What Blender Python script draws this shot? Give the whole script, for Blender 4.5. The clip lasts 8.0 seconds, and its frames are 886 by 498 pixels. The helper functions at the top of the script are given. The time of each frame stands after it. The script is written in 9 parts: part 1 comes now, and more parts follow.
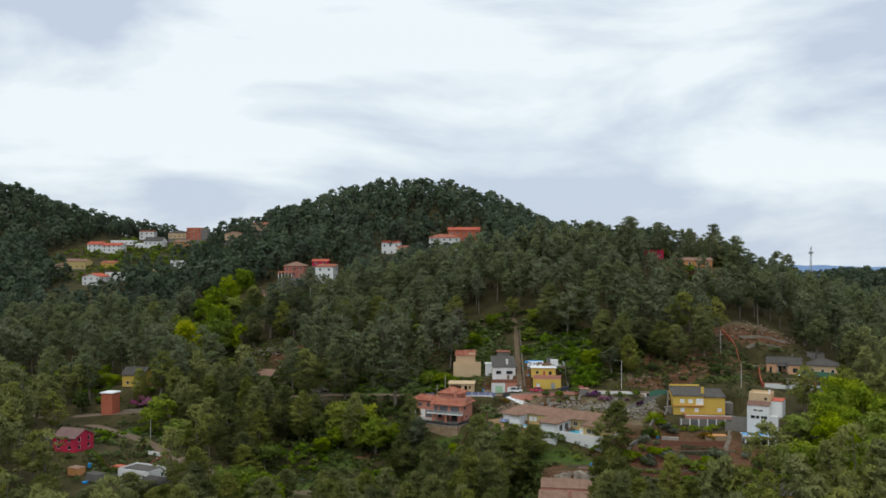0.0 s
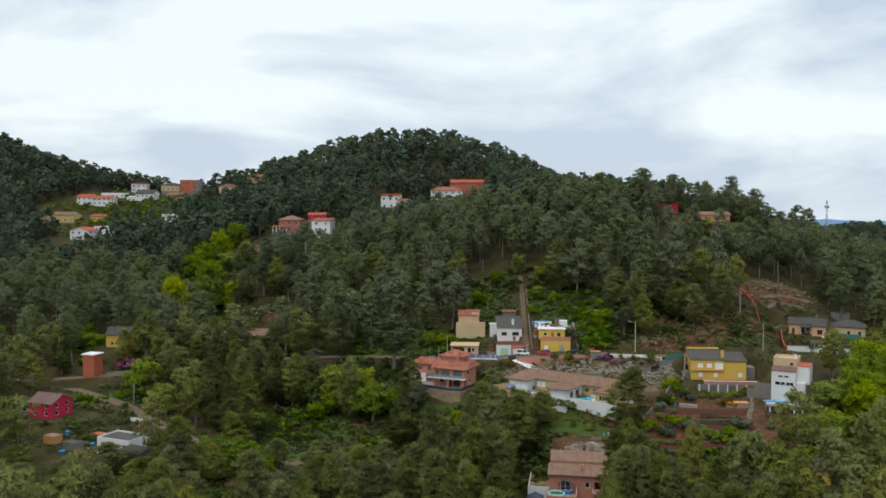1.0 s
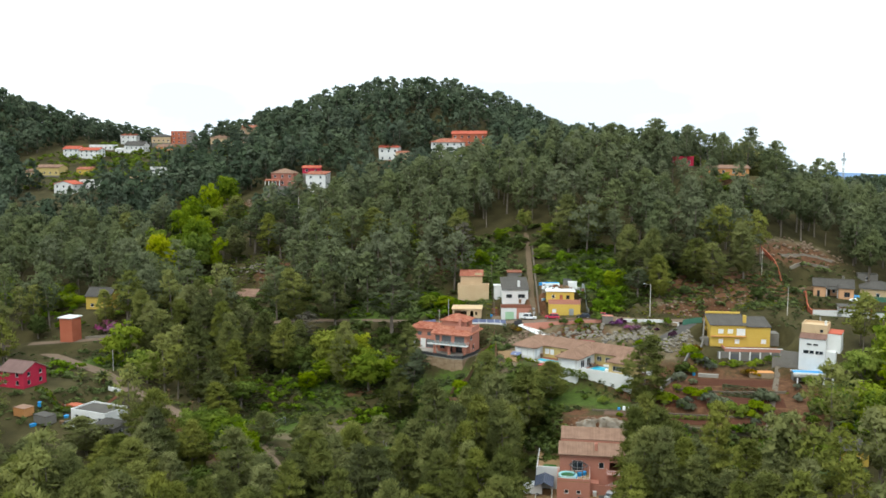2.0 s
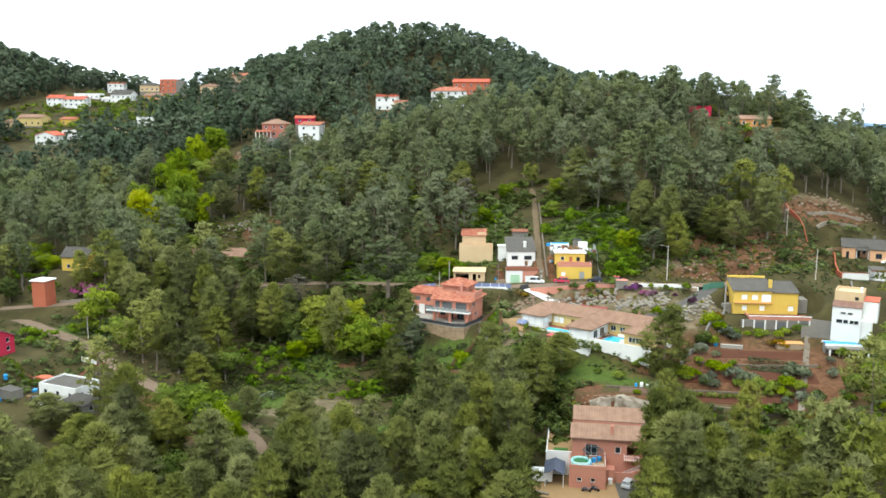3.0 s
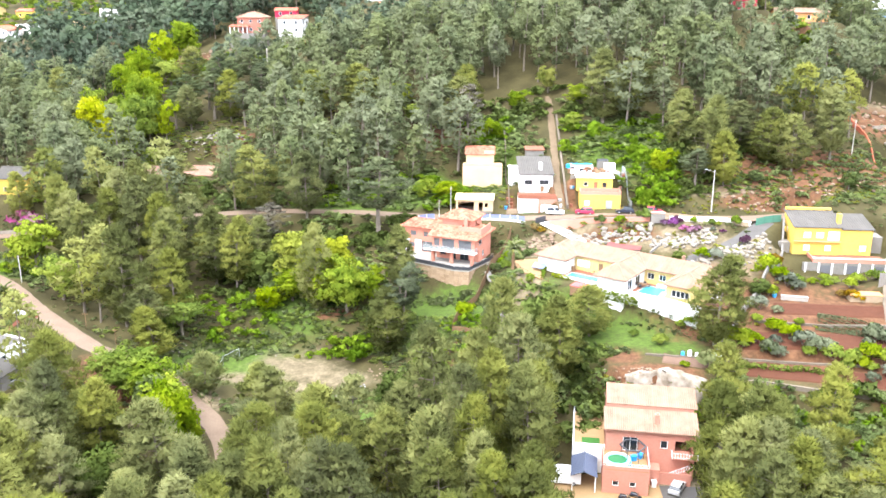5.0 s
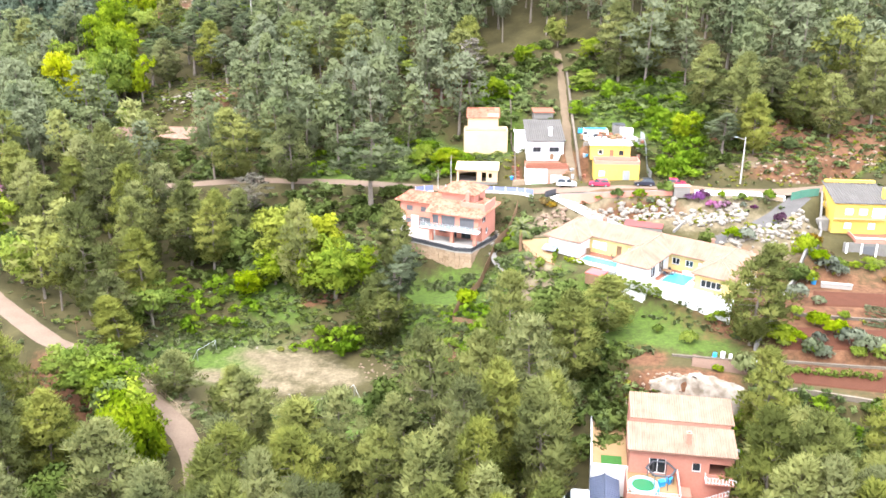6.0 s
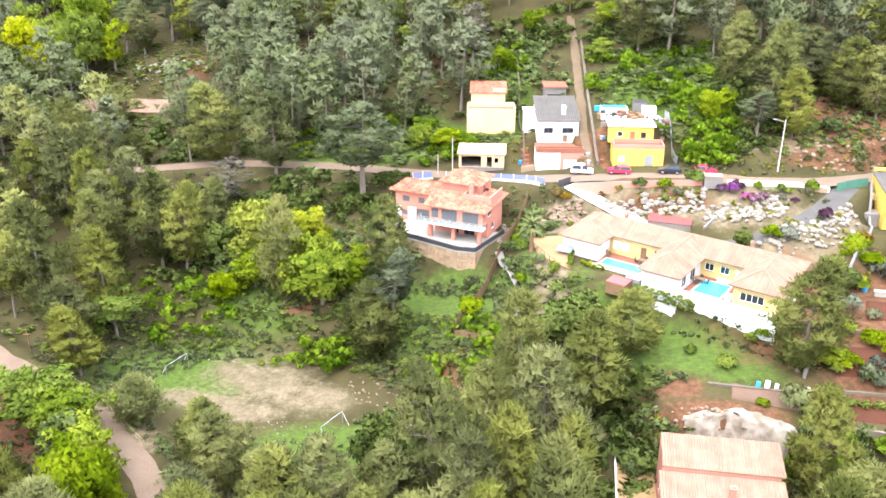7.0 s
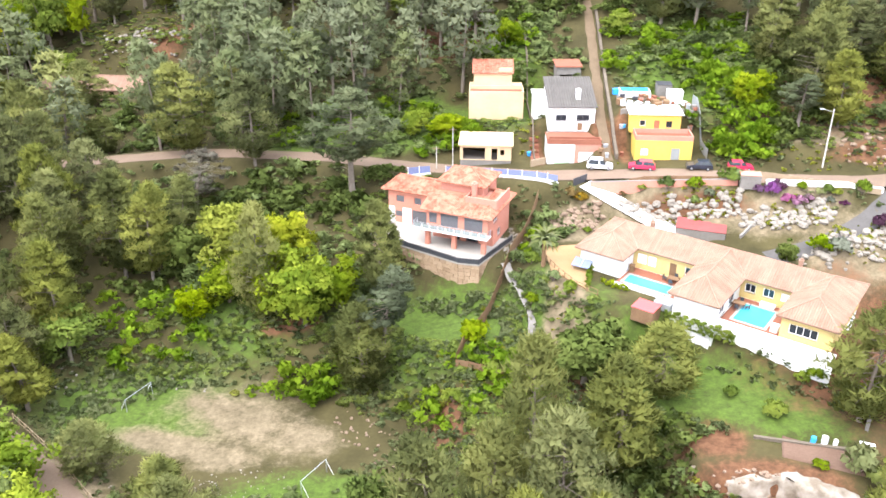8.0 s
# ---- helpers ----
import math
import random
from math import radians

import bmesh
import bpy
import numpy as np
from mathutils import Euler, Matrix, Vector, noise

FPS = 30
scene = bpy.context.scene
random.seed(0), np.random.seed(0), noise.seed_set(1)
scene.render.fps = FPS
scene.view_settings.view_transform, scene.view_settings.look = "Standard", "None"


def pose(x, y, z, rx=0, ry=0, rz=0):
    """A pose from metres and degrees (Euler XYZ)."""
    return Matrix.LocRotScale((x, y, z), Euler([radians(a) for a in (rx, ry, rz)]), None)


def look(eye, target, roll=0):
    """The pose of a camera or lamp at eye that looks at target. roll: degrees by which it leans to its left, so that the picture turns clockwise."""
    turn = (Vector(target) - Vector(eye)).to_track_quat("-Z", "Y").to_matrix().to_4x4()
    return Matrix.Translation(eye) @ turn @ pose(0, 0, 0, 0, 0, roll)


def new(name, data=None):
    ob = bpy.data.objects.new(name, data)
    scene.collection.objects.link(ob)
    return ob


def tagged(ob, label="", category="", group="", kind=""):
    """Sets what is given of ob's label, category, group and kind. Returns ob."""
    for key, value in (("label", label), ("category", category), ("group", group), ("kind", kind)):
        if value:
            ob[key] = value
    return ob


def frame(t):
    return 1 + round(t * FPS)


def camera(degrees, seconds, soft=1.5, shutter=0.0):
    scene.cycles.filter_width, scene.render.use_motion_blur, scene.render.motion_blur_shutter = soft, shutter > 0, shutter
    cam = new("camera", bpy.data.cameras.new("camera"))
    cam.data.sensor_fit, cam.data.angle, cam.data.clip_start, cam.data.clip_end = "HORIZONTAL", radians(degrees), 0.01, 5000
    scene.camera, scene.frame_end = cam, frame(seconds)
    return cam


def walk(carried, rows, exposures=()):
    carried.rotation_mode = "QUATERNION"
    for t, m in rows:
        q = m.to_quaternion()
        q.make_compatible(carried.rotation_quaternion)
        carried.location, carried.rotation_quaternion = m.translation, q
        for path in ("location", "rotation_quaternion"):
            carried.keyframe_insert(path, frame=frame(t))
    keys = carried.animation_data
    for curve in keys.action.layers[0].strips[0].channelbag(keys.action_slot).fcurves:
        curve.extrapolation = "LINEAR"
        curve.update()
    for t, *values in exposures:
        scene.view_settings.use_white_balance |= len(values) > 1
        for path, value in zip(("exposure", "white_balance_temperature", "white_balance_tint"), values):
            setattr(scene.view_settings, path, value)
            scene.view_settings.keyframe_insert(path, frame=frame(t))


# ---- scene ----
cam = camera(54.3, 8.0, soft=1.6)
METRES, EYE, TILT, LEAN, TURN = 160.0, 70.0, 0.0, 0.0, 0.0
ROWS = [
    (0.0, 0.0, 0.0, 0.0, -0.0, 0.0, -0.0),
    (0.5, -0.0001, 0.0619, -0.0011, 0.05, -1.51, -0.05),
    (1.0, -0.0, 0.1238, -0.0006, 0.14, -3.08, -0.08),
    (1.5, -0.0003, 0.1857, 0.0, 0.18, -4.65, -0.1),
    (3.0, 0.0002, 0.3711, 0.001, 0.27, -9.54, -0.12),
    (3.5, -0.0, 0.433, 0.0003, 0.29, -11.23, -0.13),
    (4.0, -0.0008, 0.4945, -0.0001, 0.3, -12.86, -0.15),
    (4.5, -0.0008, 0.5566, 0.0012, 0.31, -14.64, -0.15),
    (6.0, -0.0013, 0.7445, 0.0058, 0.26, -20.05, -0.1),
    (6.5, -0.0012, 0.8081, 0.0082, 0.25, -21.61, -0.11),
    (7.0, -0.0017, 0.8725, 0.0104, 0.3, -23.13, -0.08),
    (7.5, -0.0015, 0.9372, 0.0129, 0.25, -24.68, -0.05),
    (8.0, -0.0018, 0.9997, 0.0153, 0.25, -26.25, -0.01),
]
LIGHTEN = [(0.0, 0.0, 6350, 4), (1.0, 0.07, 6350, 3), (1.7, 0.58, 6400, 0), (3.0, 1.32, 6400, -1), (3.5, 1.8, 6400, 1), (4.0, 2.3, 6300, 7), (4.5, 2.68, 6220, 9), (6.0, 2.7, 6220, 12), (8.0, 2.4, 6280, 13)]
walk(cam, [(t, pose(0, 0, EYE, TILT, LEAN, TURN) @ pose(METRES * x, METRES * y, METRES * z, 90 + pitch, roll, yaw)) for t, x, y, z, yaw, pitch, roll in ROWS], LIGHTEN)

# ---- sky and light ----
world = bpy.data.worlds.new("overcast_sky")
scene.world = world
world.use_nodes = True
wn, wl = world.node_tree.nodes, world.node_tree.links
wn.clear()
w_out, w_bg = wn.new("ShaderNodeOutputWorld"), wn.new("ShaderNodeBackground")
w_sky, w_co, w_map = wn.new("ShaderNodeTexSky"), wn.new("ShaderNodeTexCoord"), wn.new("ShaderNodeMapping")
w_sky.sky_type, w_sky.sun_disc = "NISHITA", False
w_sky.sun_elevation, w_sky.sun_rotation = radians(50), radians(200)
w_map.inputs["Scale"].default_value = (1.0, 1.0, 3.2)
w_noise, w_ramp = wn.new("ShaderNodeTexNoise"), wn.new("ShaderNodeValToRGB")
w_noise.inputs["Scale"].default_value, w_noise.inputs["Detail"].default_value, w_noise.inputs["Roughness"].default_value = 2.1, 6, 0.52
w_noise.inputs["Distortion"].default_value = 0.3
w_ramp.color_ramp.elements[0].position, w_ramp.color_ramp.elements[0].color = 0.43, (0.60, 0.65, 0.78, 1)
w_ramp.color_ramp.elements[1].position, w_ramp.color_ramp.elements[1].color = 0.565, (0.93, 0.96, 1.0, 1)
w_scale, w_mix = wn.new("ShaderNodeVectorMath"), wn.new("ShaderNodeMix")
w_scale.operation = "SCALE"
w_scale.inputs["Scale"].default_value = 0.1
w_mix.data_type = "RGBA"
w_mix.inputs["Factor"].default_value = 0.93
wl.new(w_co.outputs["Generated"], w_map.inputs["Vector"])
wl.new(w_map.outputs["Vector"], w_noise.inputs["Vector"])
wl.new(w_noise.outputs["Fac"], w_ramp.inputs["Fac"])
wl.new(w_sky.outputs["Color"], w_scale.inputs[0])
wl.new(w_scale.outputs["Vector"], w_mix.inputs["A"])
wl.new(w_ramp.outputs["Color"], w_mix.inputs["B"])
w_sep, w_rise, w_gain = wn.new("ShaderNodeSeparateXYZ"), wn.new("ShaderNodeMapRange"), wn.new("ShaderNodeVectorMath")
w_rise.interpolation_type = "SMOOTHSTEP"
w_rise.inputs["From Min"].default_value, w_rise.inputs["From Max"].default_value = 0.22, 0.85
w_rise.inputs["To Min"].default_value, w_rise.inputs["To Max"].default_value = 1.0, 1.5  # the overcast is brighter overhead
w_gain.operation = "SCALE"
wl.new(w_co.outputs["Generated"], w_sep.inputs["Vector"])
wl.new(w_sep.outputs["Z"], w_rise.inputs["Value"])
wl.new(w_rise.outputs["Result"], w_gain.inputs["Scale"])
wl.new(w_mix.outputs["Result"], w_gain.inputs[0])
wl.new(w_gain.outputs["Vector"], w_bg.inputs["Color"])
w_bg.inputs["Strength"].default_value = 1.0
wl.new(w_bg.outputs["Background"], w_out.inputs["Surface"])
sun = new("sun", bpy.data.lights.new("sun", "SUN"))
sun.data.energy, sun.data.angle, sun.data.color = 0.9, radians(40), (1.0, 0.96, 0.9)
sun.matrix_world = look((-40, -80, 160), (0, 0, 0))


# ---- materials ----
def surface(name, dark, light, rough=0.85, scale=1.0, bump=0.2, fine=14.0, metal=0.0, isle=0.0, stain=0.25, coat=0.0, mottle=0.0):
    """Two scales of variation: broad stains and fine grain, with a relief of the grain."""
    m = bpy.data.materials.new(name)
    m.use_nodes = True
    n, l = m.node_tree.nodes, m.node_tree.links
    b = n["Principled BSDF"]
    b.inputs["Roughness"].default_value, b.inputs["Metallic"].default_value = rough, metal
    b.inputs["Coat Weight"].default_value = coat
    b.inputs["Specular IOR Level"].default_value = 0.5 if rough < 0.8 else 0.12  # coarse, dusty surfaces hardly shine
    geo, broad, grain = n.new("ShaderNodeNewGeometry"), n.new("ShaderNodeTexNoise"), n.new("ShaderNodeTexNoise")
    broad.inputs["Scale"].default_value, broad.inputs["Detail"].default_value = 0.35 * scale, 5
    grain.inputs["Scale"].default_value, grain.inputs["Detail"].default_value = fine * 0.25 * scale, 3
    l.new(geo.outputs["Position"], broad.inputs["Vector"])
    l.new(geo.outputs["Position"], grain.inputs["Vector"])
    ramp = n.new("ShaderNodeMapRange")
    ramp.inputs["From Min"].default_value, ramp.inputs["From Max"].default_value = 0.35, 0.65
    l.new(broad.outputs["Fac"], ramp.inputs["Value"])
    mix = n.new("ShaderNodeMix")
    mix.data_type = "RGBA"
    mix.inputs["A"].default_value, mix.inputs["B"].default_value = (*dark, 1), (*light, 1)
    add = n.new("ShaderNodeMath")
    add.operation, add.inputs[1].default_value = "MULTIPLY_ADD", 1 - stain
    l.new(grain.outputs["Fac"], add.inputs[0])
    half = n.new("ShaderNodeMath")
    half.operation, half.inputs[1].default_value = "MULTIPLY", stain
    l.new(ramp.outputs["Result"], half.inputs[0])
    l.new(half.outputs[0], add.inputs[2])
    last = add
    if isle:
        wob = n.new("ShaderNodeMath")
        wob.operation, wob.inputs[1].default_value = "MULTIPLY_ADD", isle
        whole, each = n.new("ShaderNodeObjectInfo"), n.new("ShaderNodeMath")
        each.operation = "ADD"
        l.new(geo.outputs["Random Per Island"], each.inputs[0])
        l.new(whole.outputs["Random"], each.inputs[1])
        wrap = n.new("ShaderNodeMath")
        wrap.operation = "FRACT"
        l.new(each.outputs[0], wrap.inputs[0])
        l.new(wrap.outputs[0], wob.inputs[0])
        less = n.new("ShaderNodeMath")
        less.operation, less.inputs[1].default_value = "SUBTRACT", isle / 2
        l.new(add.outputs[0], less.inputs[0])
        l.new(less.outputs[0], wob.inputs[2])
        last = wob
    if mottle:  # tile by tile
        cell, grey, tint = n.new("ShaderNodeTexVoronoi"), n.new("ShaderNodeSeparateColor"), n.new("ShaderNodeMath")
        cell.inputs["Scale"].default_value = 2.0
        l.new(geo.outputs["Position"], cell.inputs["Vector"])
        l.new(cell.outputs["Color"], grey.inputs["Color"])
        tint.operation, tint.inputs[1].default_value = "MULTIPLY_ADD", mottle
        l.new(grey.outputs["Red"], tint.inputs[0])
        sunk = n.new("ShaderNodeMath")
        sunk.operation, sunk.inputs[1].default_value = "SUBTRACT", mottle / 2
        l.new(last.outputs[0], sunk.inputs[0])
        l.new(sunk.outputs[0], tint.inputs[2])
        last = tint
    l.new(last.outputs[0], mix.inputs["Factor"])
    l.new(mix.outputs["Result"], b.inputs["Base Color"])
    if bump:
        bp = n.new("ShaderNodeBump")
        bp.inputs["Strength"].default_value, bp.inputs["Distance"].default_value = bump, 0.05
        l.new(grain.outputs["Fac"], bp.inputs["Height"])
        l.new(bp.outputs["Normal"], b.inputs["Normal"])
    return m


def leafage(name, deep, mid, bright, patch=0.13, glow=0.32, vary=0.3):
    """Foliage: a tone for each tree from a broad noise, each leaf spray a little different, light passing through."""
    m = bpy.data.materials.new(name)
    m.use_nodes = True
    n, l = m.node_tree.nodes, m.node_tree.links
    n.clear()
    out, mixs = n.new("ShaderNodeOutputMaterial"), n.new("ShaderNodeMixShader")
    dif, tra = n.new("ShaderNodeBsdfDiffuse"), n.new("ShaderNodeBsdfTranslucent")
    geo, info, broad, ramp = n.new("ShaderNodeNewGeometry"), n.new("ShaderNodeObjectInfo"), n.new("ShaderNodeTexNoise"), n.new("ShaderNodeValToRGB")
    broad.inputs["Scale"].default_value, broad.inputs["Detail"].default_value = patch, 2
    l.new(geo.outputs["Position"], broad.inputs["Vector"])
    def scaled(socket, gain, more=None):
        k = n.new("ShaderNodeMath")
        k.operation, k.inputs[1].default_value = "MULTIPLY_ADD", gain
        l.new(socket, k.inputs[0])
        if more is None:
            k.inputs[2].default_value = -0.5 * gain
        else:
            l.new(more, k.inputs[2])
        return k.outputs[0]
    low = n.new("ShaderNodeMath")
    low.operation, low.inputs[1].default_value = "ADD", 0.5 - 0.11 - 0.22
    tone = n.new("ShaderNodeAttribute")
    tone.attribute_name = "tone"
    l.new(scaled(geo.outputs["Random Per Island"], 0.22, scaled(info.outputs["Random"], 0.44, scaled(tone.outputs["Fac"], 0.36, scaled(broad.outputs["Fac"], 1.7)))), low.inputs[0])
    l.new(low.outputs[0], ramp.inputs["Fac"])
    e = ramp.color_ramp.elements
    e[0].position, e[0].color = 0.15, (*deep, 1)
    e[1].position, e[1].color = 0.85, (*bright, 1)
    k = e.new(0.5)
    k.color = (*mid, 1)
    # tree by tree some are greyer, some fresher
    own, both, part_of, sat, hsv = n.new("ShaderNodeAttribute"), n.new("ShaderNodeMath"), n.new("ShaderNodeMath"), n.new("ShaderNodeMapRange"), n.new("ShaderNodeHueSaturation")
    own.attribute_name = "tone"
    both.operation, both.inputs[1].default_value = "MULTIPLY_ADD", 7.31
    l.new(info.outputs["Random"], both.inputs[0])
    l.new(own.outputs["Fac"], both.inputs[2])
    part_of.operation = "FRACT"
    l.new(both.outputs[0], part_of.inputs[0])
    sat.inputs["To Min"].default_value, sat.inputs["To Max"].default_value = 1.0 - vary, 1.0 + 0.7 * vary
    l.new(part_of.outputs[0], sat.inputs["Value"])
    l.new(sat.outputs["Result"], hsv.inputs["Saturation"])
    l.new(ramp.outputs["Color"], hsv.inputs["Color"])
    l.new(hsv.outputs["Color"], dif.inputs["Color"])
    l.new(hsv.outputs["Color"], tra.inputs["Color"])
    mixs.inputs["Fac"].default_value = glow
    l.new(dif.outputs[0], mixs.inputs[1])
    l.new(tra.outputs[0], mixs.inputs[2])
    l.new(mixs.outputs[0], out.inputs["Surface"])
    return m


def glass_pane(name, tone=(0.02, 0.025, 0.03)):
    m = bpy.data.materials.new(name)
    m.use_nodes = True
    b = m.node_tree.nodes["Principled BSDF"]
    b.inputs["Base Color"].default_value, b.inputs["Roughness"].default_value = (*tone, 1), 0.08
    return m


PINE = leafage("pine_needles", (0.088, 0.099, 0.031), (0.172, 0.183, 0.052), (0.262, 0.266, 0.076), glow=0.46, vary=0.18)
# hill and far needles: the haze of distance is mixed into their colour, bluer and greyer
PINE_HILL_HAZED = leafage("hill_pine_needles_hazed", (0.068, 0.085, 0.041), (0.116, 0.138, 0.067), (0.170, 0.188, 0.092), 0.11, 0.46, 0.18)
PINE_FAR_HAZED = leafage("pine_needles_far_hazed", (0.053, 0.071, 0.045), (0.084, 0.109, 0.066), (0.121, 0.147, 0.087), 0.09, 0.38, 0.18)
BROAD = leafage("broad_leaves", (0.095, 0.142, 0.012), (0.176, 0.232, 0.020), (0.275, 0.322, 0.032), 0.3, 0.44, 0.12)
THICKET = leafage("thicket_leaves", (0.07, 0.125, 0.018), (0.125, 0.195, 0.03), (0.2, 0.275, 0.045), 0.25, 0.4, 0.2)
OLDLEAF = leafage("yellow_green_leaves", (0.12, 0.14, 0.03), (0.17, 0.19, 0.05), (0.24, 0.24, 0.07), 0.3, 0.3)
OAK = leafage("dark_oak_leaves", (0.044, 0.060, 0.016), (0.078, 0.102, 0.026), (0.122, 0.148, 0.040), 0.3, 0.2, 0.15)
YELLOW_LEAF = leafage("fresh_yellow_leaves", (0.175, 0.200, 0.012), (0.285, 0.310, 0.020), (0.40, 0.405, 0.036), 0.3, 0.44, 0.12)
HERB = leafage("meadow_herbs", (0.100, 0.145, 0.018), (0.165, 0.222, 0.030), (0.235, 0.285, 0.048), 0.2, 0.44, 0.2)
SHRUB = leafage("shrub_leaves", (0.078, 0.112, 0.020), (0.136, 0.184, 0.034), (0.208, 0.262, 0.050), 0.2, 0.38)
GREY_LEAF = leafage("grey_olive_leaves", (0.095, 0.11, 0.066), (0.145, 0.16, 0.096), (0.205, 0.22, 0.14), 0.3)
RUST_LEAF = leafage("rusty_leaves", (0.10, 0.06, 0.02), (0.20, 0.13, 0.03), (0.30, 0.20, 0.05), 0.3)
FLOWER = leafage("pink_blossom", (0.10, 0.09, 0.05), (0.30, 0.09, 0.19), (0.42, 0.17, 0.28), 0.3)
PURPLE = leafage("purple_leaves", (0.05, 0.012, 0.03), (0.09, 0.03, 0.06), (0.2, 0.09, 0.2), 0.3)
DRY = leafage("dry_twigs", (0.11, 0.098, 0.07), (0.165, 0.148, 0.108), (0.23, 0.205, 0.155), 0.3)
BARK = surface("bark", (0.10, 0.075, 0.055), (0.26, 0.22, 0.18), 0.95, 2, 0.5)
CREAM = surface("cream_render", (0.470, 0.325, 0.185), (0.570, 0.425, 0.265), 0.9, 0.8, 0.15, stain=0.4)
WHITE = surface("white_render", (0.600, 0.585, 0.560), (0.740, 0.725, 0.700), 0.88, 0.8, 0.12, stain=0.45)
YELLOW = surface("yellow_render", (0.530, 0.345, 0.065), (0.630, 0.440, 0.105), 0.88, 0.8, 0.12)
PALE_YELLOW = surface("pale_yellow_render", (0.480, 0.350, 0.130), (0.580, 0.450, 0.200), 0.88, 0.8, 0.12)
PINK = surface("pink_render", (0.440, 0.172, 0.115), (0.540, 0.245, 0.175), 0.88, 0.8, 0.12)
SALMON = surface("salmon_render", (0.400, 0.165, 0.115), (0.500, 0.235, 0.172), 0.88, 0.8, 0.12)
RED = surface("crimson_render", (0.40, 0.02, 0.05), (0.52, 0.04, 0.08), 0.85, 0.8, 0.12)
BRICK = surface("red_brick", (0.360, 0.095, 0.052), (0.480, 0.160, 0.092), 0.92, 1.5, 0.3)
APRICOT = surface("apricot_render", (0.500, 0.270, 0.140), (0.600, 0.350, 0.200), 0.88, 0.8, 0.15, stain=0.4)
ORANGE = surface("orange_render", (0.480, 0.210, 0.075), (0.600, 0.300, 0.125), 0.88, 0.8, 0.12)
TILE = surface("terracotta_tiles", (0.240, 0.062, 0.036), (0.440, 0.200, 0.130), 0.9, 1.5, 0.4, isle=0.2, stain=0.4, mottle=0.6)
PALE_TILE = surface("weathered_pale_tiles", (0.195, 0.115, 0.078), (0.315, 0.199, 0.142), 0.9, 1.5, 0.4, isle=0.35, stain=0.4, mottle=0.12)
RED_TILE = surface("red_tiles", (0.380, 0.085, 0.050), (0.520, 0.155, 0.100), 0.9, 1.5, 0.4, isle=0.3)
GREY_ROOF = surface("grey_sheet_roof", (0.064, 0.057, 0.050), (0.122, 0.111, 0.098), 0.85, 1.2, 0.3, isle=0.2)
CONCRETE = surface("concrete", (0.130, 0.118, 0.102), (0.235, 0.215, 0.190), 0.92, 1.0, 0.3)
PAVING = surface("pale_paving", (0.270, 0.245, 0.210), (0.360, 0.330, 0.290), 0.9, 1.2, 0.2)
TERRA_PAVING = surface("terracotta_paving", (0.180, 0.065, 0.040), (0.265, 0.113, 0.071), 0.88, 1.2, 0.2)
STAIR = surface("worn_brown_stair", (0.080, 0.056, 0.033), (0.160, 0.115, 0.072), 0.95, 1.5, 0.4)
SAND_PAVING = surface("sandy_paving", (0.220, 0.140, 0.064), (0.310, 0.200, 0.104), 0.9, 1.2, 0.2)
ASPHALT = surface("worn_asphalt", (0.060, 0.054, 0.048), (0.108, 0.099, 0.090), 0.95, 1.0, 0.2)
DIRT = surface("pale_dirt_track", (0.122, 0.083, 0.058), (0.200, 0.145, 0.103), 0.98, 1.0, 0.3)
SOIL = surface("tilled_red_soil", (0.050, 0.018, 0.010), (0.095, 0.037, 0.020), 0.98, 1.5, 0.6)
GARDEN_STONE = surface("weathered_garden_stone", (0.085, 0.066, 0.048), (0.20, 0.165, 0.125), 0.95, 2.5, 0.6, isle=0.5)
STONE = surface("pale_stone", (0.15, 0.125, 0.095), (0.30, 0.26, 0.21), 0.95, 1.2, 0.4, isle=0.5)
OCHRE_STONE = surface("ochre_stone", (0.231, 0.150, 0.088), (0.408, 0.292, 0.190), 0.95, 1.2, 0.4, isle=0.5)
DARK_METAL = surface("dark_painted_metal", (0.03, 0.03, 0.035), (0.06, 0.06, 0.065), 0.5, 1.0, 0.0)
GREY_METAL = surface("galvanised_metal", (0.34, 0.35, 0.36), (0.50, 0.51, 0.52), 0.45, 1.0, 0.0, metal=0.6)
SHUTTER = surface("grey_shutter", (0.08, 0.08, 0.085), (0.13, 0.13, 0.135), 0.6, 1.0, 0.0)
GREEN_PAINT = surface("pale_green_paint", (0.32, 0.50, 0.30), (0.42, 0.60, 0.40), 0.7, 1.0, 0.0)
NET_GREEN = surface("green_screen", (0.05, 0.13, 0.09), (0.09, 0.20, 0.14), 0.8, 1.0, 0.0)
BLUE_PAINT = surface("blue_cover", (0.02, 0.22, 0.55), (0.04, 0.34, 0.70), 0.5, 1.0, 0.0)
BLUE_FENCE = surface("blue_grey_panel", (0.12, 0.14, 0.25), (0.19, 0.22, 0.36), 0.7, 1.0, 0.0)
WOOD = surface("brown_wood", (0.13, 0.075, 0.04), (0.26, 0.16, 0.09), 0.85, 2.0, 0.3)
PALE_WOOD = surface("pale_wood", (0.245, 0.177, 0.109), (0.354, 0.272, 0.184), 0.85, 2.0, 0.3)
WHITE_PAINT = surface("white_paint", (0.72, 0.72, 0.71), (0.84, 0.84, 0.83), 0.45, 1.0, 0.0)
CAR_WHITE = surface("white_car_paint", (0.74, 0.74, 0.74), (0.80, 0.80, 0.80), 0.3, 1.0, 0.0, coat=0.6)
CAR_RED = surface("red_car_paint", (0.42, 0.02, 0.06), (0.50, 0.03, 0.08), 0.3, 1.0, 0.0, coat=0.6)
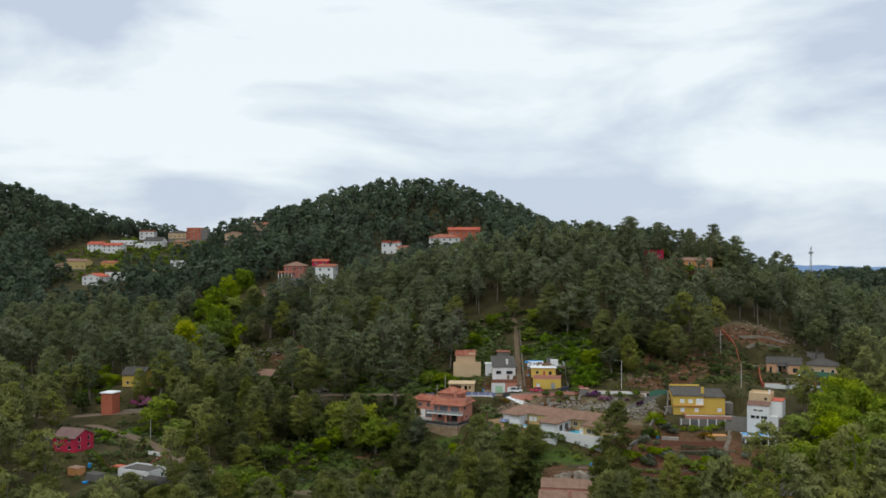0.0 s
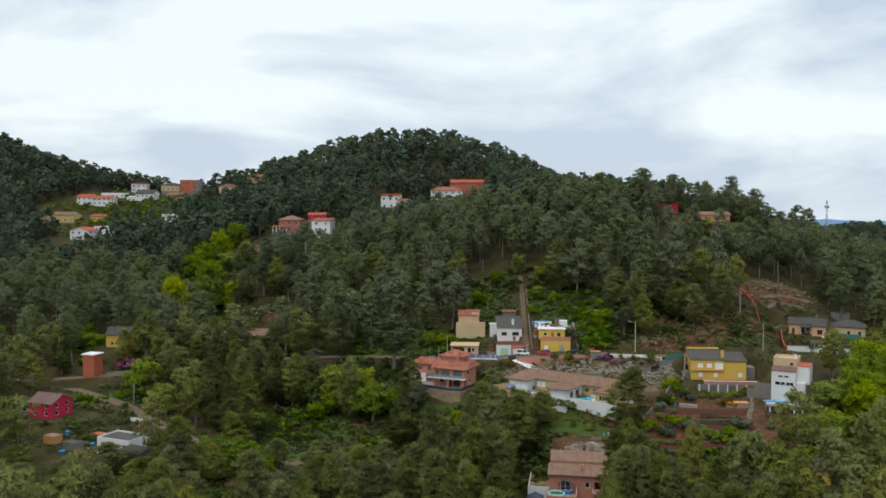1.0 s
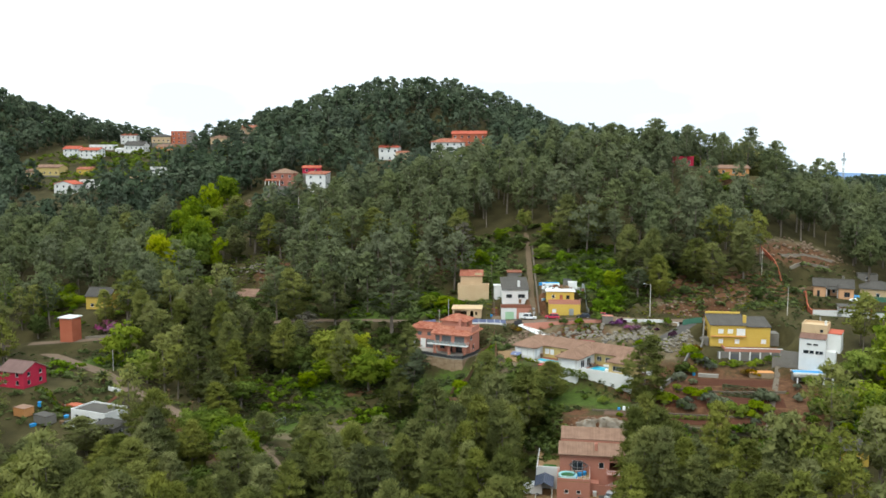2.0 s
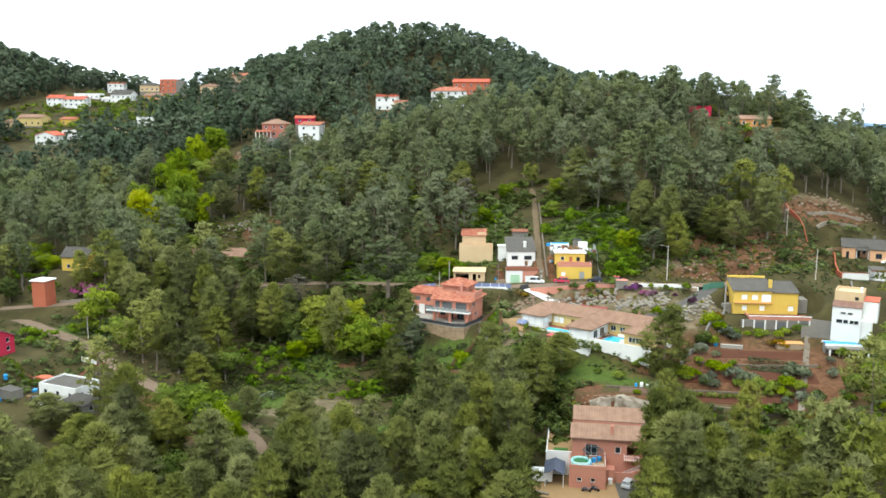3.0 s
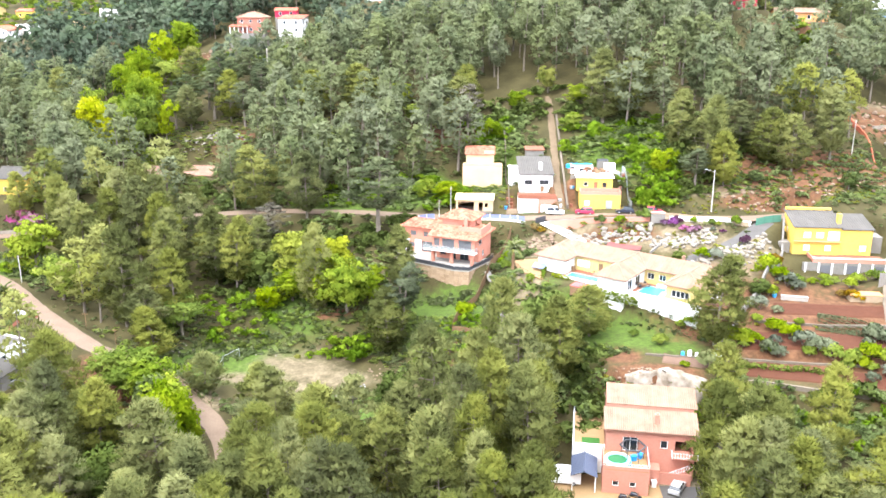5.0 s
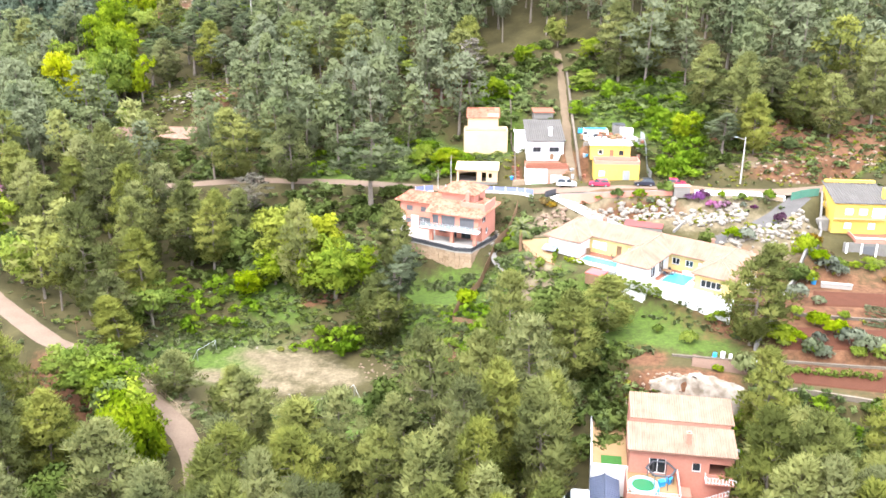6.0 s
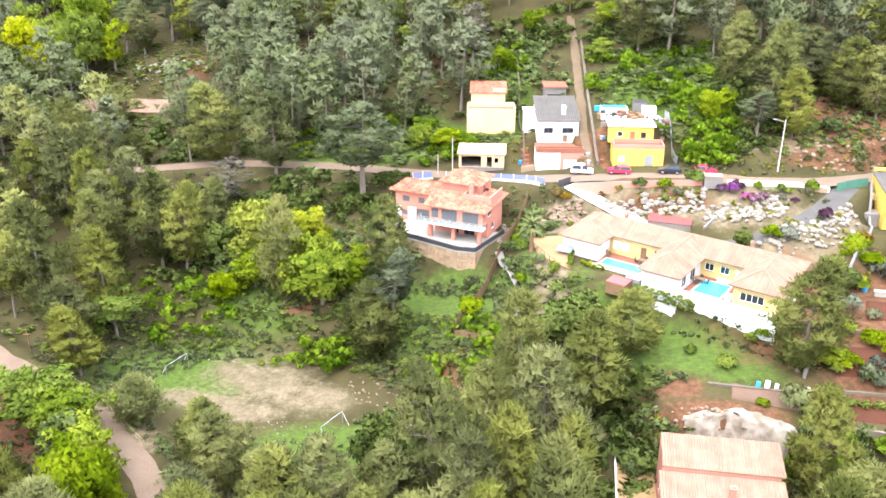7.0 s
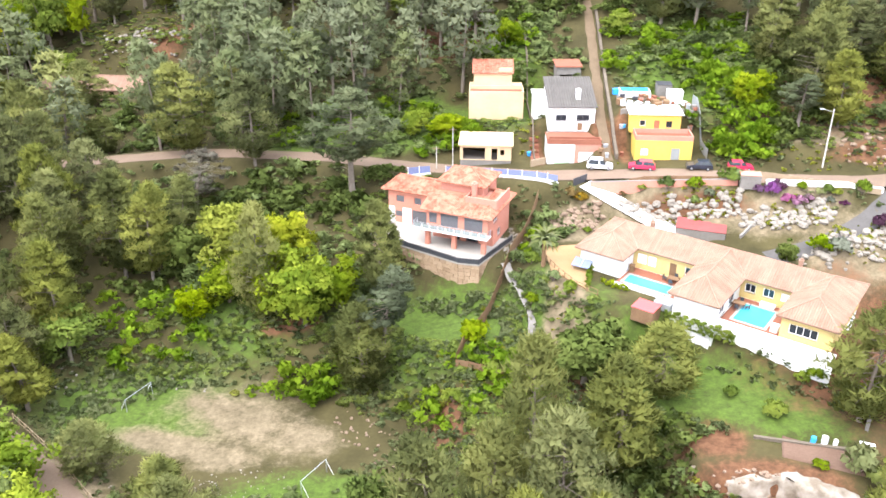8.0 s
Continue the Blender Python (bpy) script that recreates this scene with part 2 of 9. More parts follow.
CAR_DARK = surface("dark_car_paint", (0.012, 0.016, 0.03), (0.02, 0.025, 0.04), 0.3, 1.0, 0.0, coat=0.6)
CAR_GREY = surface("silver_car_paint", (0.36, 0.36, 0.36), (0.45, 0.45, 0.45), 0.3, 1.0, 0.0, coat=0.6)
RUBBER = surface("rubber", (0.015, 0.015, 0.015), (0.03, 0.03, 0.03), 0.8, 1.0, 0.0)
GLASS = glass_pane("window_glass")
WATER = glass_pane("pool_water", (0.06, 0.45, 0.62))
# blue stands in for the haze in front of the mountains
MOUNTAIN = surface("mountain_painted_haze", (0.13, 0.20, 0.33), (0.17, 0.25, 0.38), 1.0, 0.01, 0.0)

# ---- the lie of the land ----
RELIEF = [
    0.1, -0.2, -1.8, 2, 7.9, -3, 1.6, 3.7, 2.4, 3.3,
    1.6, 2.2, 1, 5.3, 1.8, -3.3, 12.9, 2.8, 7.7, 10.1,
    9.8, 8.5, 6.8, 11.2, 5.8, 5, 7.7, 5.4, -7.4, 7.3,
    21.2, 11.7, 2.6, 3.1, 3.1, 11.9, 25, 26.4, 0.1, 10.9,
    21.3, 14.2, 15.7, 16.2, 18.3, 18.2, 18.2, 13.1, 13.7, 10.2,
    22.3, 9.1, 12.3, 8.5, 14.3, 19.7, 17.9, 5.7, 3.9, 2,
    41.5, 9.1, 22.2, 16.8, 31.1, 40.6, 20.8, 8.5, 10.9, 9.3,
    79.6, 19.8, 37.8, 9.3, 14.7, 34.2, 20.9, 8, 10.9, 9.2,
]
REL_X, REL_Y, REL_S = np.arange(-400, 301, 77.7), np.arange(150, 701, 78.6), 72.0


def base_height(x, y):
    gx = np.exp(-((x[..., None] - REL_X) ** 2) / (2 * REL_S * REL_S))
    gy = np.exp(-((y[..., None] - REL_Y) ** 2) / (2 * REL_S * REL_S))
    z = np.einsum("...i,...j,ij->...", gy, gx, np.array(RELIEF).reshape(8, 10)) - 20
    z += 58 * np.exp(-((x - 470) / 200) ** 2 - ((y - 980) / 230) ** 2)
    z += 5.0 * np.exp(-((y - 188) / 20) ** 2)  # the wooded rise nearest to the start
    return z - 0.07 * np.maximum(0, np.hypot(x, y) - 1150)


# Levelled ground: (points of a line with heights, half width, width of the bank)
ROAD = [(-130, 304, 11), (-104, 306, 12.5), (-80, 309, 15.5), (-46, 313, 17), (-22, 308, 18), (-7, 301.6, 18.7), (15, 293, 20.3), (36, 290, 22), (51, 286.5, 22.4), (66, 285, 22.5), (80, 289, 22.5)]
TRACK = [(-160, 318, 9.5), (-122, 298, 9.5), (-97, 280, 8), (-86, 268.5, 6.6), (-70, 255, 4.4), (-54.5, 246.4, 1.8), (-41, 234.6, -0.8), (-36.6, 227, -1.8), (-33, 215, -4)]
DRIVE = [(70, 283.5, 22.2), (64, 277, 20.6), (55, 272, 18.2), (46, 271, 16.2)]
PADS = [
    ([(-43, 252, -1), (-16, 246, -1)], 12, 9),
    ([(-4, 287, 13.6), (5, 282, 13.6)], 6, 3),
    ([(-4, 268, 6.5), (4, 264, 8.5)], 3, 6),
    ([(22, 270, 15.6), (48, 256, 15.6)], 8.5, 6),
    ([(27, 249, 10.5), (44, 238, 11)], 4, 5),
    ([(18, 212, -1.2), (38, 214, -1.2)], 9, 4),
    ([(30, 235.5, 9.8), (44, 233.5, 10.5)], 3, 2.5),
    ([(2, 300, 20.4), (12, 299, 20.4)], 3, 4),
    ([(4, 319, 23.2), (14, 318, 23.2)], 5, 4),
    ([(18, 302, 20), (25, 301, 20.5)], 3, 4),
    ([(31, 299, 22), (40, 297, 22.2)], 4, 5),
    ([(31, 309, 28.5), (40, 308, 28.5)], 5, 4),
    ([(72, 267.5, 14), (92, 265.5, 14)], 4.5, 2.5),
    ([(74, 279.5, 16.8), (90, 278, 16.8)], 6, 1.2),
    ([(58, 256, 12.6), (84, 254, 12.8)], 6, 3),
    ([(54, 243, 11.2), (82, 240, 11.4)], 5, 3),
    ([(52, 233, 9.4), (78, 228, 9.2)], 4, 4),
    ([(93, 262, 15.2), (99, 264, 15.5)], 6, 4),
    ([(88, 252, 13.2), (96, 249, 13.2)], 4, 3),
    ([(115, 312, 26.2), (134, 305.5, 25.4)], 6, 5),
    ([(112, 296, 22.6), (130, 291, 22)], 4, 4),
    ([(-120, 306, 10.6), (-116, 304, 10.6)], 5, 6),
    ([(-116, 270, 7.5), (-108, 268, 7.5)], 7, 6),
    ([(-92, 256, 2.8), (-82, 246, 2.2)], 6, 6),
    ([(-120, 330, 18), (-114, 329, 18)], 6, 8),
    ([(-8, 503, 68), (14, 505, 70)], 9, 16),
    ([(8, 518, 75), (18, 519, 75)], 5, 8),
    ([(-14, 540, 79), (-4, 536, 77)], 6, 10),
    ([(102, 376, 62), (116, 376, 62)], 5, 12),
    ([(92, 388, 65.5), (98, 388, 65.5)], 4, 8),
    ([(-86, 354, 16.4), (-69, 352.5, 16.4)], 6, 7),
    ([(0, 440, 54), (25, 440, 55)], 6, 16),
    ([(0, 466, 58), (18, 466, 58)], 8, 12),
    ([(-6, 488, 64), (14, 488, 64)], 8, 8),
]
STEPS = [(26.6, 296, 21.8), (26.8, 305, 25.6), (27.8, 324.6, 32.4), (28.6, 341, 38.6), (28.8, 350, 42)]
RAMP = [(22, 288.6, 20.5), (24.5, 286.3, 19.8), (28.5, 283.4, 18.2), (33, 280, 16.6), (36, 277, 16.2)]
LEVELS = PADS + [(TRACK, 2.6, 5), (ROAD, 2.8, 5), (DRIVE, 2.4, 3.5), (RAMP, 1.8, 2.5), (STEPS, 1.0, 2.0)]


def near_line(x, y, line):
    """The distance from a line of points, and the line's height there."""
    best, high = np.full(x.shape, 1e9), np.zeros(x.shape)
    for (ax, ay, az), (bx, by, bz) in zip(line, line[1:]):
        k = np.clip(((x - ax) * (bx - ax) + (y - ay) * (by - ay)) / ((bx - ax) ** 2 + (by - ay) ** 2), 0, 1)
        d = np.hypot(x - ax - k * (bx - ax), y - ay - k * (by - ay))
        high = np.where(d < best, az + k * (bz - az), high)
        best = np.minimum(best, d)
    return best, high


def ground(x, y):
    x, y = np.asarray(x, float), np.asarray(y, float)
    z = base_height(x, y)
    for line, half, bank in LEVELS:
        d, high = near_line(x, y, line)
        k = np.clip((d - half) / bank, 0, 1)
        k = 1 - k * k * (3 - 2 * k)
        z = z * (1 - k) + high * k
    return z


def level(x, y):
    return float(ground(np.array([x]), np.array([y]))[0])


# ---- building blocks ----
class Geo:
    """Vertices and faces of one part."""

    def __init__(self):
        self.v, self.f = [], []

    def add(self, verts, faces):
        k = len(self.v)
        self.v += [tuple(p) for p in verts]
        self.f += [tuple(i + k for i in q) for q in faces]
        return self

    def box(self, x0, x1, y0, y1, z0, z1):
        c = [(x, y, z) for z in (z0, z1) for y in (y0, y1) for x in (x0, x1)]
        return self.add(c, [(0, 2, 3, 1), (4, 5, 7, 6), (0, 1, 5, 4), (2, 6, 7, 3), (0, 4, 6, 2), (1, 3, 7, 5)])

    def soft(self, x0, x1, y0, y1, z0, z1, b=0.05):
        """A box with its upper and upright edges taken off."""
        ring = [(x0 + b, y0), (x1 - b, y0), (x1, y0 + b), (x1, y1 - b), (x1 - b, y1), (x0 + b, y1), (x0, y1 - b), (x0, y0 + b)]
        cx, cy = (x0 + x1) / 2, (y0 + y1) / 2
        top = [(x + (b if x < cx else -b), y + (b if y < cy else -b), z1) for x, y in ring]
        v = [(x, y, z0) for x, y in ring] + [(x, y, z1 - b) for x, y in ring] + top
        f = [tuple(range(7, -1, -1)), tuple(range(16, 24))]
        for r in (0, 8):
            f += [(r + i, r + (i + 1) % 8, r + 8 + (i + 1) % 8, r + 8 + i) for i in range(8)]
        return self.add(v, f)

    def tube(self, a, b, r0, r1=None, n=6):
        a, b = Vector(a), Vector(b)
        r1 = r0 if r1 is None else r1
        w = (b - a).normalized()
        u = w.orthogonal().normalized()
        t = w.cross(u)
        ring = [(math.cos(2 * math.pi * i / n), math.sin(2 * math.pi * i / n)) for i in range(n)]
        v = [a + (u * c + t * s) * r0 for c, s in ring] + [b + (u * c + t * s) * r1 for c, s in ring]
        f = [(i, (i + 1) % n, n + (i + 1) % n, n + i) for i in range(n)] + [tuple(range(n - 1, -1, -1)), tuple(range(n, 2 * n))]
        return self.add(v, f)

    def slab(self, pts, t):
        """A plate of thickness t under the outline pts (counter-clockwise from above)."""
        n = len(pts)
        v = list(pts) + [(x, y, z - t) for x, y, z in pts]
        f = [tuple(range(n)), tuple(range(2 * n - 1, n - 1, -1))] + [(i, n + i, n + (i + 1) % n, (i + 1) % n) for i in range(n)]
        return self.add(v, f)

    def ribs(self, pts, step=0.3, high=0.08):
        """Rows of tiles running down the slope of the plane outline pts."""
        p = [Vector(q) for q in pts]
        nrm = (p[1] - p[0]).cross(p[2] - p[0]).normalized()
        if nrm.z < 0:
            nrm = -nrm
        down = Vector((0, 0, -1)) + nrm * nrm.z
        if down.length < 1e-4:
            return self
        down.normalize()
        side = nrm.cross(down)
        uv = [((q - p[0]).dot(side), (q - p[0]).dot(down)) for q in p]
        lo, hi = min(u for u, _ in uv), max(u for u, _ in uv)
        k = lo + step / 2
        while k < hi:
            cross = []
            for (u0, w0), (u1, w1) in zip(uv, uv[1:] + uv[:1]):
                if (u0 - k) * (u1 - k) < 0:
                    cross.append(w0 + (w1 - w0) * (k - u0) / (u1 - u0))
            if len(cross) >= 2 and max(cross) - min(cross) > 0.3:
                a, b = min(cross), max(cross)
                lift = 0.004
                v = []
                for w in (a, b):
                    o = p[0] + side * k + down * w + nrm * lift
                    v += [o - side * step * 0.36, o - side * step * 0.15 + nrm * high, o + side * step * 0.15 + nrm * high, o + side * step * 0.36]
                self.add(v, [(0, 1, 5, 4), (1, 2, 6, 5), (2, 3, 7, 6), (0, 3, 2, 1), (4, 5, 6, 7)])
            k += step
        return self

    def wall(self, a, b, z0, z1, th, holes):
        """A wall from a to b, seen from its right, with holes (u0, u1, v0, v1) right through."""
        ax, ay = a
        L = math.hypot(b[0] - ax, b[1] - ay)
        dx, dy = (b[0] - ax) / L, (b[1] - ay) / L
        nx, ny = -dy, dx
        us = sorted({0, L, *[h for q in holes for h in q[:2]]})
        vs = sorted({z0, z1, *[z0 + h for q in holes for h in q[2:4]]})

        def void(i, j):
            if i < 0 or j < 0 or i >= len(us) - 1 or j >= len(vs) - 1:
                return None
            u, v = (us[i] + us[i + 1]) / 2, (vs[j] + vs[j + 1]) / 2 - z0
            return any(q[0] < u < q[1] and q[2] < v < q[3] for q in holes)

        def at(u, v, d):
            return (ax + dx * u + nx * d, ay + dy * u + ny * d, v)

        for i in range(len(us) - 1):
            for j in range(len(vs) - 1):
                if void(i, j):
                    continue
                u0, u1, v0, v1 = us[i], us[i + 1], vs[j], vs[j + 1]
                self.add([at(u0, v0, 0), at(u1, v0, 0), at(u1, v1, 0), at(u0, v1, 0)], [(0, 1, 2, 3)])
                self.add([at(u0, v0, th), at(u1, v0, th), at(u1, v1, th), at(u0, v1, th)], [(3, 2, 1, 0)])
                for di, dj, e in ((-1, 0, (u0, v0, u0, v1)), (1, 0, (u1, v1, u1, v0)), (0, -1, (u1, v0, u0, v0)), (0, 1, (u0, v1, u1, v1))):
                    if void(i + di, j + dj) is not False:
                        p, q = (e[0], e[1]), (e[2], e[3])
                        self.add([at(*p, 0), at(*q, 0), at(*q, th), at(*p, th)], [(0, 1, 2, 3)])
        return self


def part(name, geo, material, parent, label=""):
    """One mesh object under a thing or a part, in the thing's own axes."""
    me = bpy.data.meshes.new(name)
    me.from_pydata(geo.v, [], geo.f)
    if 16 < len(geo.v) < 6000:  # weld touching corners
        bm = bmesh.new()
        bm.from_mesh(me)
        bmesh.ops.remove_doubles(bm, verts=bm.verts, dist=0.0008)
        bm.to_mesh(me)
        bm.free()
    me.materials.append(material)
    ob = new(name, me)
    ob.parent = parent
    if label:
        ob["label"] = label
    return ob


def thing(name, m, label, category, group=""):
    ob = new(name)
    ob.matrix_world = m
    return tagged(ob, label, category, group)


def solid(name, geo, material, label, category="", kind="", group="", m=None):
    """A thing or a piece of the setting that is one mesh."""
    me = bpy.data.meshes.new(name)
    me.from_pydata(geo.v, [], geo.f)
    me.materials.append(material)
    ob = new(name, me)
    if m is not None:
        ob.matrix_world = m
    return tagged(ob, label, category, group, kind)


SIDES = {"front": lambda x0, x1, y0, y1: ((x0, y0), (x1, y0)), "right": lambda x0, x1, y0, y1: ((x1, y0), (x1, y1)),
         "back": lambda x0, x1, y0, y1: ((x1, y1), (x0, y1)), "left": lambda x0, x1, y0, y1: ((x0, y1), (x0, y0))}
FILL = {"s": ("shutter", SHUTTER), "d": ("door", WOOD), "G": ("garage_door", SHUTTER), "e": ("garage_door", GREEN_PAINT), "b": ("shutter", WHITE_PAINT), "m": ("garage_door", GREY_METAL), "r": ("door", BRICK)}


def block(root, x0, x1, y0, y1, z0, z1, mat, th=0.25, floor=True, **holes):
    """A storey or wing of a house: four walls with openings, their windows and doors, and a floor plate over it."""
    g = Geo()
    for side in ("front", "right", "back", "left"):
        a, b = SIDES[side](x0, x1, y0, y1)
        if side in ("right", "left"):  # butted between the other two
            s = th if side == "right" else -th
            a, b = (a[0], a[1] + s), (b[0], b[1] - s)
        cut = holes.get(side, [])
        if side in ("right", "left"):
            cut = [(q[0] - th, q[1] - th, *q[2:]) for q in cut]
        g.wall(a, b, z0, z1, th, cut)
        L = math.hypot(b[0] - a[0], b[1] - a[1])
        d = Vector(((b[0] - a[0]) / L, (b[1] - a[1]) / L, 0))
        n = Vector((-d.y, d.x, 0))
        o = Vector((a[0], a[1], z0))
        for u0, u1, v0, v1, kind in cut:
            if kind == "o":
                continue
            fill(root, o, d, n, u0, u1, v0, v1, kind)
    if floor:
        g.box(x0 + th, x1 - th, y0 + th, y1 - th, z1 - 0.22, z1 - 0.02)
    return part("wall", g, mat, root)


def fill(root, o, d, n, u0, u1, v0, v1, kind):
    """What closes an opening: a framed window, a shutter, a door."""
    def bar(g, a0, a1, b0, b1, c0, c1):
        p = [o + d * a + n * c + Vector((0, 0, b)) for b in (b0, b1) for c in (c0, c1) for a in (a0, a1)]
        g.add(p, [(0, 2, 3, 1), (4, 5, 7, 6), (0, 1, 5, 4), (2, 6, 7, 3), (0, 4, 6, 2), (1, 3, 7, 5)])
    if kind in FILL:
        name, mat = FILL[kind]
        g = Geo()
        rows = max(2, int((v1 - v0) / 0.3))
        h, prof = (v1 - v0 - 0.02) / rows, []
        for r in range(rows):  # ribbed: each slat stands proud of the groove over it
            k = v0 + 0.01 + h * r
            prof += [(k, 0.10), (k + h * 0.82, 0.10), (k + h * 0.86, 0.13), (k + h * 0.98, 0.13)]
        loop = prof + [(prof[-1][0], 0.17), (v0 + 0.01, 0.17)]
        m = len(loop)
        g.add([o + d * u + n * c + Vector((0, 0, b)) for u in (u0, u1) for b, c in loop], [(i, m + i, m + (i + 1) % m, (i + 1) % m) for i in range(m)] + [tuple(range(m)), tuple(range(2 * m - 1, m - 1, -1))])
        part(name, g, mat, root)
        return
    w = 0.08
    panes = max(1, round((u1 - u0) / 0.9))
    step = (u1 - u0 - w) / panes
    gaps = [(w + i * step, (i + 1) * step, w, v1 - v0 - w) for i in range(panes)]
    a = o + d * u0 + n * 0.10
    b = o + d * u1 + n * 0.10
    g = Geo().wall((a.x, a.y), (b.x, b.y), o.z + v0, o.z + v1, 0.07, gaps)
    win = part("window", g, DARK_METAL if kind == "k" else WHITE_PAINT, root)
    sill = Geo()
    bar(sill, u0 - 0.08, u1 + 0.08, v0 - 0.06, v0 - 0.004, -0.08, 0.14)
    part("sill", sill, CONCRETE, win)
    p = Geo()
    bar(p, u0 + w, u1 - w, v0 + w, v1 - w, 0.13, 0.145)
    part("pane", p, GLASS, win, "dark window glass")


def roof(root, polys, mat, t=0.14, step=0.3, name="roof"):
    g, rows = Geo(), Geo()
    for q in polys:
        g.slab(q, t)
        if step:
            rows.ribs(q, step)
    plate = part(name, g, mat, root)
    seen, up = {}, Vector((0, 0, 0.03))
    for q in polys:  # capping tiles where two slopes meet
        for a, b in zip(q, q[1:] + q[:1]):
            k = frozenset((tuple(a), tuple(b)))
            seen[k] = seen.get(k, 0) + 1
            if seen[k] == 2 and step and len(k) == 2:
                part("ridge_cap", Geo().tube(Vector(a) + up, Vector(b) + up, 0.14, 0.14, 6), mat, plate)
    if rows.v:
        tagged(part("tiling", rows, mat, plate), kind="stuff")
    return plate


def gable(x0, x1, y0, y1, ze, zr, along="x", o=0.4):
    x0, x1, y0, y1 = x0 - o, x1 + o, y0 - o, y1 + o
    if along == "x":
        m = (y0 + y1) / 2
        return [[(x0, y0, ze), (x1, y0, ze), (x1, m, zr), (x0, m, zr)], [(x0, m, zr), (x1, m, zr), (x1, y1, ze), (x0, y1, ze)]]
    m = (x0 + x1) / 2
    return [[(x0, y0, ze), (m, y0, zr), (m, y1, zr), (x0, y1, ze)], [(m, y0, zr), (x1, y0, ze), (x1, y1, ze), (m, y1, zr)]]


def hip(x0, x1, y0, y1, ze, zr, o=0.4):
    x0, x1, y0, y1 = x0 - o, x1 + o, y0 - o, y1 + o
    w, d = x1 - x0, y1 - y0
    if w >= d:
        a, b = (x0 + d / 2, (y0 + y1) / 2, zr), (x1 - d / 2, (y0 + y1) / 2, zr)
        return [[(x0, y0, ze), (x1, y0, ze), b, a], [(x1, y0, ze), (x1, y1, ze), b], [(x1, y1, ze), (x0, y1, ze), a, b], [(x0, y1, ze), (x0, y0, ze), a]]
    a, b = ((x0 + x1) / 2, y0 + w / 2, zr), ((x0 + x1) / 2, y1 - w / 2, zr)
    return [[(x0, y0, ze), (x1, y0, ze), a], [(x1, y0, ze), (x1, y1, ze), b, a], [(x1, y1, ze), (x0, y1, ze), b], [(x0, y1, ze), (x0, y0, ze), a, b]]


def shed(x0, x1, y0, y1, zf, zb, o=0.3):
    return [[(x0 - o, y0 - o, zf), (x1 + o, y0 - o, zf), (x1 + o, y1 + o, zb), (x0 - o, y1 + o, zb)]]


def gable_wall(root, x0, x1, y0, y1, ze, zr, along, mat, th=0.25):
    """The triangles of wall under a gable roof, one part at each end."""
    if along == "x":
        m = (y0 + y1) / 2
        for x in (x0, x1 - th):
            part("gable", Geo().add([(x, y0, ze), (x, y1, ze), (x, m, zr), (x + th, y0, ze), (x + th, y1, ze), (x + th, m, zr)], [(2, 1, 0), (3, 4, 5), (0, 1, 4, 3), (1, 2, 5, 4), (2, 0, 3, 5)]), mat, root)
    else:
        m = (x0 + x1) / 2
        for y in (y0, y1 - th):
            part("gable", Geo().add([(x0, y, ze), (x1, y, ze), (m, y, zr), (x0, y + th, ze), (x1, y + th, ze), (m, y + th, zr)], [(0, 1, 2), (5, 4, 3), (1, 0, 3, 4), (2, 1, 4, 5), (0, 2, 5, 3)]), mat, root)


def parapet(root, x0, x1, y0, y1, z, h, mat, th=0.2, name="parapet"):
    g = Geo()
    g.box(x0, x1, y0, y0 + th, z, z + h).box(x0, x1, y1 - th, y1, z, z + h)
    g.box(x0, x0 + th, y0 + th, y1 - th, z, z + h).box(x1 - th, x1, y0 + th, y1 - th, z, z + h)
    return part(name, g, mat, root)


def chimney(root, x, y, z0, z1, mat, s=0.35):
    g = Geo().box(x - s, x + s, y - s, y + s, z0, z1).box(x - s - 0.08, x + s + 0.08, y - s - 0.08, y + s + 0.08, z1, z1 + 0.12)
    g.box(x - s * 0.6, x + s * 0.6, y - s * 0.6, y + s * 0.6, z1 + 0.12, z1 + 0.35)
    part("chimney", g, mat, root)


def railing(root, pts, h, mat, name="railing", step=0.9, bars=3, r=0.04):
    """Posts and rails along a line of points."""
    g = Geo()
    for a, b in zip(pts, pts[1:]):
        a, b = Vector(a), Vector(b)
        n = max(1, int((b - a).length / step))
        for i in range(n + 1):
            p = a.lerp(b, i / n)
            g.box(p.x - r, p.x + r, p.y - r, p.y + r, p.z, p.z + h)
        for k in range(bars):
            zz = Vector((0, 0, h * (1 - 0.8 * k / max(1, bars - 1)) if bars > 1 else h))
            g.tube(a + zz, b + zz, r * 0.8, n=4)
    return part(name, g, mat, root)


def auto(w, h, floors, kind="w", step=3.2, ww=1.1, wh=1.2):
    """Evenly spaced windows for a wall of width w."""
    n, fh = max(1, int(w / step)), h / floors
    return [(w * (i + 0.5) / n - ww / 2, w * (i + 0.5) / n + ww / 2, f * fh + 0.9, f * fh + 0.9 + wh, kind) for f in range(floors) for i in range(n)]


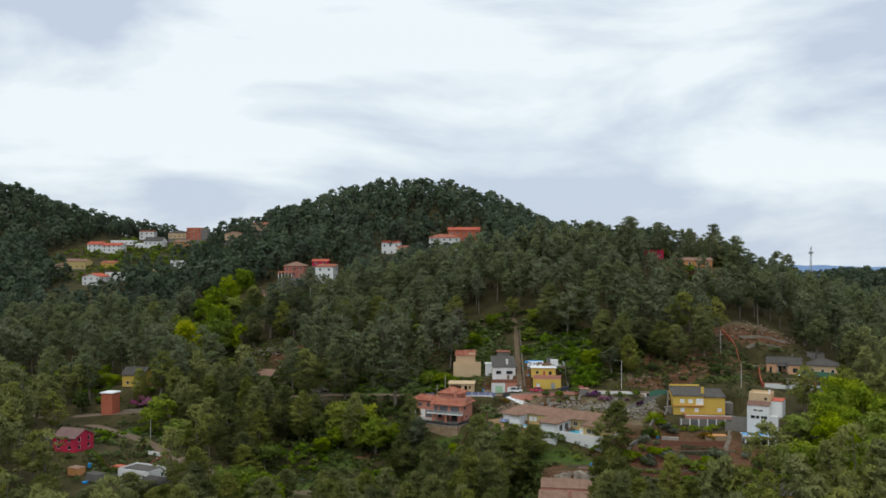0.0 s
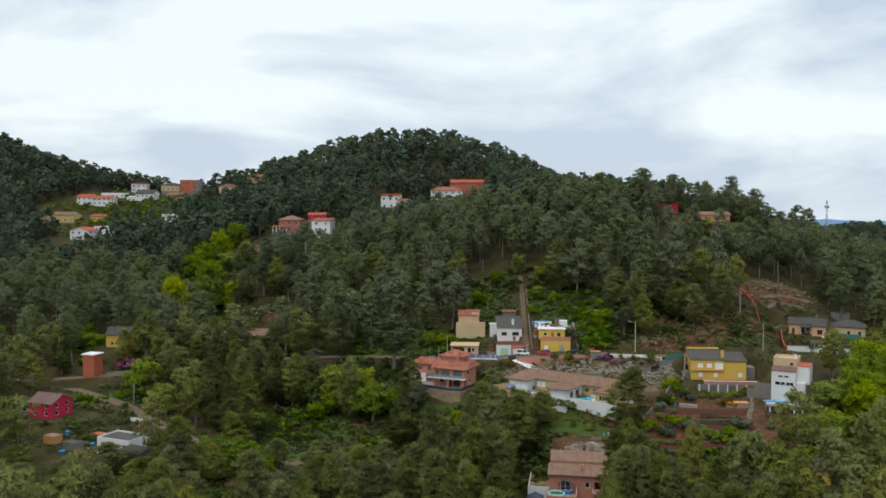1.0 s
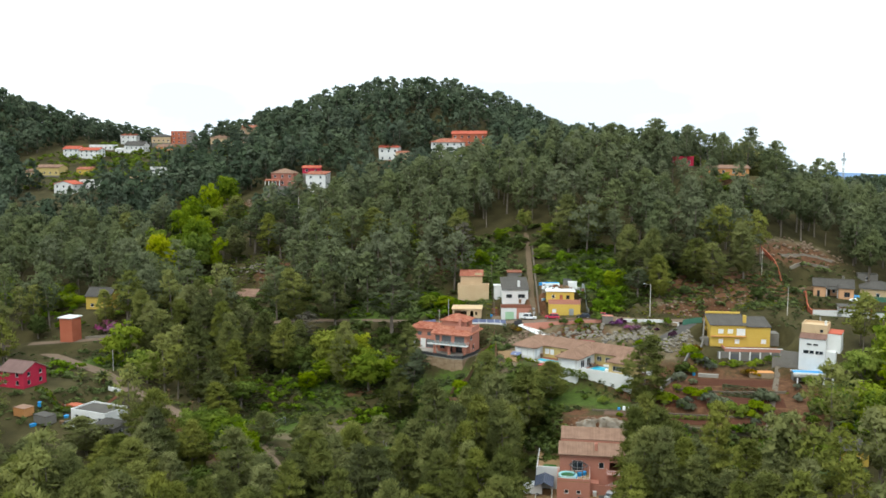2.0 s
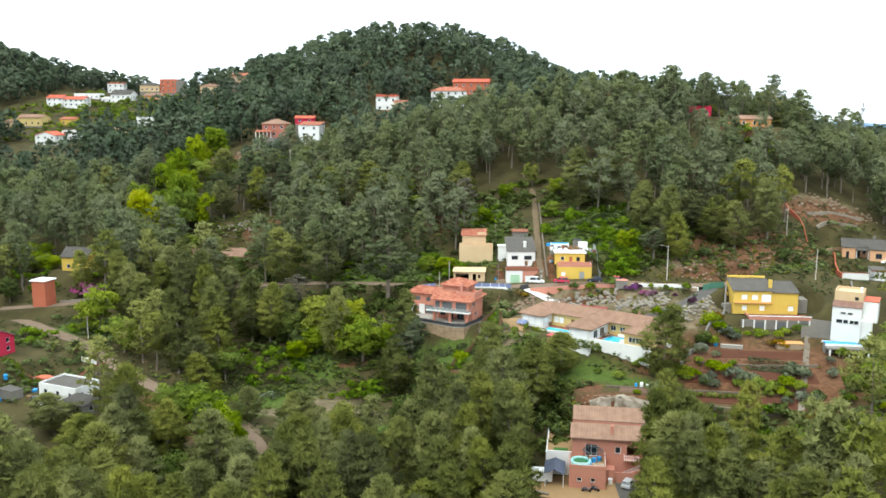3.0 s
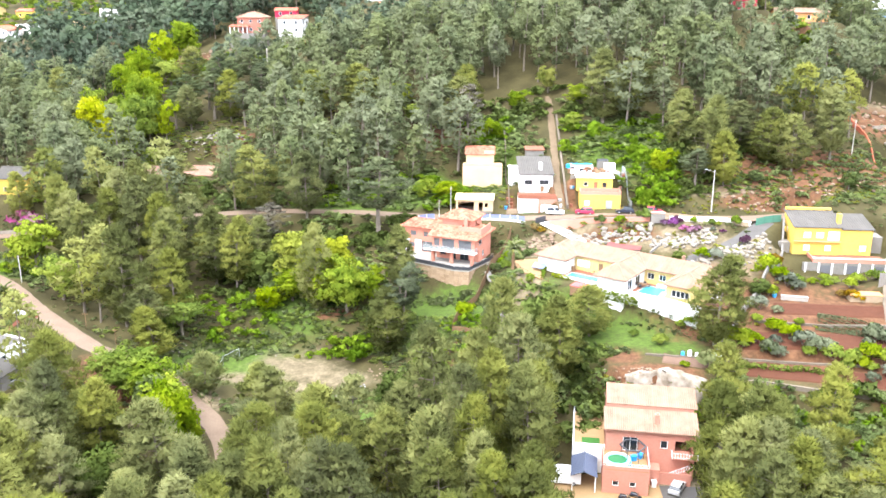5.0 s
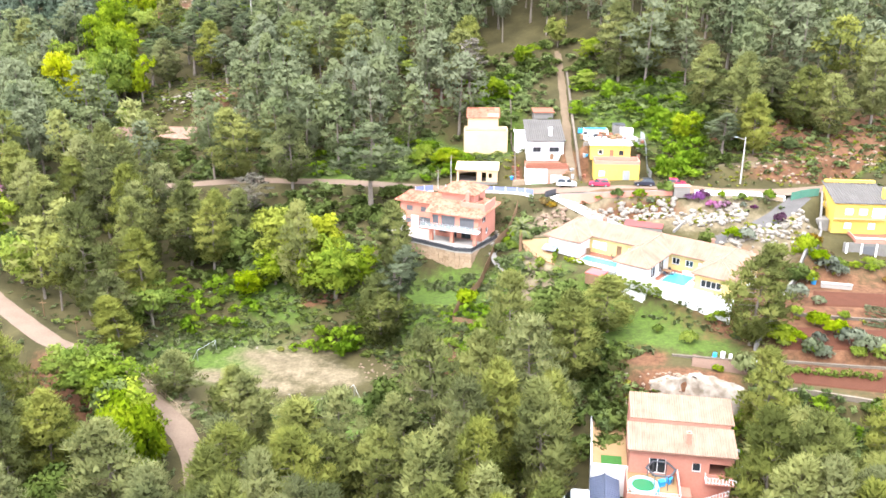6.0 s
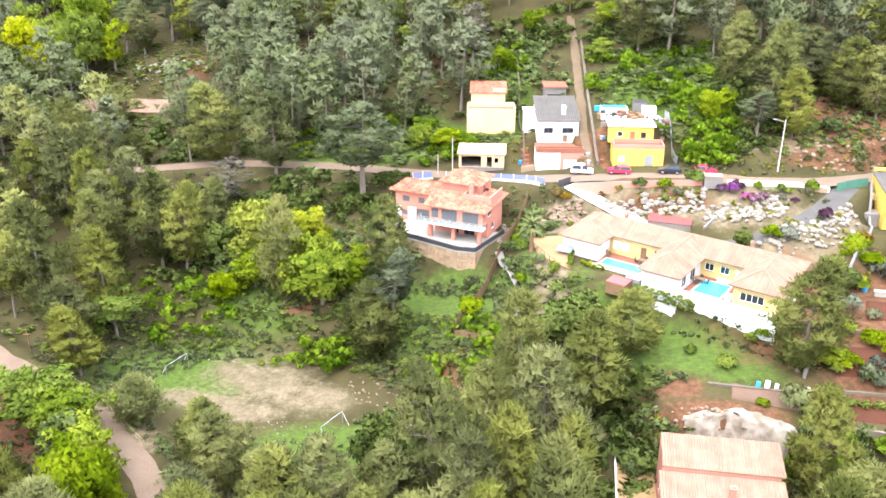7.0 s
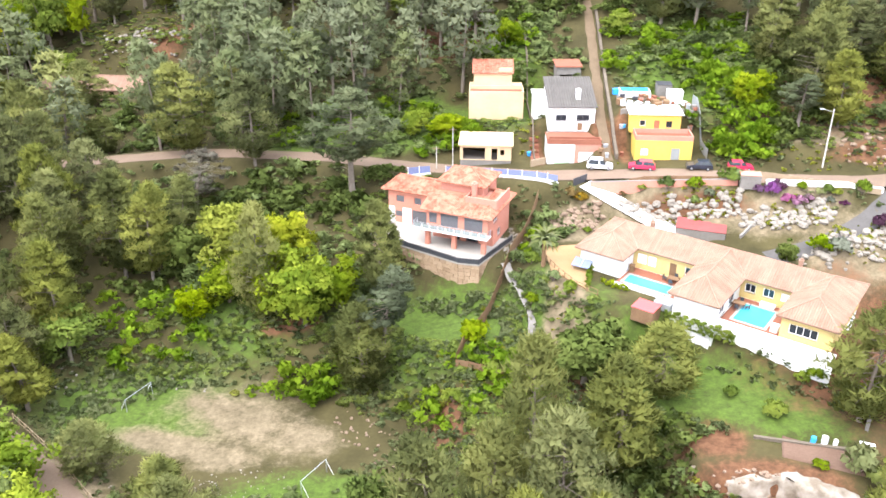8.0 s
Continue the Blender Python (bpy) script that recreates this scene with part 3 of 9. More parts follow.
def plain_house(x, y, w, d, h, yaw, wall_mat, roof_mat, kind, rise, label, floors=2, z=None, win="w", deep=3.0, name="house", step=3.2, top=True):
    """A house of one block under one roof."""
    z = level(x, y) if z is None else z
    root = thing(name, pose(x, y, z, 0, 0, yaw), label, "house")
    W = w / 2
    block(root, -W, W, 0, d, 0, h, wall_mat, front=auto(w, h, floors, win, step), right=auto(d, h, floors, win, step), left=auto(d, h, floors, win, step))
    part("foundation", Geo().box(-W + 0.02, W - 0.02, 0.02, d - 0.02, -deep, -0.01), CONCRETE if wall_mat is not WHITE else WHITE, root)
    if kind == "gx":
        roof(root, gable(-W, W, 0, d, h, h + rise), roof_mat)
        gable_wall(root, -W, W, 0, d, h, h + rise - 0.15, "x", wall_mat)
    elif kind == "gy":
        roof(root, gable(-W, W, 0, d, h, h + rise, "y"), roof_mat)
        gable_wall(root, -W, W, 0, d, h, h + rise - 0.15, "y", wall_mat)
    elif kind == "hip":
        roof(root, hip(-W, W, 0, d, h, h + rise), roof_mat)
    elif kind == "shed":
        roof(root, shed(-W, W, 0, d, h + 0.15, h + rise), roof_mat)
        part("gable", Geo().box(-W, W, d - 0.25, d, h, h + rise - 0.25), wall_mat, root)
    else:
        parapet(root, -W, W, 0, d, h, rise, wall_mat)
        part("roof", Geo().box(-W + 0.2, W - 0.2, 0.2, d - 0.2, h, h + 0.06), roof_mat, root)
    return root

# ---- ground sheet ----
def spread(a, b, n, p=2.2):
    return a + (b - a) * np.linspace(0, 1, n) ** p


gx = np.concatenate([spread(-420, -4600, 26)[:0:-1], np.arange(-420, -110, 4), np.arange(-110, 112, 1.25), np.arange(112, 300, 4), spread(300, 4600, 26)])
gy = np.concatenate([spread(152, -1500, 14)[:0:-1], np.arange(152, 200, 4), np.arange(200, 332, 1.25), np.arange(332, 720, 4), spread(720, 4800, 30)])
GX, GY = np.meshgrid(gx, gy)
GZ = ground(GX, GY)
rough = np.array([noise.noise((x * 0.21, y * 0.21, 0)) * 0.5 + noise.noise((x * 0.6, y * 0.6, 4)) * 0.18 for x, y in zip(GX.ravel(), GY.ravel())]).reshape(GX.shape)
flat = np.ones(GX.shape)
for line, half, bank in LEVELS:
    d, _ = near_line(GX, GY, line)
    flat = np.minimum(flat, np.clip((d - half - 0.5) / 4, 0, 1))
GZ += rough * (0.12 + 0.88 * flat)


def mesh_grid(name, X, Y, Z):
    h, w = X.shape
    me = bpy.data.meshes.new(name)
    me.vertices.add(h * w)
    me.vertices.foreach_set("co", np.stack([X, Y, Z], -1).astype(np.float32).ravel())
    i = np.arange(h * w).reshape(h, w)
    q = np.stack([i[:-1, :-1], i[:-1, 1:], i[1:, 1:], i[1:, :-1]], -1).reshape(-1, 4)
    me.loops.add(q.size)
    me.loops.foreach_set("vertex_index", q.ravel().astype(np.int32))
    me.polygons.add(len(q))
    me.polygons.foreach_set("loop_start", np.arange(0, q.size, 4, dtype=np.int32))
    me.update(calc_edges=True)
    me.polygons.foreach_set("use_smooth", np.ones(len(q), dtype=bool))
    return me


def blot(x, y, cx, cy, rx, ry, turn=0.0, edge=0.35):
    """1 inside an uneven oval, 0 outside."""
    a = radians(turn)
    u, v = ((x - cx) * math.cos(a) + (y - cy) * math.sin(a)) / rx, ((y - cy) * math.cos(a) - (x - cx) * math.sin(a)) / ry
    return np.clip((1 + edge - np.hypot(u, v)) / (2 * edge), 0, 1)


# What covers the ground: grass, pale sand, red earth
GRASS = [(-42, 258, 16, 9, 0), (-16, 238, 14, 7, 0), (2, 265, 20, 9, -15), (33, 246, 15, 6, -30), (24, 250, 8, 9, 0), (-97, 292, 12, 7, 20), (12, 322, 7, 14, 0), (45, 318, 14, 14, 0), (-30, 275, 12, 10, 0), (85, 300, 22, 8, 0), (-14, 316, 24, 9, 0), (14, 262, 5, 8, 0), (100, 240, 9, 14, 0)]
SANDY = [(35, 282.5, 12, 4, -10), (51, 279.5, 9, 4, 5), (60, 271, 11, 7, 20), (19, 282, 6, 4, 0), (16, 262, 3, 8, 0), (-29, 256.5, 9.5, 6.5, -25, 0.75), (-37, 250.6, 9.5, 2.4, -14, 0.5), (-29, 248, 5, 2.6, 0, 0.6), (-20, 251.5, 5.5, 4, 0, 0.75), (-50, 240, 9, 6, 0), (118, 336, 14, 6, 10), (70, 296, 14, 3, 0), (35, 213, 6, 7, 0)]
REDDISH = [(26.3, 302, 1.6, 7, 0), (15.6, 303, 1.4, 6, 0), (29.6, 300, 1.4, 5, 0), (38, 282.6, 9, 2, -10), (-23.5, 269.5, 5, 2, 0), (2, 251.5, 5, 4, 0), (45, 245, 3.5, 2, -30), (34, 231, 9, 4, -10), (30, 238, 4, 3, 0), (76, 293.5, 16, 2.4, 6), (118, 331, 16, 8, 10), (88, 304, 26, 9, 8), (66, 306, 14, 7, 0), (2, 340, 12, 8, 0), (-60, 244, 12, 6, -30), (-98, 434, 13, 9, 0), (104, 372, 12, 5, 0), (10, 252, 10, 3, 0), (-66, 366, 8, 5, 0), (60, 250, 22, 16, -20), (70, 246, 24, 20, -20)]
ground_me = mesh_grid("ground", GX, GY, GZ)
cover = np.zeros((GX.size, 4), dtype=np.float32)
wob = (rough * 0.5).ravel()
for k, ovals in enumerate((GRASS, SANDY, REDDISH)):
    c = np.zeros(GX.shape)
    for o in ovals:
        c = np.maximum(c, blot(GX, GY, *o))
    cover[:, k] = np.clip(c.ravel() + wob * (c.ravel() > 0.02), 0, 1)
cover[:, 3] = 1
ground_me.attributes.new("cover", "FLOAT_COLOR", "POINT").data.foreach_set("color", cover.ravel())


def ground_material():
    m = surface("forest_floor", (0.026, 0.023, 0.009), (0.080, 0.066, 0.027), 0.98, 0.5, 0.5, stain=0.5)
    n, l = m.node_tree.nodes, m.node_tree.links
    b = n["Principled BSDF"]
    last = b.inputs["Base Color"].links[0].from_socket
    att, sep = n.new("ShaderNodeAttribute"), n.new("ShaderNodeSeparateColor")
    att.attribute_name = "cover"
    l.new(att.outputs["Color"], sep.inputs["Color"])
    geo = n.new("ShaderNodeNewGeometry")
    tones = (((0.038, 0.052, 0.012), (0.080, 0.122, 0.020), 1.1), ((0.085, 0.068, 0.038), (0.190, 0.148, 0.092), 0.55), ((0.056, 0.027, 0.014), (0.150, 0.074, 0.038), 0.7))
    for socket, (dark, light, sc) in zip(("Red", "Green", "Blue"), tones):
        no, mr, mix, top = n.new("ShaderNodeTexNoise"), n.new("ShaderNodeMapRange"), n.new("ShaderNodeMix"), n.new("ShaderNodeMix")
        no.inputs["Scale"].default_value, no.inputs["Detail"].default_value, no.inputs["Roughness"].default_value = sc, 9, 0.78
        l.new(geo.outputs["Position"], no.inputs["Vector"])
        mix.data_type = top.data_type = "RGBA"
        mix.inputs["A"].default_value, mix.inputs["B"].default_value = (*dark, 1), (*light, 1)
        mr.inputs["From Min"].default_value, mr.inputs["From Max"].default_value = 0.36, 0.64
        l.new(no.outputs["Fac"], mr.inputs["Value"])
        l.new(mr.outputs["Result"], mix.inputs["Factor"])
        sh = n.new("ShaderNodeMath")
        sh.operation, sh.use_clamp, sh.inputs[1].default_value = "MULTIPLY_ADD", True, 2.2
        l.new(no.outputs["Fac"], sh.inputs[0])
        ad = n.new("ShaderNodeMath")
        ad.operation, ad.inputs[1].default_value = "MULTIPLY_ADD", 2.0
        ad.inputs[2].default_value = -1.75
        l.new(sep.outputs[socket], ad.inputs[0])
        l.new(ad.outputs[0], sh.inputs[2])
        l.new(sh.outputs[0], top.inputs["Factor"])
        l.new(last, top.inputs["A"])
        l.new(mix.outputs["Result"], top.inputs["B"])
        last = top.outputs["Result"]
    l.new(last, b.inputs["Base Color"])
    return m


ground_me.materials.append(ground_material())
tagged(new("ground", ground_me), "wooded hillside ground with grass, sand and red earth", "ground", kind="structure")

# Distant mountains on the horizon, a backdrop with the air's haze in its blue colour
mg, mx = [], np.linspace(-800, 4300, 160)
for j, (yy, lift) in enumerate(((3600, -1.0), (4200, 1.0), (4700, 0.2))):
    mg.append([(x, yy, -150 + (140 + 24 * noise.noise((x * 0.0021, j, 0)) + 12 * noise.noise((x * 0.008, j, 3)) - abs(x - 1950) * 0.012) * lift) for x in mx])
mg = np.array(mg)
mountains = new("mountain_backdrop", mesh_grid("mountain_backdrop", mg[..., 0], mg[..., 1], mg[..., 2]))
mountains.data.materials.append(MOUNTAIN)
tagged(mountains, "mountain range on the horizon with haze painted in as blue", "mountains", kind="structure")


def strip(name, line, half, mat, label, lift=0.05, step=2.0, wobble=0.3, kind="structure"):
    """A road that lies on its levelled line."""
    pts = []
    for a, b in zip(line, line[1:]):
        a, b = Vector(a), Vector(b)
        n = max(1, int((b - a).length / step))
        pts += [a.lerp(b, i / n) for i in range(n)]
    pts.append(Vector(line[-1]))
    for _ in range(3):
        pts = [pts[0]] + [(a + b * 2 + c) / 4 for a, b, c in zip(pts, pts[1:], pts[2:])] + [pts[-1]]
    g = Geo()
    rows = []
    for i, p in enumerate(pts):
        d = (pts[min(i + 1, len(pts) - 1)] - pts[max(i - 1, 0)])
        d.z = 0
        d.normalize()
        n = Vector((-d.y, d.x, 0))
        e = half + wobble * noise.noise((p.x * 0.3, p.y * 0.3, 7))
        rows.append([p + n * e * s + Vector((0, 0, lift - 0.04 * abs(s))) for s in (-1, -0.5, 0, 0.5, 1)])
    v = [q for r in rows for q in r]
    f = [(i * 5 + j, i * 5 + j + 1, i * 5 + j + 6, i * 5 + j + 5) for i in range(len(rows) - 1) for j in range(4)]
    g.add(v, [tuple(reversed(q)) for q in f])
    return solid(name, g, mat, label, "road", kind)


strip("road", ROAD, 2.2, DIRT, "pale unpaved hillside road in front of houses", 0.1)
strip("road", TRACK, 1.9, DIRT, "pale dirt track winding down past the field", 0.1)
strip("ramp", RAMP, 1.9, WHITE, "pale concrete ramp down from the gate", 0.28)
strip("path", STEPS, 0.9, STAIR, "long brown stepped path up the slope", 0.1, 1.0)
strip("path", [(8.6, 275.5, level(8.6, 275.5)), (9.3, 272.5, level(9.3, 272.5)), (10.6, 267.5, level(10.6, 267.5)), (11.9, 263, level(11.9, 263)), (11.0, 260, level(11, 260))], 0.7, CONCRETE, "narrow broken concrete path beside the brushwood fence", 0.4, 1.0)
strip("road", DRIVE, 2.0, ASPHALT, "worn grey asphalt driveway down to the villa", 0.1)


# ---- houses beside the road ----
RAIL_GLASS = surface("railing_glass", (0.22, 0.25, 0.24), (0.32, 0.36, 0.34), 0.15, 1.0, 0.0)


def pink_house():
    root = thing("house", pose(5.8, 277.0, 14.0, 0, 0, -23), "two-storey pink house with orange tile roof and white terrace", "house")
    block(root, -19, -10, 5.2, 11, 0, 5.6, PINK, front=[(1.2, 2.4, 1.0, 2.0, "s"), (1.4, 2.8, 3.6, 4.7, "s"), (4.6, 5.8, 3.6, 4.7, "s"), (4.2, 7.8, 0.1, 2.5, "G")], left=[(1.5, 2.7, 3.6, 4.7, "s")])
    for x0, x1 in ((-18.9, -17.9), (-16.5, -14.9), (-11.1, -10.05)):
        part("wall_band", Geo().box(x0, x1, 5.14, 5.19, 0.05, 2.7), WHITE, root, "white painted lower wall")
    block(root, -10, 0, 2.6, 10, 0, 2.9, PINK, front=[(0.8, 2.2, 0.9, 2.2, "k"), (3.2, 4.6, 0.1, 2.3, "k"), (5.6, 7.6, 0.1, 2.3, "k")], right=[(2.0, 3.4, 0.9, 2.1, "w")])
    block(root, -10, 0, 0.2, 10, 2.9, 5.6, PINK, front=[(0.4, 1.7, 0.5, 2.2, "s"), (2.3, 5.2, 0.2, 2.3, "s"), (6.2, 9.2, 0.2, 2.3, "s")], right=[(2.5, 4.3, 0.9, 2.0, "w")])
    for x in (-9.6, -5.2, -0.4):
        part("column", Geo().soft(x - 0.35, x + 0.35, -0.6, 0.1, 0, 2.9, 0.06), PINK, root)
    part("balcony", Geo().soft(-11.6, 0.6, -1.5, 0.19, 2.75, 2.95, 0.04), WHITE, root, "white balcony slab")
    railing(root, [(-11.5, 0.1, 2.95), (-11.5, -1.4, 2.95), (0.5, -1.4, 2.95), (0.5, 0.1, 2.95)], 1.0, GREY_METAL, "balcony_railing", 1.2)
    for k in range(9):
        part("railing_panel", Geo().box(-11.35 + k * 1.32, -10.2 + k * 1.32, -1.42, -1.39, 3.1, 3.8), RAIL_GLASS, root, "pale greenish balcony glass")
    roof(root, [[(-20, 4.6, 5.7), (-10, 4.6, 5.7), (-10, 8.2, 7.0), (-18, 8.2, 7.0)], [(-10, 8.2, 7.0), (-10, 11.8, 5.7), (-20, 11.8, 5.7), (-18, 8.2, 7.0)], [(-20, 11.8, 5.7), (-20, 4.6, 5.7), (-18, 8.2, 7.0)]], TILE)
    roof(root, [[(-10.9, -0.5, 5.7), (0.8, -0.5, 5.7), (-1.6, 4.6, 7.2), (-10.9, 4.6, 7.2)], [(0.8, -0.5, 5.7), (0.8, 11, 5.7), (-1.6, 8, 7.2), (-1.6, 4.6, 7.2)], [(0.8, 11, 5.7), (-10.9, 11, 5.7), (-10.9, 8, 7.2), (-1.6, 8, 7.2)]], TILE)
    block(root, -9.6, -2.6, 5.0, 11.0, 5.7, 8.6, SALMON, right=[(2.2, 3.0, 1.0, 2.4, "d")])
    roof(root, hip(-9.6, -2.6, 5.0, 11.0, 8.6, 10.2, 0.6), TILE)
    g = Geo().box(-4.6, 0.5, 2.6, 2.8, 6.2, 7.6).box(0.3, 0.5, 2.8, 8.5, 5.9, 7.6).box(-4.6, -4.4, 2.8, 5.0, 6.4, 7.6).box(-4.4, 0.3, 2.8, 8.5, 6.5, 6.7)
    part("roof_terrace", g, SALMON, root, "salmon parapet of the roof terrace")
    chimney(root, -3.6, 3.9, 6.4, 9.3, SALMON)
    # terrace on its stone wall
    deck = [(-19.5, -0.5, 0), (-12.6, -2.6, 0), (-2.8, -4.6, 0), (0.3, -4.0, 0), (2.0, 6.0, 0), (-19.5, 6.0, 0)]
    part("terrace", Geo().slab(deck, 0.25), PAVING, root, "white paved terrace")
    railing(root, [(x, y, z + 0.02) for x, y, z in deck[:5]], 0.9, DARK_METAL, "terrace_railing", 0.35, 4, 0.035)
    fence = Geo()
    for a, b in zip(deck[:4], deck[1:5]):
        fence.add([(a[0], a[1], 0.03), (b[0], b[1], 0.03), (b[0], b[1], 0.8), (a[0], a[1], 0.8), (a[0], a[1] + 0.03, 0.03), (b[0], b[1] + 0.03, 0.03), (b[0], b[1] + 0.03, 0.8), (a[0], a[1] + 0.03, 0.8)], [(0, 1, 2, 3), (7, 6, 5, 4), (3, 2, 6, 7), (1, 0, 4, 5), (0, 3, 7, 4), (2, 1, 5, 6)])
    part("fence_screen", fence, DARK_METAL, root, "black screening on the terrace railing")
    return root


pink_house()


def villa():
    root = thing("villa", pose(45.7, 246.6, 15.7, 0, 0, -36), "low cream villa with pale tiled roofs round two pool courts", "house")
    e = 3.1
    block(root, -35.3, -29.2, 2.8, 14, 0, e, WHITE, front=[(0.4, 2.0, 0.7, 2.4, "b"), (2.2, 3.8, 0.7, 2.4, "b"), (4.0, 5.6, 0.7, 2.4, "b")], right=[(1.2, 3.0, 0.1, 2.3, "b")], left=[(3.0, 4.4, 0.8, 2.1, "w")])
    block(root, -29.2, -19.4, 7.2, 14, 0, e, PALE_YELLOW, front=[(0.6, 2.0, 0.8, 2.3, "b"), (2.2, 3.4, 0.8, 2.3, "b"), (5.4, 6.4, 0.1, 2.2, "d"), (7.6, 8.8, 1.0, 2.2, "w")])
    block(root, -19.4, -14.0, -2.0, 14, -0.6, e, WHITE, front=[(0.7, 4.7, 1.0, 3.2, "b")], right=[(2.0, 4.0, 0.9, 2.9, "w"), (5.4, 7.6, 0.9, 2.9, "w")], left=[(4.5, 6.5, 0.9, 2.9, "w")])
    block(root, -14.0, -6.6, 7.6, 14, 0, e, PALE_YELLOW, front=[(0.6, 2.0, 1.0, 2.2, "w"), (3.0, 4.4, 1.0, 2.2, "w"), (5.3, 6.7, 1.0, 2.2, "b")])
    block(root, -6.6, -0.4, 0.5, 14, 0, e, PALE_YELLOW, front=[(1.0, 4.4, 0.9, 2.2, "w")], right=[(4, 5.2, 0.9, 2.1, "w"), (9, 10.2, 0.9, 2.1, "w")], left=[(1.5, 3.5, 0.1, 2.2, "w")])
    part("foundation", Geo().box(-35.2, -0.5, 3, 13.9, -2.4, -0.02).box(-19.3, -14.1, -1.9, 2.9, -4.5, -0.62).box(-6.5, -0.5, 0.6, 2.9, -4.5, -0.02), WHITE, root)
    r = 2.0
    E = e + 0.05
    m = 10.4
    roof(root, [
        [(-36, 2.1, E), (-28.5, 2.1, E), (-32.2, 5.9, E + r)],
        [(-36, 14.7, E), (-36, 2.1, E), (-32.2, 5.9, E + r), (-32.2, m, E + r)],
        [(-28.5, 2.1, E), (-28.5, 6.7, E), (-32.2, m, E + r), (-32.2, 5.9, E + r)],
        [(-28.5, 6.7, E), (-20.1, 6.7, E), (-16.7, m, E + r), (-32.2, m, E + r)],
        [(-20.1, 6.7, E), (-20.1, -2.7, E), (-16.7, 0.9, E + r), (-16.7, m, E + r)],
        [(-20.1, -2.7, E), (-13.3, -2.7, E), (-16.7, 0.9, E + r)],
        [(-13.3, -2.7, E), (-13.3, 6.8, E), (-16.7, m, E + r), (-16.7, 0.9, E + r)],
        [(-13.3, 6.8, E), (-7.2, 6.8, E), (-3.5, m, E + r), (-16.7, m, E + r)],
        [(-7.2, 6.8, E), (-7.2, -0.1, E), (-3.5, 3.6, E + r), (-3.5, m, E + r)],
        [(-7.2, -0.1, E), (0.2, -0.1, E), (-3.5, 3.6, E + r)],
        [(0.2, -0.1, E), (0.2, 14.7, E), (-3.5, m, E + r), (-3.5, 3.6, E + r)],
        [(0.2, 14.7, E), (-36, 14.7, E), (-32.2, m, E + r), (-3.5, m, E + r)]], PALE_TILE, 0.16)
    part("court", Geo().box(-29.1, -19.5, 1.2, 7.1, -0.1, 0.02).box(-13.9, -6.7, 0.2, 7.5, -0.1, 0.02), TERRA_PAVING, root, "terracotta paved pool courts")
    g = Geo().box(-19.4, -14.0, -2.5, -2.25, -4.2, -0.3).box(-14.0, 0.4, -1.45, -1.2, -4.2, 0.95).box(-14.0, -13.75, -2.25, -1.45, -4.2, 0.4).box(-29.2, -19.4, 0.9, 1.15, -3.5, 0.3)
    part("garden_wall", g, WHITE, root, "white rendered wall below the pool court")
    part("court_floor", Geo().box(-13.7, 0.3, -1.2, 0.45, -0.4, 0.0), WHITE, root)
    chimney(root, -29, 12.5, e + 0.5, e + 1.9, PALE_TILE, 0.3)
    chimney(root, -8, 12, e + 1, e + 2.2, PALE_TILE, 0.25)
    for x0, x1, y0, y1 in ((-12.6, -8.6, 1.2, 6.0), (-28.3, -21.6, 2.2, 4.6)):
        pool = thing("swimming_pool", pose(45.7, 246.6, 15.7, 0, 0, -36), "turquoise swimming pool set in a terracotta court", "pool", "villa pools")
        part("rim", Geo().box(x0 - 0.35, x1 + 0.35, y0 - 0.35, y0, 0.024, 0.09).box(x0 - 0.35, x1 + 0.35, y1, y1 + 0.35, 0.024, 0.09).box(x0 - 0.35, x0, y0, y1, 0.024, 0.09).box(x1, x1 + 0.35, y0, y1, 0.024, 0.09), PAVING, pool)
        part("water", Geo().box(x0, x1, y0, y1, 0.024, 0.05), WATER, pool)
    return root


def cream_house():
    root = thing("house", pose(8.8, 314, 23.2, 0, 0, -2), "tall cream house with orange tiled upper storey", "house")
    block(root, -5, 5, 0, 9, 0, 4.6, CREAM, right=[(2, 3.2, 1.2, 2.4, "w")])
    parapet(root, -5, 5, 0, 4.2, 4.6, 0.7, CREAM)
    part("terrace_floor", Geo().box(-4.8, 4.8, 0.2, 4.0, 4.6, 4.64), TERRA_PAVING, root)
    block(root, -4.2, 2.9, 4.2, 9, 4.6, 7.6, CREAM, right=[(1.5, 2.5, 0.9, 2, "w")])
    roof(root, shed(-4.2, 2.9, 4.2, 9, 7.7, 9.0), TILE)
    part("gable", Geo().box(0.4, 2.9, 4.2, 4.45, 7.6, 8.6), CREAM, root)
    part("foundation", Geo().box(-4.95, 4.95, 0.05, 8.9, -4, -0.02), CREAM, root)
    gar = thing("garage", pose(6.4, 299.8, 20.5, 0, 0, -4), "pale unfinished garage with a flat cream roof", "garage")
    block(gar, -4.4, 4.4, 0, 6.5, 0, 2.6, CREAM, front=[(0.5, 4.3, 0.05, 2.2, "o"), (5.4, 6.4, 0.05, 2.1, "o"), (6.9, 7.6, 0.9, 1.9, "o")])
    part("roof", Geo().soft(-4.7, 4.7, -0.3, 6.8, 2.6, 2.85, 0.04), CREAM, gar)
    part("foundation", Geo().box(-4.35, 4.35, 0.05, 6.4, -2, -0.02), CONCRETE, gar)


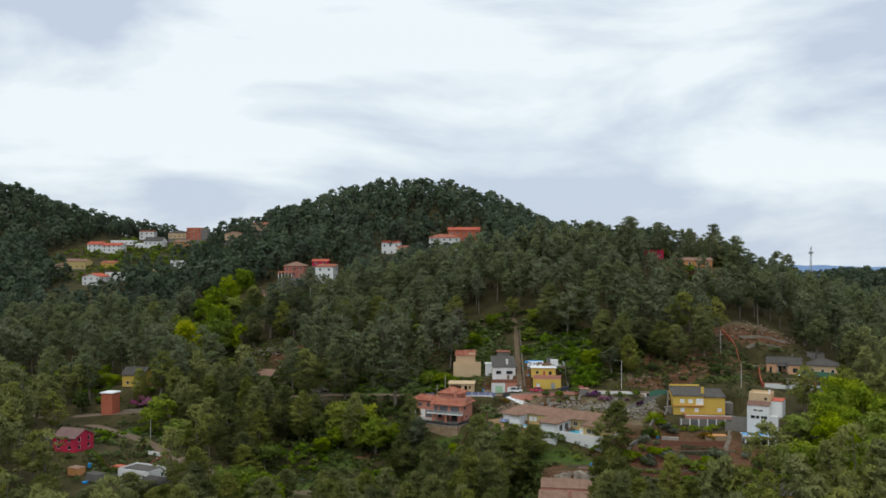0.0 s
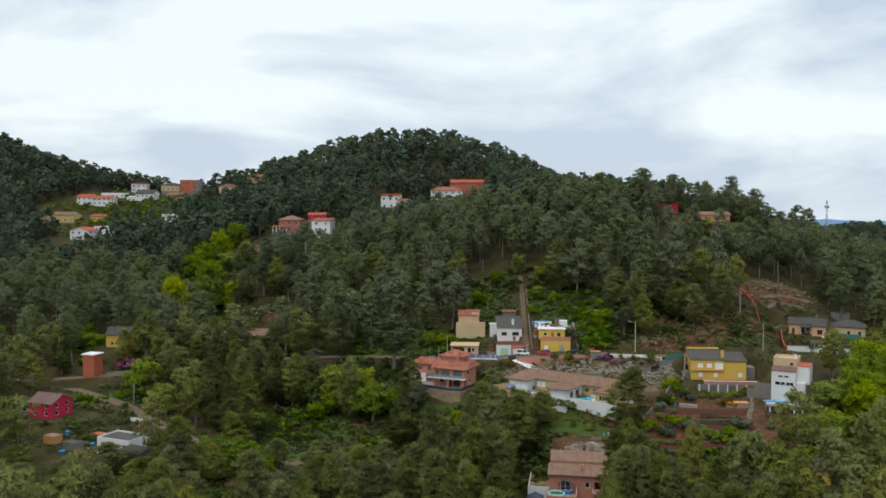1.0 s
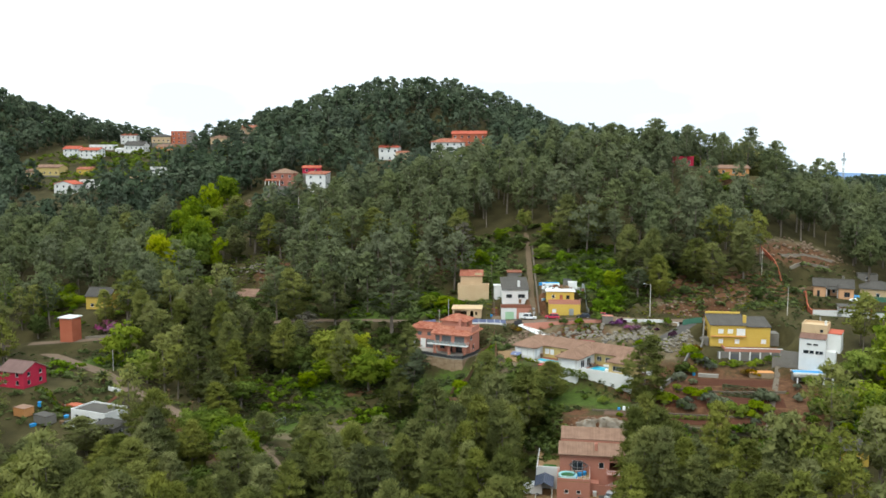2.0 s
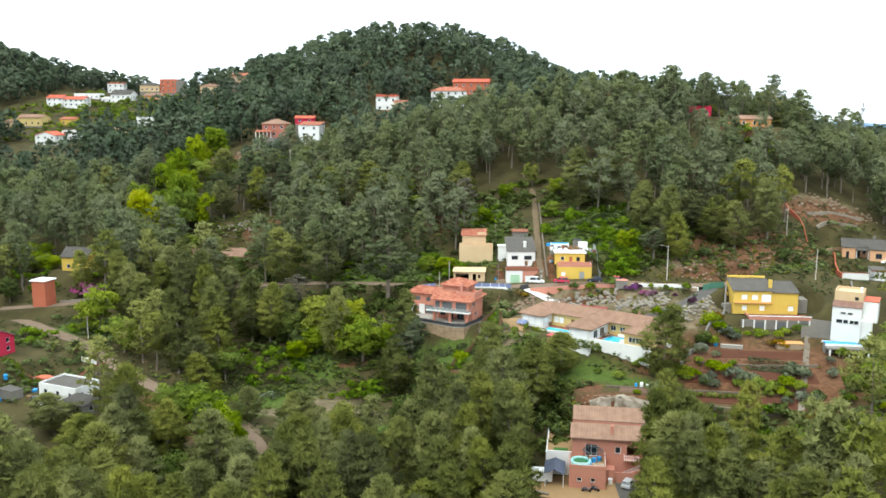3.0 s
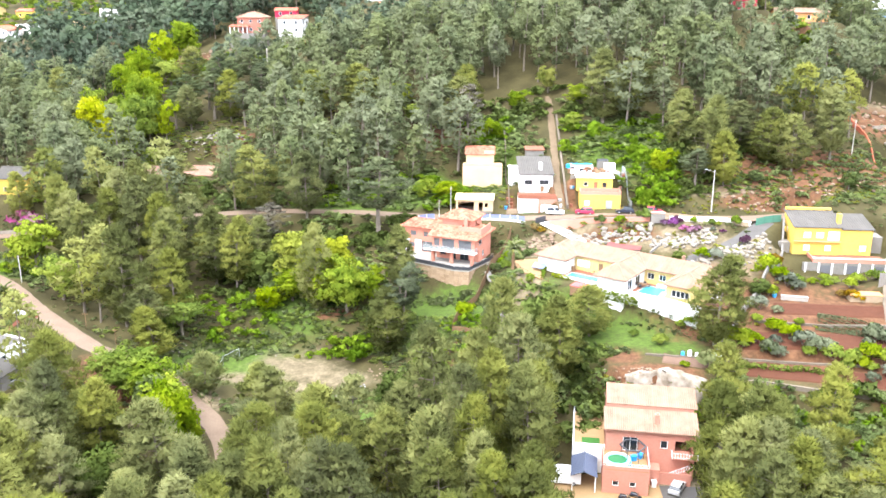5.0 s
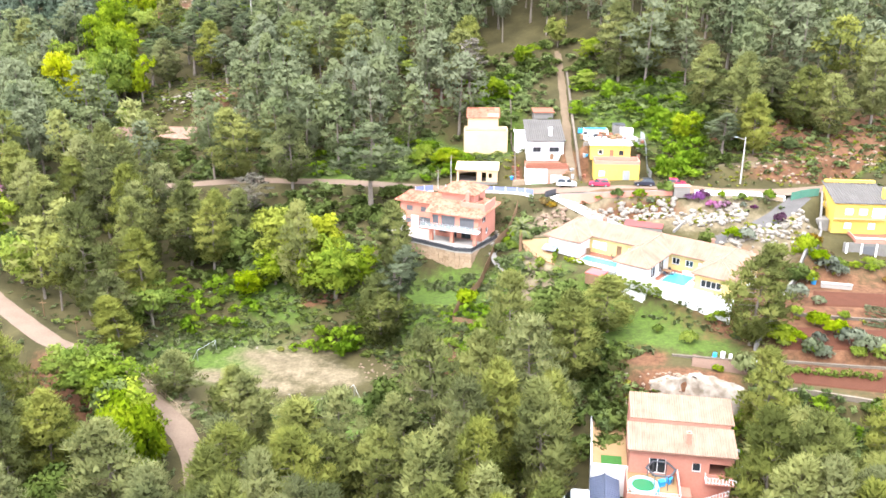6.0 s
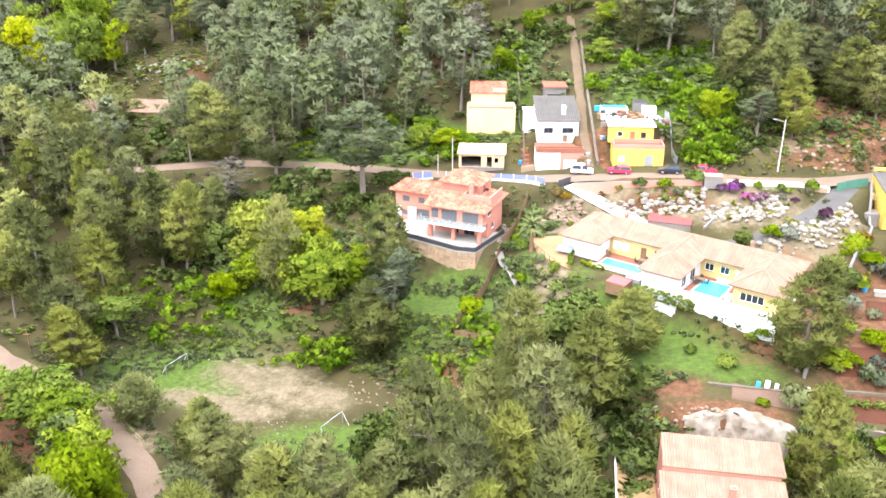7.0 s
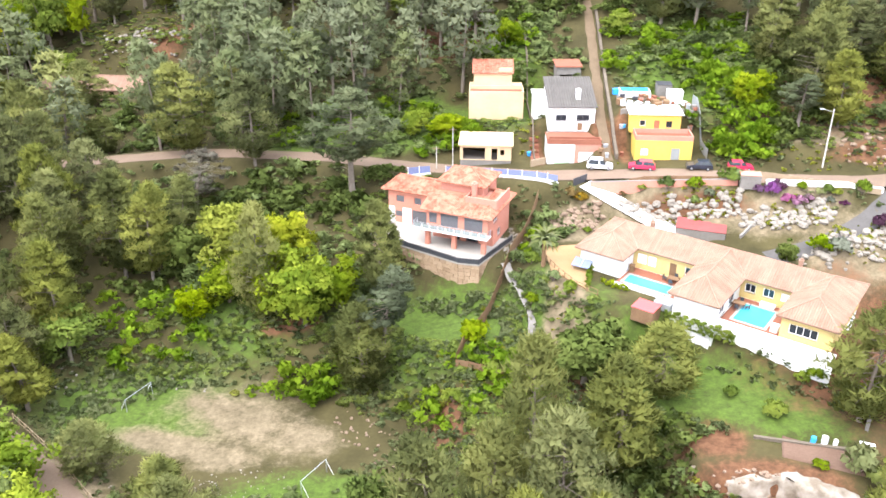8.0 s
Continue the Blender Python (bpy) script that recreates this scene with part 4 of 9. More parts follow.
def white_house():
    root = thing("house", pose(17.6, 305.3, 23.9, 0, 0, 0), "white house with grey sheet roof above a terrace", "house")
    block(root, 0, 8, 0, 10, 0, 4.3, WHITE, front=[(1.2, 3.0, 1.9, 3.0, "k"), (4.8, 7.0, 1.9, 3.0, "k"), (5.0, 5.9, 0.1, 1.5, "d")], left=[(3, 4.2, 1.5, 2.6, "k")])
    roof(root, shed(0, 8, 0, 10, 4.4, 7.0), GREY_ROOF, 0.1, 0.45)
    g = Geo()
    for x in (0, 7.75):
        g.add([(x, 0.3, 4.3), (x, 10, 4.3), (x, 10, 6.8), (x + 0.25, 0.3, 4.3), (x + 0.25, 10, 4.3), (x + 0.25, 10, 6.8)], [(2, 1, 0), (3, 4, 5), (0, 1, 4, 3), (1, 2, 5, 4), (2, 0, 3, 5)])
    g.box(0.25, 7.75, 9.75, 10, 4.3, 6.8)
    part("gable", g, WHITE, root)
    chimney(root, 5.2, 2.6, 4.6, 6.6, WHITE, 0.4)
    part("foundation", Geo().box(0.05, 7.95, 0.05, 9.9, -4, -0.02), CONCRETE, root)
    part("lean_to", Geo().box(-2.2, -0.02, 7, 9.8, -1, 4.6).box(-2.4, 0, 6.8, 10, 4.6, 4.75), WHITE, root)
    low = thing("garage", pose(16.9, 299.2, 20.0, 0, 0, -2), "white double garage under a terracotta terrace", "garage")
    block(low, 0, 4.6, 0, 6.4, 0, 3.7, WHITE, front=[(1.2, 3.8, 0.05, 2.5, "e")])
    block(low, 4.6, 9.0, 0, 6.4, 0, 3.7, SALMON, front=[(0.7, 3.6, 0.05, 2.3, "b")])
    part("terrace_floor", Geo().box(-0.1, 9.1, -0.1, 6.0, 3.7, 3.8), TERRA_PAVING, low, "terracotta tiled terrace")
    parapet(low, 0, 9, 0, 1.6, 3.8, 0.7, TERRA_PAVING, 0.2, "parapet")
    part("foundation", Geo().box(0.05, 8.9, 0.05, 6.3, -2, -0.02), CONCRETE, low)
    ann = thing("shed", pose(20.2, 318.5, level(22, 319), 0, 0, 0), "small annex with a terracotta flat roof", "shed")
    block(ann, 0, 4.4, 0, 5, -1, 3.6, CONCRETE, front=[(0.6, 3.6, 1, 3.2, "o")])
    part("roof", Geo().soft(-0.3, 4.7, -0.3, 5.3, 3.6, 3.85), TERRA_PAVING, ann, "terracotta tiled flat roof")


def yellow_house():
    root = thing("house", pose(31.0, 296.2, 22.0, 0, 0, -4), "bright yellow terraced house with a flat white roof", "house")
    block(root, 0, 9.4, 0, 7.5, 0, 3.4, YELLOW, front=[(1.0, 2.2, 0.8, 2.0, "b"), (6, 7.4, 0.05, 2.1, "m")], right=[(1, 2, 0.8, 2, "w")])
    parapet(root, 0, 9.4, 0, 4.0, 3.4, 0.8, SALMON)
    part("terrace_floor", Geo().box(0.2, 9.2, 0.2, 3.8, 3.4, 3.46), TERRA_PAVING, root)
    block(root, -0.6, 7.8, 4.0, 9, 3.4, 6.6, YELLOW, front=[(1.6, 2.6, 1.2, 2.2, "w"), (4.0, 4.9, 0.1, 2.2, "r"), (6.0, 7.0, 1.0, 2.1, "k")])
    part("roof", Geo().soft(-0.9, 8.2, 3.7, 9.3, 6.6, 6.8), WHITE, root, "flat white roof")
    part("foundation", Geo().box(0.05, 9.3, 0.05, 8.9, -2.5, -0.02), CONCRETE, root)


def near_house():
    root = thing("house", pose(24.4, 218.2, -1.2, 0, 0, -9), "salmon pink house with weathered pale tile roofs and terrace", "house")
    block(root, 0, 13.4, 0, 9.5, 0, 4.2, SALMON, right=[(3, 4.2, 2.4, 3.6, "w")])
    block(root, 0, 13.4, 0, 9.5, 4.2, 8.0, SALMON, front=[(2.6, 4.8, 0.1, 2.4, "w"), (8.2, 9.3, 0.9, 2.2, "w"), (10.4, 13.0, 0.6, 2.3, "o")], left=[(3, 4.2, 1, 2.2, "w")])
    roof(root, [[(-0.4, -0.6, 8.0), (13.8, -0.6, 8.0), (13.8, 4.6, 9.2), (-0.4, 4.6, 9.2)]], PALE_TILE, 0.15, 0.32)
    roof(root, [[(0.0, 4.7, 9.75), (13.9, 4.7, 9.75), (13.9, 9.9, 10.9), (0.0, 9.9, 10.9)]], PALE_TILE, 0.15, 0.32)
    g = Geo().box(0, 13.4, 4.75, 5.0, 8.0, 9.55).box(0, 13.4, 9.25, 9.5, 8.0, 10.6)
    for x in (0, 13.15):
        g.add([(x, 5, 8.0), (x, 9.25, 8.0), (x, 9.25, 10.5), (x, 5, 9.6), (x + 0.25, 5, 8.0), (x + 0.25, 9.25, 8.0), (x + 0.25, 9.25, 10.5), (x + 0.25, 5, 9.6)], [(3, 2, 1, 0), (4, 5, 6, 7), (2, 3, 7, 6), (0, 1, 5, 4), (0, 4, 7, 3), (1, 2, 6, 5)])
        g.add([(x, 0.25, 8.0), (x, 4.75, 8.0), (x, 4.75, 9.05), (x + 0.25, 0.25, 8.0), (x + 0.25, 4.75, 8.0), (x + 0.25, 4.75, 9.05)], [(2, 1, 0), (3, 4, 5), (0, 1, 4, 3), (1, 2, 5, 4), (2, 0, 3, 5)])
    part("gable", g, SALMON, root)
    chimney(root, 7.6, 1.6, 8.3, 9.9, SALMON, 0.3)
    # terrace in front, on its own lower storey
    block(root, -0.4, 6.4, -5.6, -0.02, 0, 4.0, SALMON, front=[(1.5, 2.4, 1.4, 2.2, "w"), (4.0, 4.9, 1.4, 2.2, "w")])
    part("terrace_floor", Geo().box(-0.4, 6.4, -5.6, -0.02, 4.0, 4.1), SAND_PAVING, root, "sand coloured terrace tiles")
    g = Geo().box(-0.4, 6.4, -5.6, -5.4, 4.1, 4.6).box(-0.4, -0.2, -5.4, -0.1, 4.1, 4.9).box(6.2, 6.4, -5.4, -0.1, 4.1, 4.9)
    part("parapet", g, SALMON, root)
    railing(root, [(-0.3, -5.5, 4.6), (6.3, -5.5, 4.6), (6.3, -0.3, 4.9)], 0.5, WHITE_PAINT, "terrace_railing", 0.4, 2, 0.03)
    part("foundation", Geo().box(0.05, 13.3, -0.1, 9.4, -3, -0.02).box(-0.35, 6.3, -5.5, -0.1, -3, -0.02), CONCRETE, root)
    part("balcony", Geo().box(9.9, 13.8, -1.3, -0.02, 4.1, 4.25), SALMON, root)
    railing(root, [(9.95, -0.1, 4.25), (9.95, -1.25, 4.25), (13.75, -1.25, 4.25), (13.75, -0.1, 4.25)], 0.9, WHITE_PAINT, "balcony_railing", 0.4, 2, 0.035)
    railing(root, [(8.4, -1.65, 0.6), (12.9, -1.65, 2.9)], 0.8, WHITE_PAINT, "stair_railing", 0.4, 2, 0.035)
    stair = Geo()
    for i in range(10):
        stair.box(8.4 + i * 0.45, 8.85 + i * 0.45, -1.5, -0.05, 0, 0.3 + i * 0.24)
    part("stair", stair, SALMON, root, "pink outside stair")
    part("stair_wall", Geo().box(6.5, 8.2, -2.2, -0.05, 0, 2.6).box(8.3, 12.9, -1.75, -1.55, 0, 2.0), SALMON, root)


def east_house():
    root = thing("house", pose(73.8, 276.6, 17.0, 0, 0, -5), "large bright yellow two-storey house with grey roof", "house")
    block(root, 0, 9.6, 0, 8, 0, 6.0, YELLOW, front=[(2.2, 3.5, 0.9, 2.2, "b"), (2.0, 3.5, 3.7, 5.0, "b"), (4.6, 6.1, 3.7, 5.0, "b"), (7.0, 9.4, 3.2, 5.2, "b"), (6.6, 7.9, 0.9, 2.2, "b")], left=[(2, 3.2, 3.6, 4.8, "b")])
    block(root, 9.6, 16.2, 0.3, 8, 0, 5.6, YELLOW, front=[(4.2, 5.6, 0.9, 2.2, "b")], right=[(2, 3.2, 3.6, 4.8, "b")])
    part("balcony", Geo().soft(0, 9.6, -0.6, -0.02, 2.9, 3.1, 0.03), ORANGE, root)
    part("parapet", Geo().box(0, 9.6, 7.6, 8.2, 8.0, 8.5), YELLOW, root)
    part("chimney", Geo().box(9.1, 9.9, 1.6, 2.6, 6.0, 8.6), YELLOW, root)
    roof(root, shed(0, 9.6, 0, 8, 6.1, 8.0), GREY_ROOF, 0.12, 0.5)
    roof(root, shed(9.9, 16.2, 0.3, 8, 5.7, 7.2), GREY_ROOF, 0.12, 0.5)
    g = Geo()
    for x, z, y0, up in ((0, 6.0, 0, 1.8), (9.35, 6.0, 0, 1.8), (15.95, 5.6, 0.3, 1.4)):
        g.add([(x, y0, z), (x, 8, z), (x, 8, z + up), (x + 0.25, y0, z), (x + 0.25, 8, z), (x + 0.25, 8, z + up)], [(2, 1, 0), (3, 4, 5), (0, 1, 4, 3), (1, 2, 5, 4), (2, 0, 3, 5)])
    part("gable", g, YELLOW, root)
    part("foundation", Geo().box(0.05, 16.1, 0.35, 7.9, -3, -0.02), CONCRETE, root)
    part("terrace", Geo().box(3, 18, -4.2, -0.05, -0.3, -0.02), TERRA_PAVING, root, "terracotta front terrace")
    part("terrace_wall", Geo().box(1.0, 18.2, -4.6, -4.25, -3.6, -0.35), CONCRETE, root, "grey wall below the terrace")
    part("parapet", Geo().box(3.0, 18.2, -4.62, -4.25, -0.34, 0.55).box(3.0, 3.25, -4.24, -0.1, -0.02, 0.6), SALMON, root, "terracotta pink terrace parapet")
    part("coping", Geo().box(2.95, 18.25, -4.68, -4.2, 0.554, 0.65), WHITE, root)
    for k in range(7):
        part("column", Geo().box(1.4 + k * 2.7, 1.75 + k * 2.7, -4.75, -4.61, -3.4, -0.4), WHITE, root)
        if k % 2:
            part("cellar_door", Geo().box(1.9 + k * 2.7, 3.9 + k * 2.7, -4.66, -4.61, -3.2, -0.9), SHUTTER, root)
    part("lean_to", Geo().soft(16.4, 19.4, 3, 7, -0.5, 3.4), CONCRETE, root)
    part("lean_to", Geo().soft(-2.6, -0.1, 1.6, 5, -0.5, 2.2), CONCRETE, root, "small grey shed")
    part("lean_to", Geo().soft(-3.2, -0.1, 5.1, 8, 1.5, 4.6), YELLOW, root)


def tall_house():
    root = thing("house", pose(90.6, 257.4, 15.4, 0, 0, -30), "tall narrow white house with small dark windows", "house")
    w = 6.2
    block(root, 0, w, 0, 9, 0, 8.2, WHITE, front=[(1.0, 2.3, 4.4, 5.2, "k"), (2.5, 3.5, 4.4, 5.2, "k"), (3.9, 4.7, 4.4, 5.2, "k"), (4.8, 5.7, 4.4, 5.2, "k"), (1.8, 2.9, 6.6, 7.0, "k"), (3.3, 4.4, 6.6, 7.0, "k")], right=[(2, 3, 4.4, 5.4, "k")])
    roof(root, [[(-0.1, -0.2, 8.3), (w + 0.1, -0.2, 8.3), (w + 0.1, 2.6, 9.2), (-0.1, 2.6, 9.2)]], surface("brown_tiles", (0.16, 0.09, 0.07), (0.28, 0.17, 0.13), 0.9, 1.5, 0.3, isle=0.3), 0.12)
    block(root, 0, w, 2.6, 9, 8.2, 11.0, CREAM, front=[(4.4, 5.2, 1.4, 2.1, "k")])
    parapet(root, 0, w, 2.6, 9, 11.0, 0.5, CREAM)
    chimney(root, 5.6, 4, 11.0, 12.2, WHITE, 0.25)
    part("foundation", Geo().box(0.05, w - 0.05, 0.05, 8.9, -3, -0.02), CONCRETE, root)
    part("yard_wall", Geo().box(-4.6, -0.02, 1.0, 1.3, -3, 4.2).box(-6.6, -4.62, 1.2, 1.5, -3, 2.2), CONCRETE, root, "grey concrete yard wall")
    part("wing", Geo().box(w + 0.02, w + 3.2, 3, 9, 4.5, 9.4).box(w + 0.02, w + 2.4, 0.5, 3, 1, 5.2), WHITE, root, "white stepped side wing")
    part("awning", Geo().box(w + 0.1, w + 3.3, 2.9, 9.1, 9.41, 9.6), RED_TILE, root, "red tiled strip")
    pool = thing("swimming_pool", pose(87.6, 250.6, 13.2, 0, 0, -8), "long raised blue pool above a white pillared cellar", "pool")
    part("basin", Geo().box(0, 8.6, 3.0, 5.6, -2, 2.2), CONCRETE, pool)
    part("rim", Geo().box(-0.2, 8.8, 2.7, 3.0, 1.9, 2.35).box(-0.2, 8.8, 5.6, 5.9, 1.9, 2.35), WHITE, pool)
    part("water", Geo().box(0.05, 8.5, 3.0, 5.6, 2.2, 2.3), BLUE_PAINT, pool, "bright blue pool cover")
    g = Geo().box(-0.4, 9.4, 0.6, 3.0, 1.6, 1.9)
    part("canopy", g, CONCRETE, pool)
    for i in range(5):
        part("post", Geo().box(0.2 + i * 2.1, 0.5 + i * 2.1, 0.7, 1.0, -1.5, 1.6), WHITE_PAINT, pool)


def brick_tower():
    x0 = thing("substation_tower", pose(-118.2, 303.6, 10.4, 0, 0, -14), "square red brick tower with a white flat cap", "tower")
    block(x0, -2.2, 2.2, 0, 4.4, 0.5, 8.8, BRICK, left=[(1.3, 2.9, 0.3, 6.6, "b")])
    part("plinth", Geo().box(-2.35, 2.35, -0.15, 4.55, -1.5, 0.49), CONCRETE, x0)
    part("cap", Geo().soft(-2.6, 2.6, -0.4, 4.8, 8.8, 9.15, 0.05), WHITE, x0, "white concrete cap")


def cottage():
    root = thing("house", pose(116.0, 309.6, 26.1, 0, 0, -22), "low apricot house with two front wings and a grey roof", "house")
    block(root, 0, 11.4, 1.6, 8.2, 0, 3.0, APRICOT, front=[(3.9, 4.9, 0.05, 2.1, "k"), (5.4, 6.4, 0.9, 2.1, "w")], left=[(2, 3, 0.9, 2.0, "w")])
    roof(root, gable(0, 11.4, 1.6, 8.2, 3.0, 4.9), GREY_ROOF)
    gable_wall(root, 0, 11.4, 1.6, 8.2, 3.0, 4.75, "x", APRICOT)
    block(root, 0, 3.4, -1.6, 1.58, -0.3, 3.2, APRICOT, front=[(1.0, 1.8, 0.3, 2.3, "k")])
    roof(root, shed(0, 3.4, -1.6, 1.9, 3.25, 3.75), GREY_ROOF)
    block(root, 7.2, 11.4, -2.4, 1.58, -0.3, 3.0, APRICOT, front=[(1.5, 3.1, 0.7, 2.2, "k")], right=[(1.2, 2.2, 0.9, 2.1, "k")])
    roof(root, shed(7.2, 11.4, -2.4, 1.9, 3.05, 3.7), GREY_ROOF)
    roof(root, [[(3.5, -0.6, 2.3), (7.1, -0.6, 2.3), (7.1, 1.55, 2.9), (3.5, 1.55, 2.9)]], GREY_ROOF, 0.1, name="porch_roof")
    for x in (3.7, 6.8):
        part("post", Geo().box(x, x + 0.2, -0.5, -0.3, -0.3, 2.28), WHITE_PAINT, root)
    part("foundation", Geo().box(0.05, 11.3, -2.2, 8.1, -2.5, -0.31), CONCRETE, root)
    chimney(root, 8.6, 5.4, 4.2, 5.6, CONCRETE)


def garage():
    root = thing("garage", pose(117.2, 293.4, 22.0, 0, 0, -17), "white flat roofed garage with a dark open doorway", "garage")
    block(root, 0, 8.2, 0, 6.5, 0, 3.1, WHITE, front=[(3.6, 6.9, 0.05, 2.3, "o")], left=[(1.2, 2.2, 0.9, 2.0, "k")])
    part("roof", Geo().soft(-0.3, 8.5, -0.4, 6.7, 3.1, 3.3, 0.04), GREY_ROOF, root, "grey slab roof")
    part("coping", Geo().box(-0.3, 8.5, -0.46, -0.41, 3.02, 3.34), TERRA_PAVING, root, "brick red roof edge")
    part("foundation", Geo().box(0.05, 8.15, 0.05, 6.4, -2.5, -0.02), CONCRETE, root)
    part("pillar", Geo().box(8.3, 8.75, -0.35, 0.1, -1.5, 2.9), BRICK, root, "brick gate pillar")
    wing = thing("yard_wall", pose(117.2, 293.4, 22.0, 0, 0, -17), "white yard wall with a pale coping beside the garage", "wall")
    part("wall", Geo().box(8.8, 13.2, -0.2, 0.05, -2, 2.0), WHITE, wing)
    part("coping", Geo().box(8.78, 13.22, -0.26, 0.11, 2.004, 2.14), NET_GREEN, wing, "dark green fence along the wall top")
    part("pillar", Geo().box(13.24, 13.7, -0.3, 0.15, -2, 2.5), BRICK, wing)
    low = thing("yard_wall", pose(109.6, 294.4, 22.4, 0, 0, -10), "low white wall with a red coping at the foot of the garden", "wall")
    part("wall", Geo().box(0, 6.9, 0, 0.3, -2, 1.9), WHITE, low)
    part("coping", Geo().box(-0.05, 6.95, -0.06, 0.36, 1.904, 2.05), TERRA_PAVING, low)
    gate = thing("gate", pose(116.4, 292.9, 22.2, 0, 0, -10), "grey metal garden gate beside the garage", "gate")
    part("gate_frame", Geo().box(0.05, 1.0, 0.1, 0.18, 0.05, 2.2), GREY_METAL, gate)


villa()
cream_house()
white_house()
yellow_house()
near_house()
east_house()
tall_house()
brick_tower()
# the eastern cluster
cottage()
garage()
plain_house(134, 305, 10, 8, 3.4, -25, CREAM, GREY_ROOF, "hip", 2.0, "cream bungalow with a dark hipped roof", 1)
plain_house(172, 335, 9, 8, 6.0, -20, WHITE, GREY_ROOF, "gx", 1.6, "white house with a grey roof among trees", 2)
plain_house(138.5, 321, 6, 5, 2.6, -20, CONCRETE, GREY_ROOF, "flat", 0.3, "small grey store on the upper terrace", 1, name="shed")
# west of the field
plain_house(-116.8, 266, 8.5, 8, 4.4, -20, RED, surface("dull_brown_roof", (0.15, 0.09, 0.08), (0.26, 0.17, 0.15), 0.9, 1.5, 0.3, isle=0.2), "gx", 2.2, "crimson house with a brown pitched roof", 2, 7.5)
plain_house(-125.5, 271, 8, 6, 3.0, -20, CONCRETE, GREY_ROOF, "gx", 1.2, "grey roofed annex beside the crimson house", 1, 7.5, name="shed")
plain_house(-89.5, 249.5, 11.5, 7.5, 3.0, -24, WHITE, GREY_ROOF, "flat", 0.45, "white low house with a flat grey roof and white parapet", 1, 2.7)
plain_house(-82.5, 240.5, 7, 5, 2.6, -24, CONCRETE, GREY_ROOF, "shed", 0.6, "small shed with a weathered grey roof", 1, 2.2, name="shed")
plain_house(-117, 326, 8.5, 7, 4.4, -6, YELLOW, GREY_ROOF, "gx", 2.6, "ochre chalet with a steep grey roof", 1)
plain_house(-75.4, 348.6, 12.6, 9.5, 2.5, -6, OCHRE_STONE, PALE_TILE, "gx", 2.0, "ruined stone house with a pale tile roof", 1, 16.4, win="o")
plain_house(-88, 350.5, 9, 8, 2.3, -6, OCHRE_STONE, PALE_TILE, "gx", 1.7, "small ruined outbuilding with a tiled roof", 1, 16.4, win="o", name="shed")
plain_house(83, 213, 9, 6, 3.2, -5, YELLOW, GREY_ROOF, "shed", 1.2, "low ochre shed with a grey roof", 1, name="shed")
# houses on the upper slope
plain_house(-77.3, 448, 10.5, 9, 6.0, -4, surface("rosy_brick", (0.30, 0.105, 0.075), (0.40, 0.165, 0.12), 0.92, 1.5, 0.3), PALE_TILE, "hip", 2.0, "brick red house with a hipped roof", 2, 55.2, deep=6)
porch = thing("porch", pose(-79.5, 446, 55.0, 0, 0, -4), "pillared porch of the brick red house", "porch")
part("deck", Geo().box(-5.5, 4, -1.5, 1.9, -5, 0.2), CONCRETE, porch)
roof(porch, shed(-5.5, 1.5, -1.2, 1.6, 2.8, 3.4), TILE)
for k in range(5):
    part("post", Geo().box(-5.4 + k * 1.7, -5.1 + k * 1.7, -1.3, -1.0, 0.2, 2.7), WHITE, porch)
plain_house(-60.6, 441, 9.4, 8, 5.6, -10, WHITE, TILE, "shed", 1.4, "white house with a tiled lean-to roof", 2, 55.2, deep=5)
plain_house(-64.8, 456, 8.5, 6, 2.6, 0, RED, RED_TILE, "gx", 1.0, "low red hut behind the white house", 1, 61.0, name="shed", deep=5)
plain_house(-73, 436, 8, 5, 2.6, -6, CONCRETE, PAVING, "flat", 0.4, "grey terrace building below the brick house", 1, 50.0, name="shed", win="o")
plain_house(-56, 432, 4, 4, 2.6, -6, ORANGE, TILE, "shed", 0.6, "small orange hut on the rubble slope", 1, 49.6, name="shed")
plain_house(0.7, 500, 17.6, 10, 8.0, -4, WHITE, TILE, "hip", 2.0, "large white house with a low orange roof", 3, 68.6)
plain_house(12.4, 515, 18.8, 9, 6.4, -4, BRICK, RED_TILE, "gx", 1.6, "long brick house with a red roof", 2, 75.0)
plain_house(-7.6, 530, 10.7, 8, 4.4, -10, CREAM, GREY_ROOF, "gx", 2.4, "house with a grey pitched roof", 1, 76.8)
plain_house(-12.2, 541, 9, 7, 4.0, 0, CONCRETE, BLUE_FENCE, "gx", 1.4, "grey house with a blue roof", 1, 81)
plain_house(-28, 470, 11, 8, 3.0, -8, WHITE, CONCRETE, "flat", 0.6, "lower white terrace of the stepped house", 1, 66.8)
plain_house(-29, 476, 10, 7, 3.2, -8, WHITE, RED_TILE, "gx", 1.0, "stepped white house half hidden by pines", 1, 70.4)
plain_house(-22, 468, 6, 5, 4.4, -8, CREAM, TILE, "shed", 0.8, "cream wing of the stepped house", 2, 66.6)
plain_house(-23.5, 455, 8.5, 7, 3.0, -6, SALMON, TILE, "gx", 1.4, "small house with terracotta roof among trees", 1, 62.6)
plain_house(108.8, 374, 15.3, 7, 2.8, -4, ORANGE, PALE_TILE, "gx", 1.2, "long orange bungalow on the ridge", 1, 62.2)
plain_house(95, 386, 7.2, 6, 3.4, 0, RED, WHITE, "flat", 0.4, "small red and white house on the ridge", 1, 65.8)
plain_house(71, 441, 6, 6, 4.0, 0, ORANGE, TILE, "gx", 1.2, "small orange house between pines", 1, 70)
plain_house(81, 431, 5, 5, 5.5, 0, ORANGE, TILE, "gx", 1.2, "narrow orange house between pines", 2, 68)
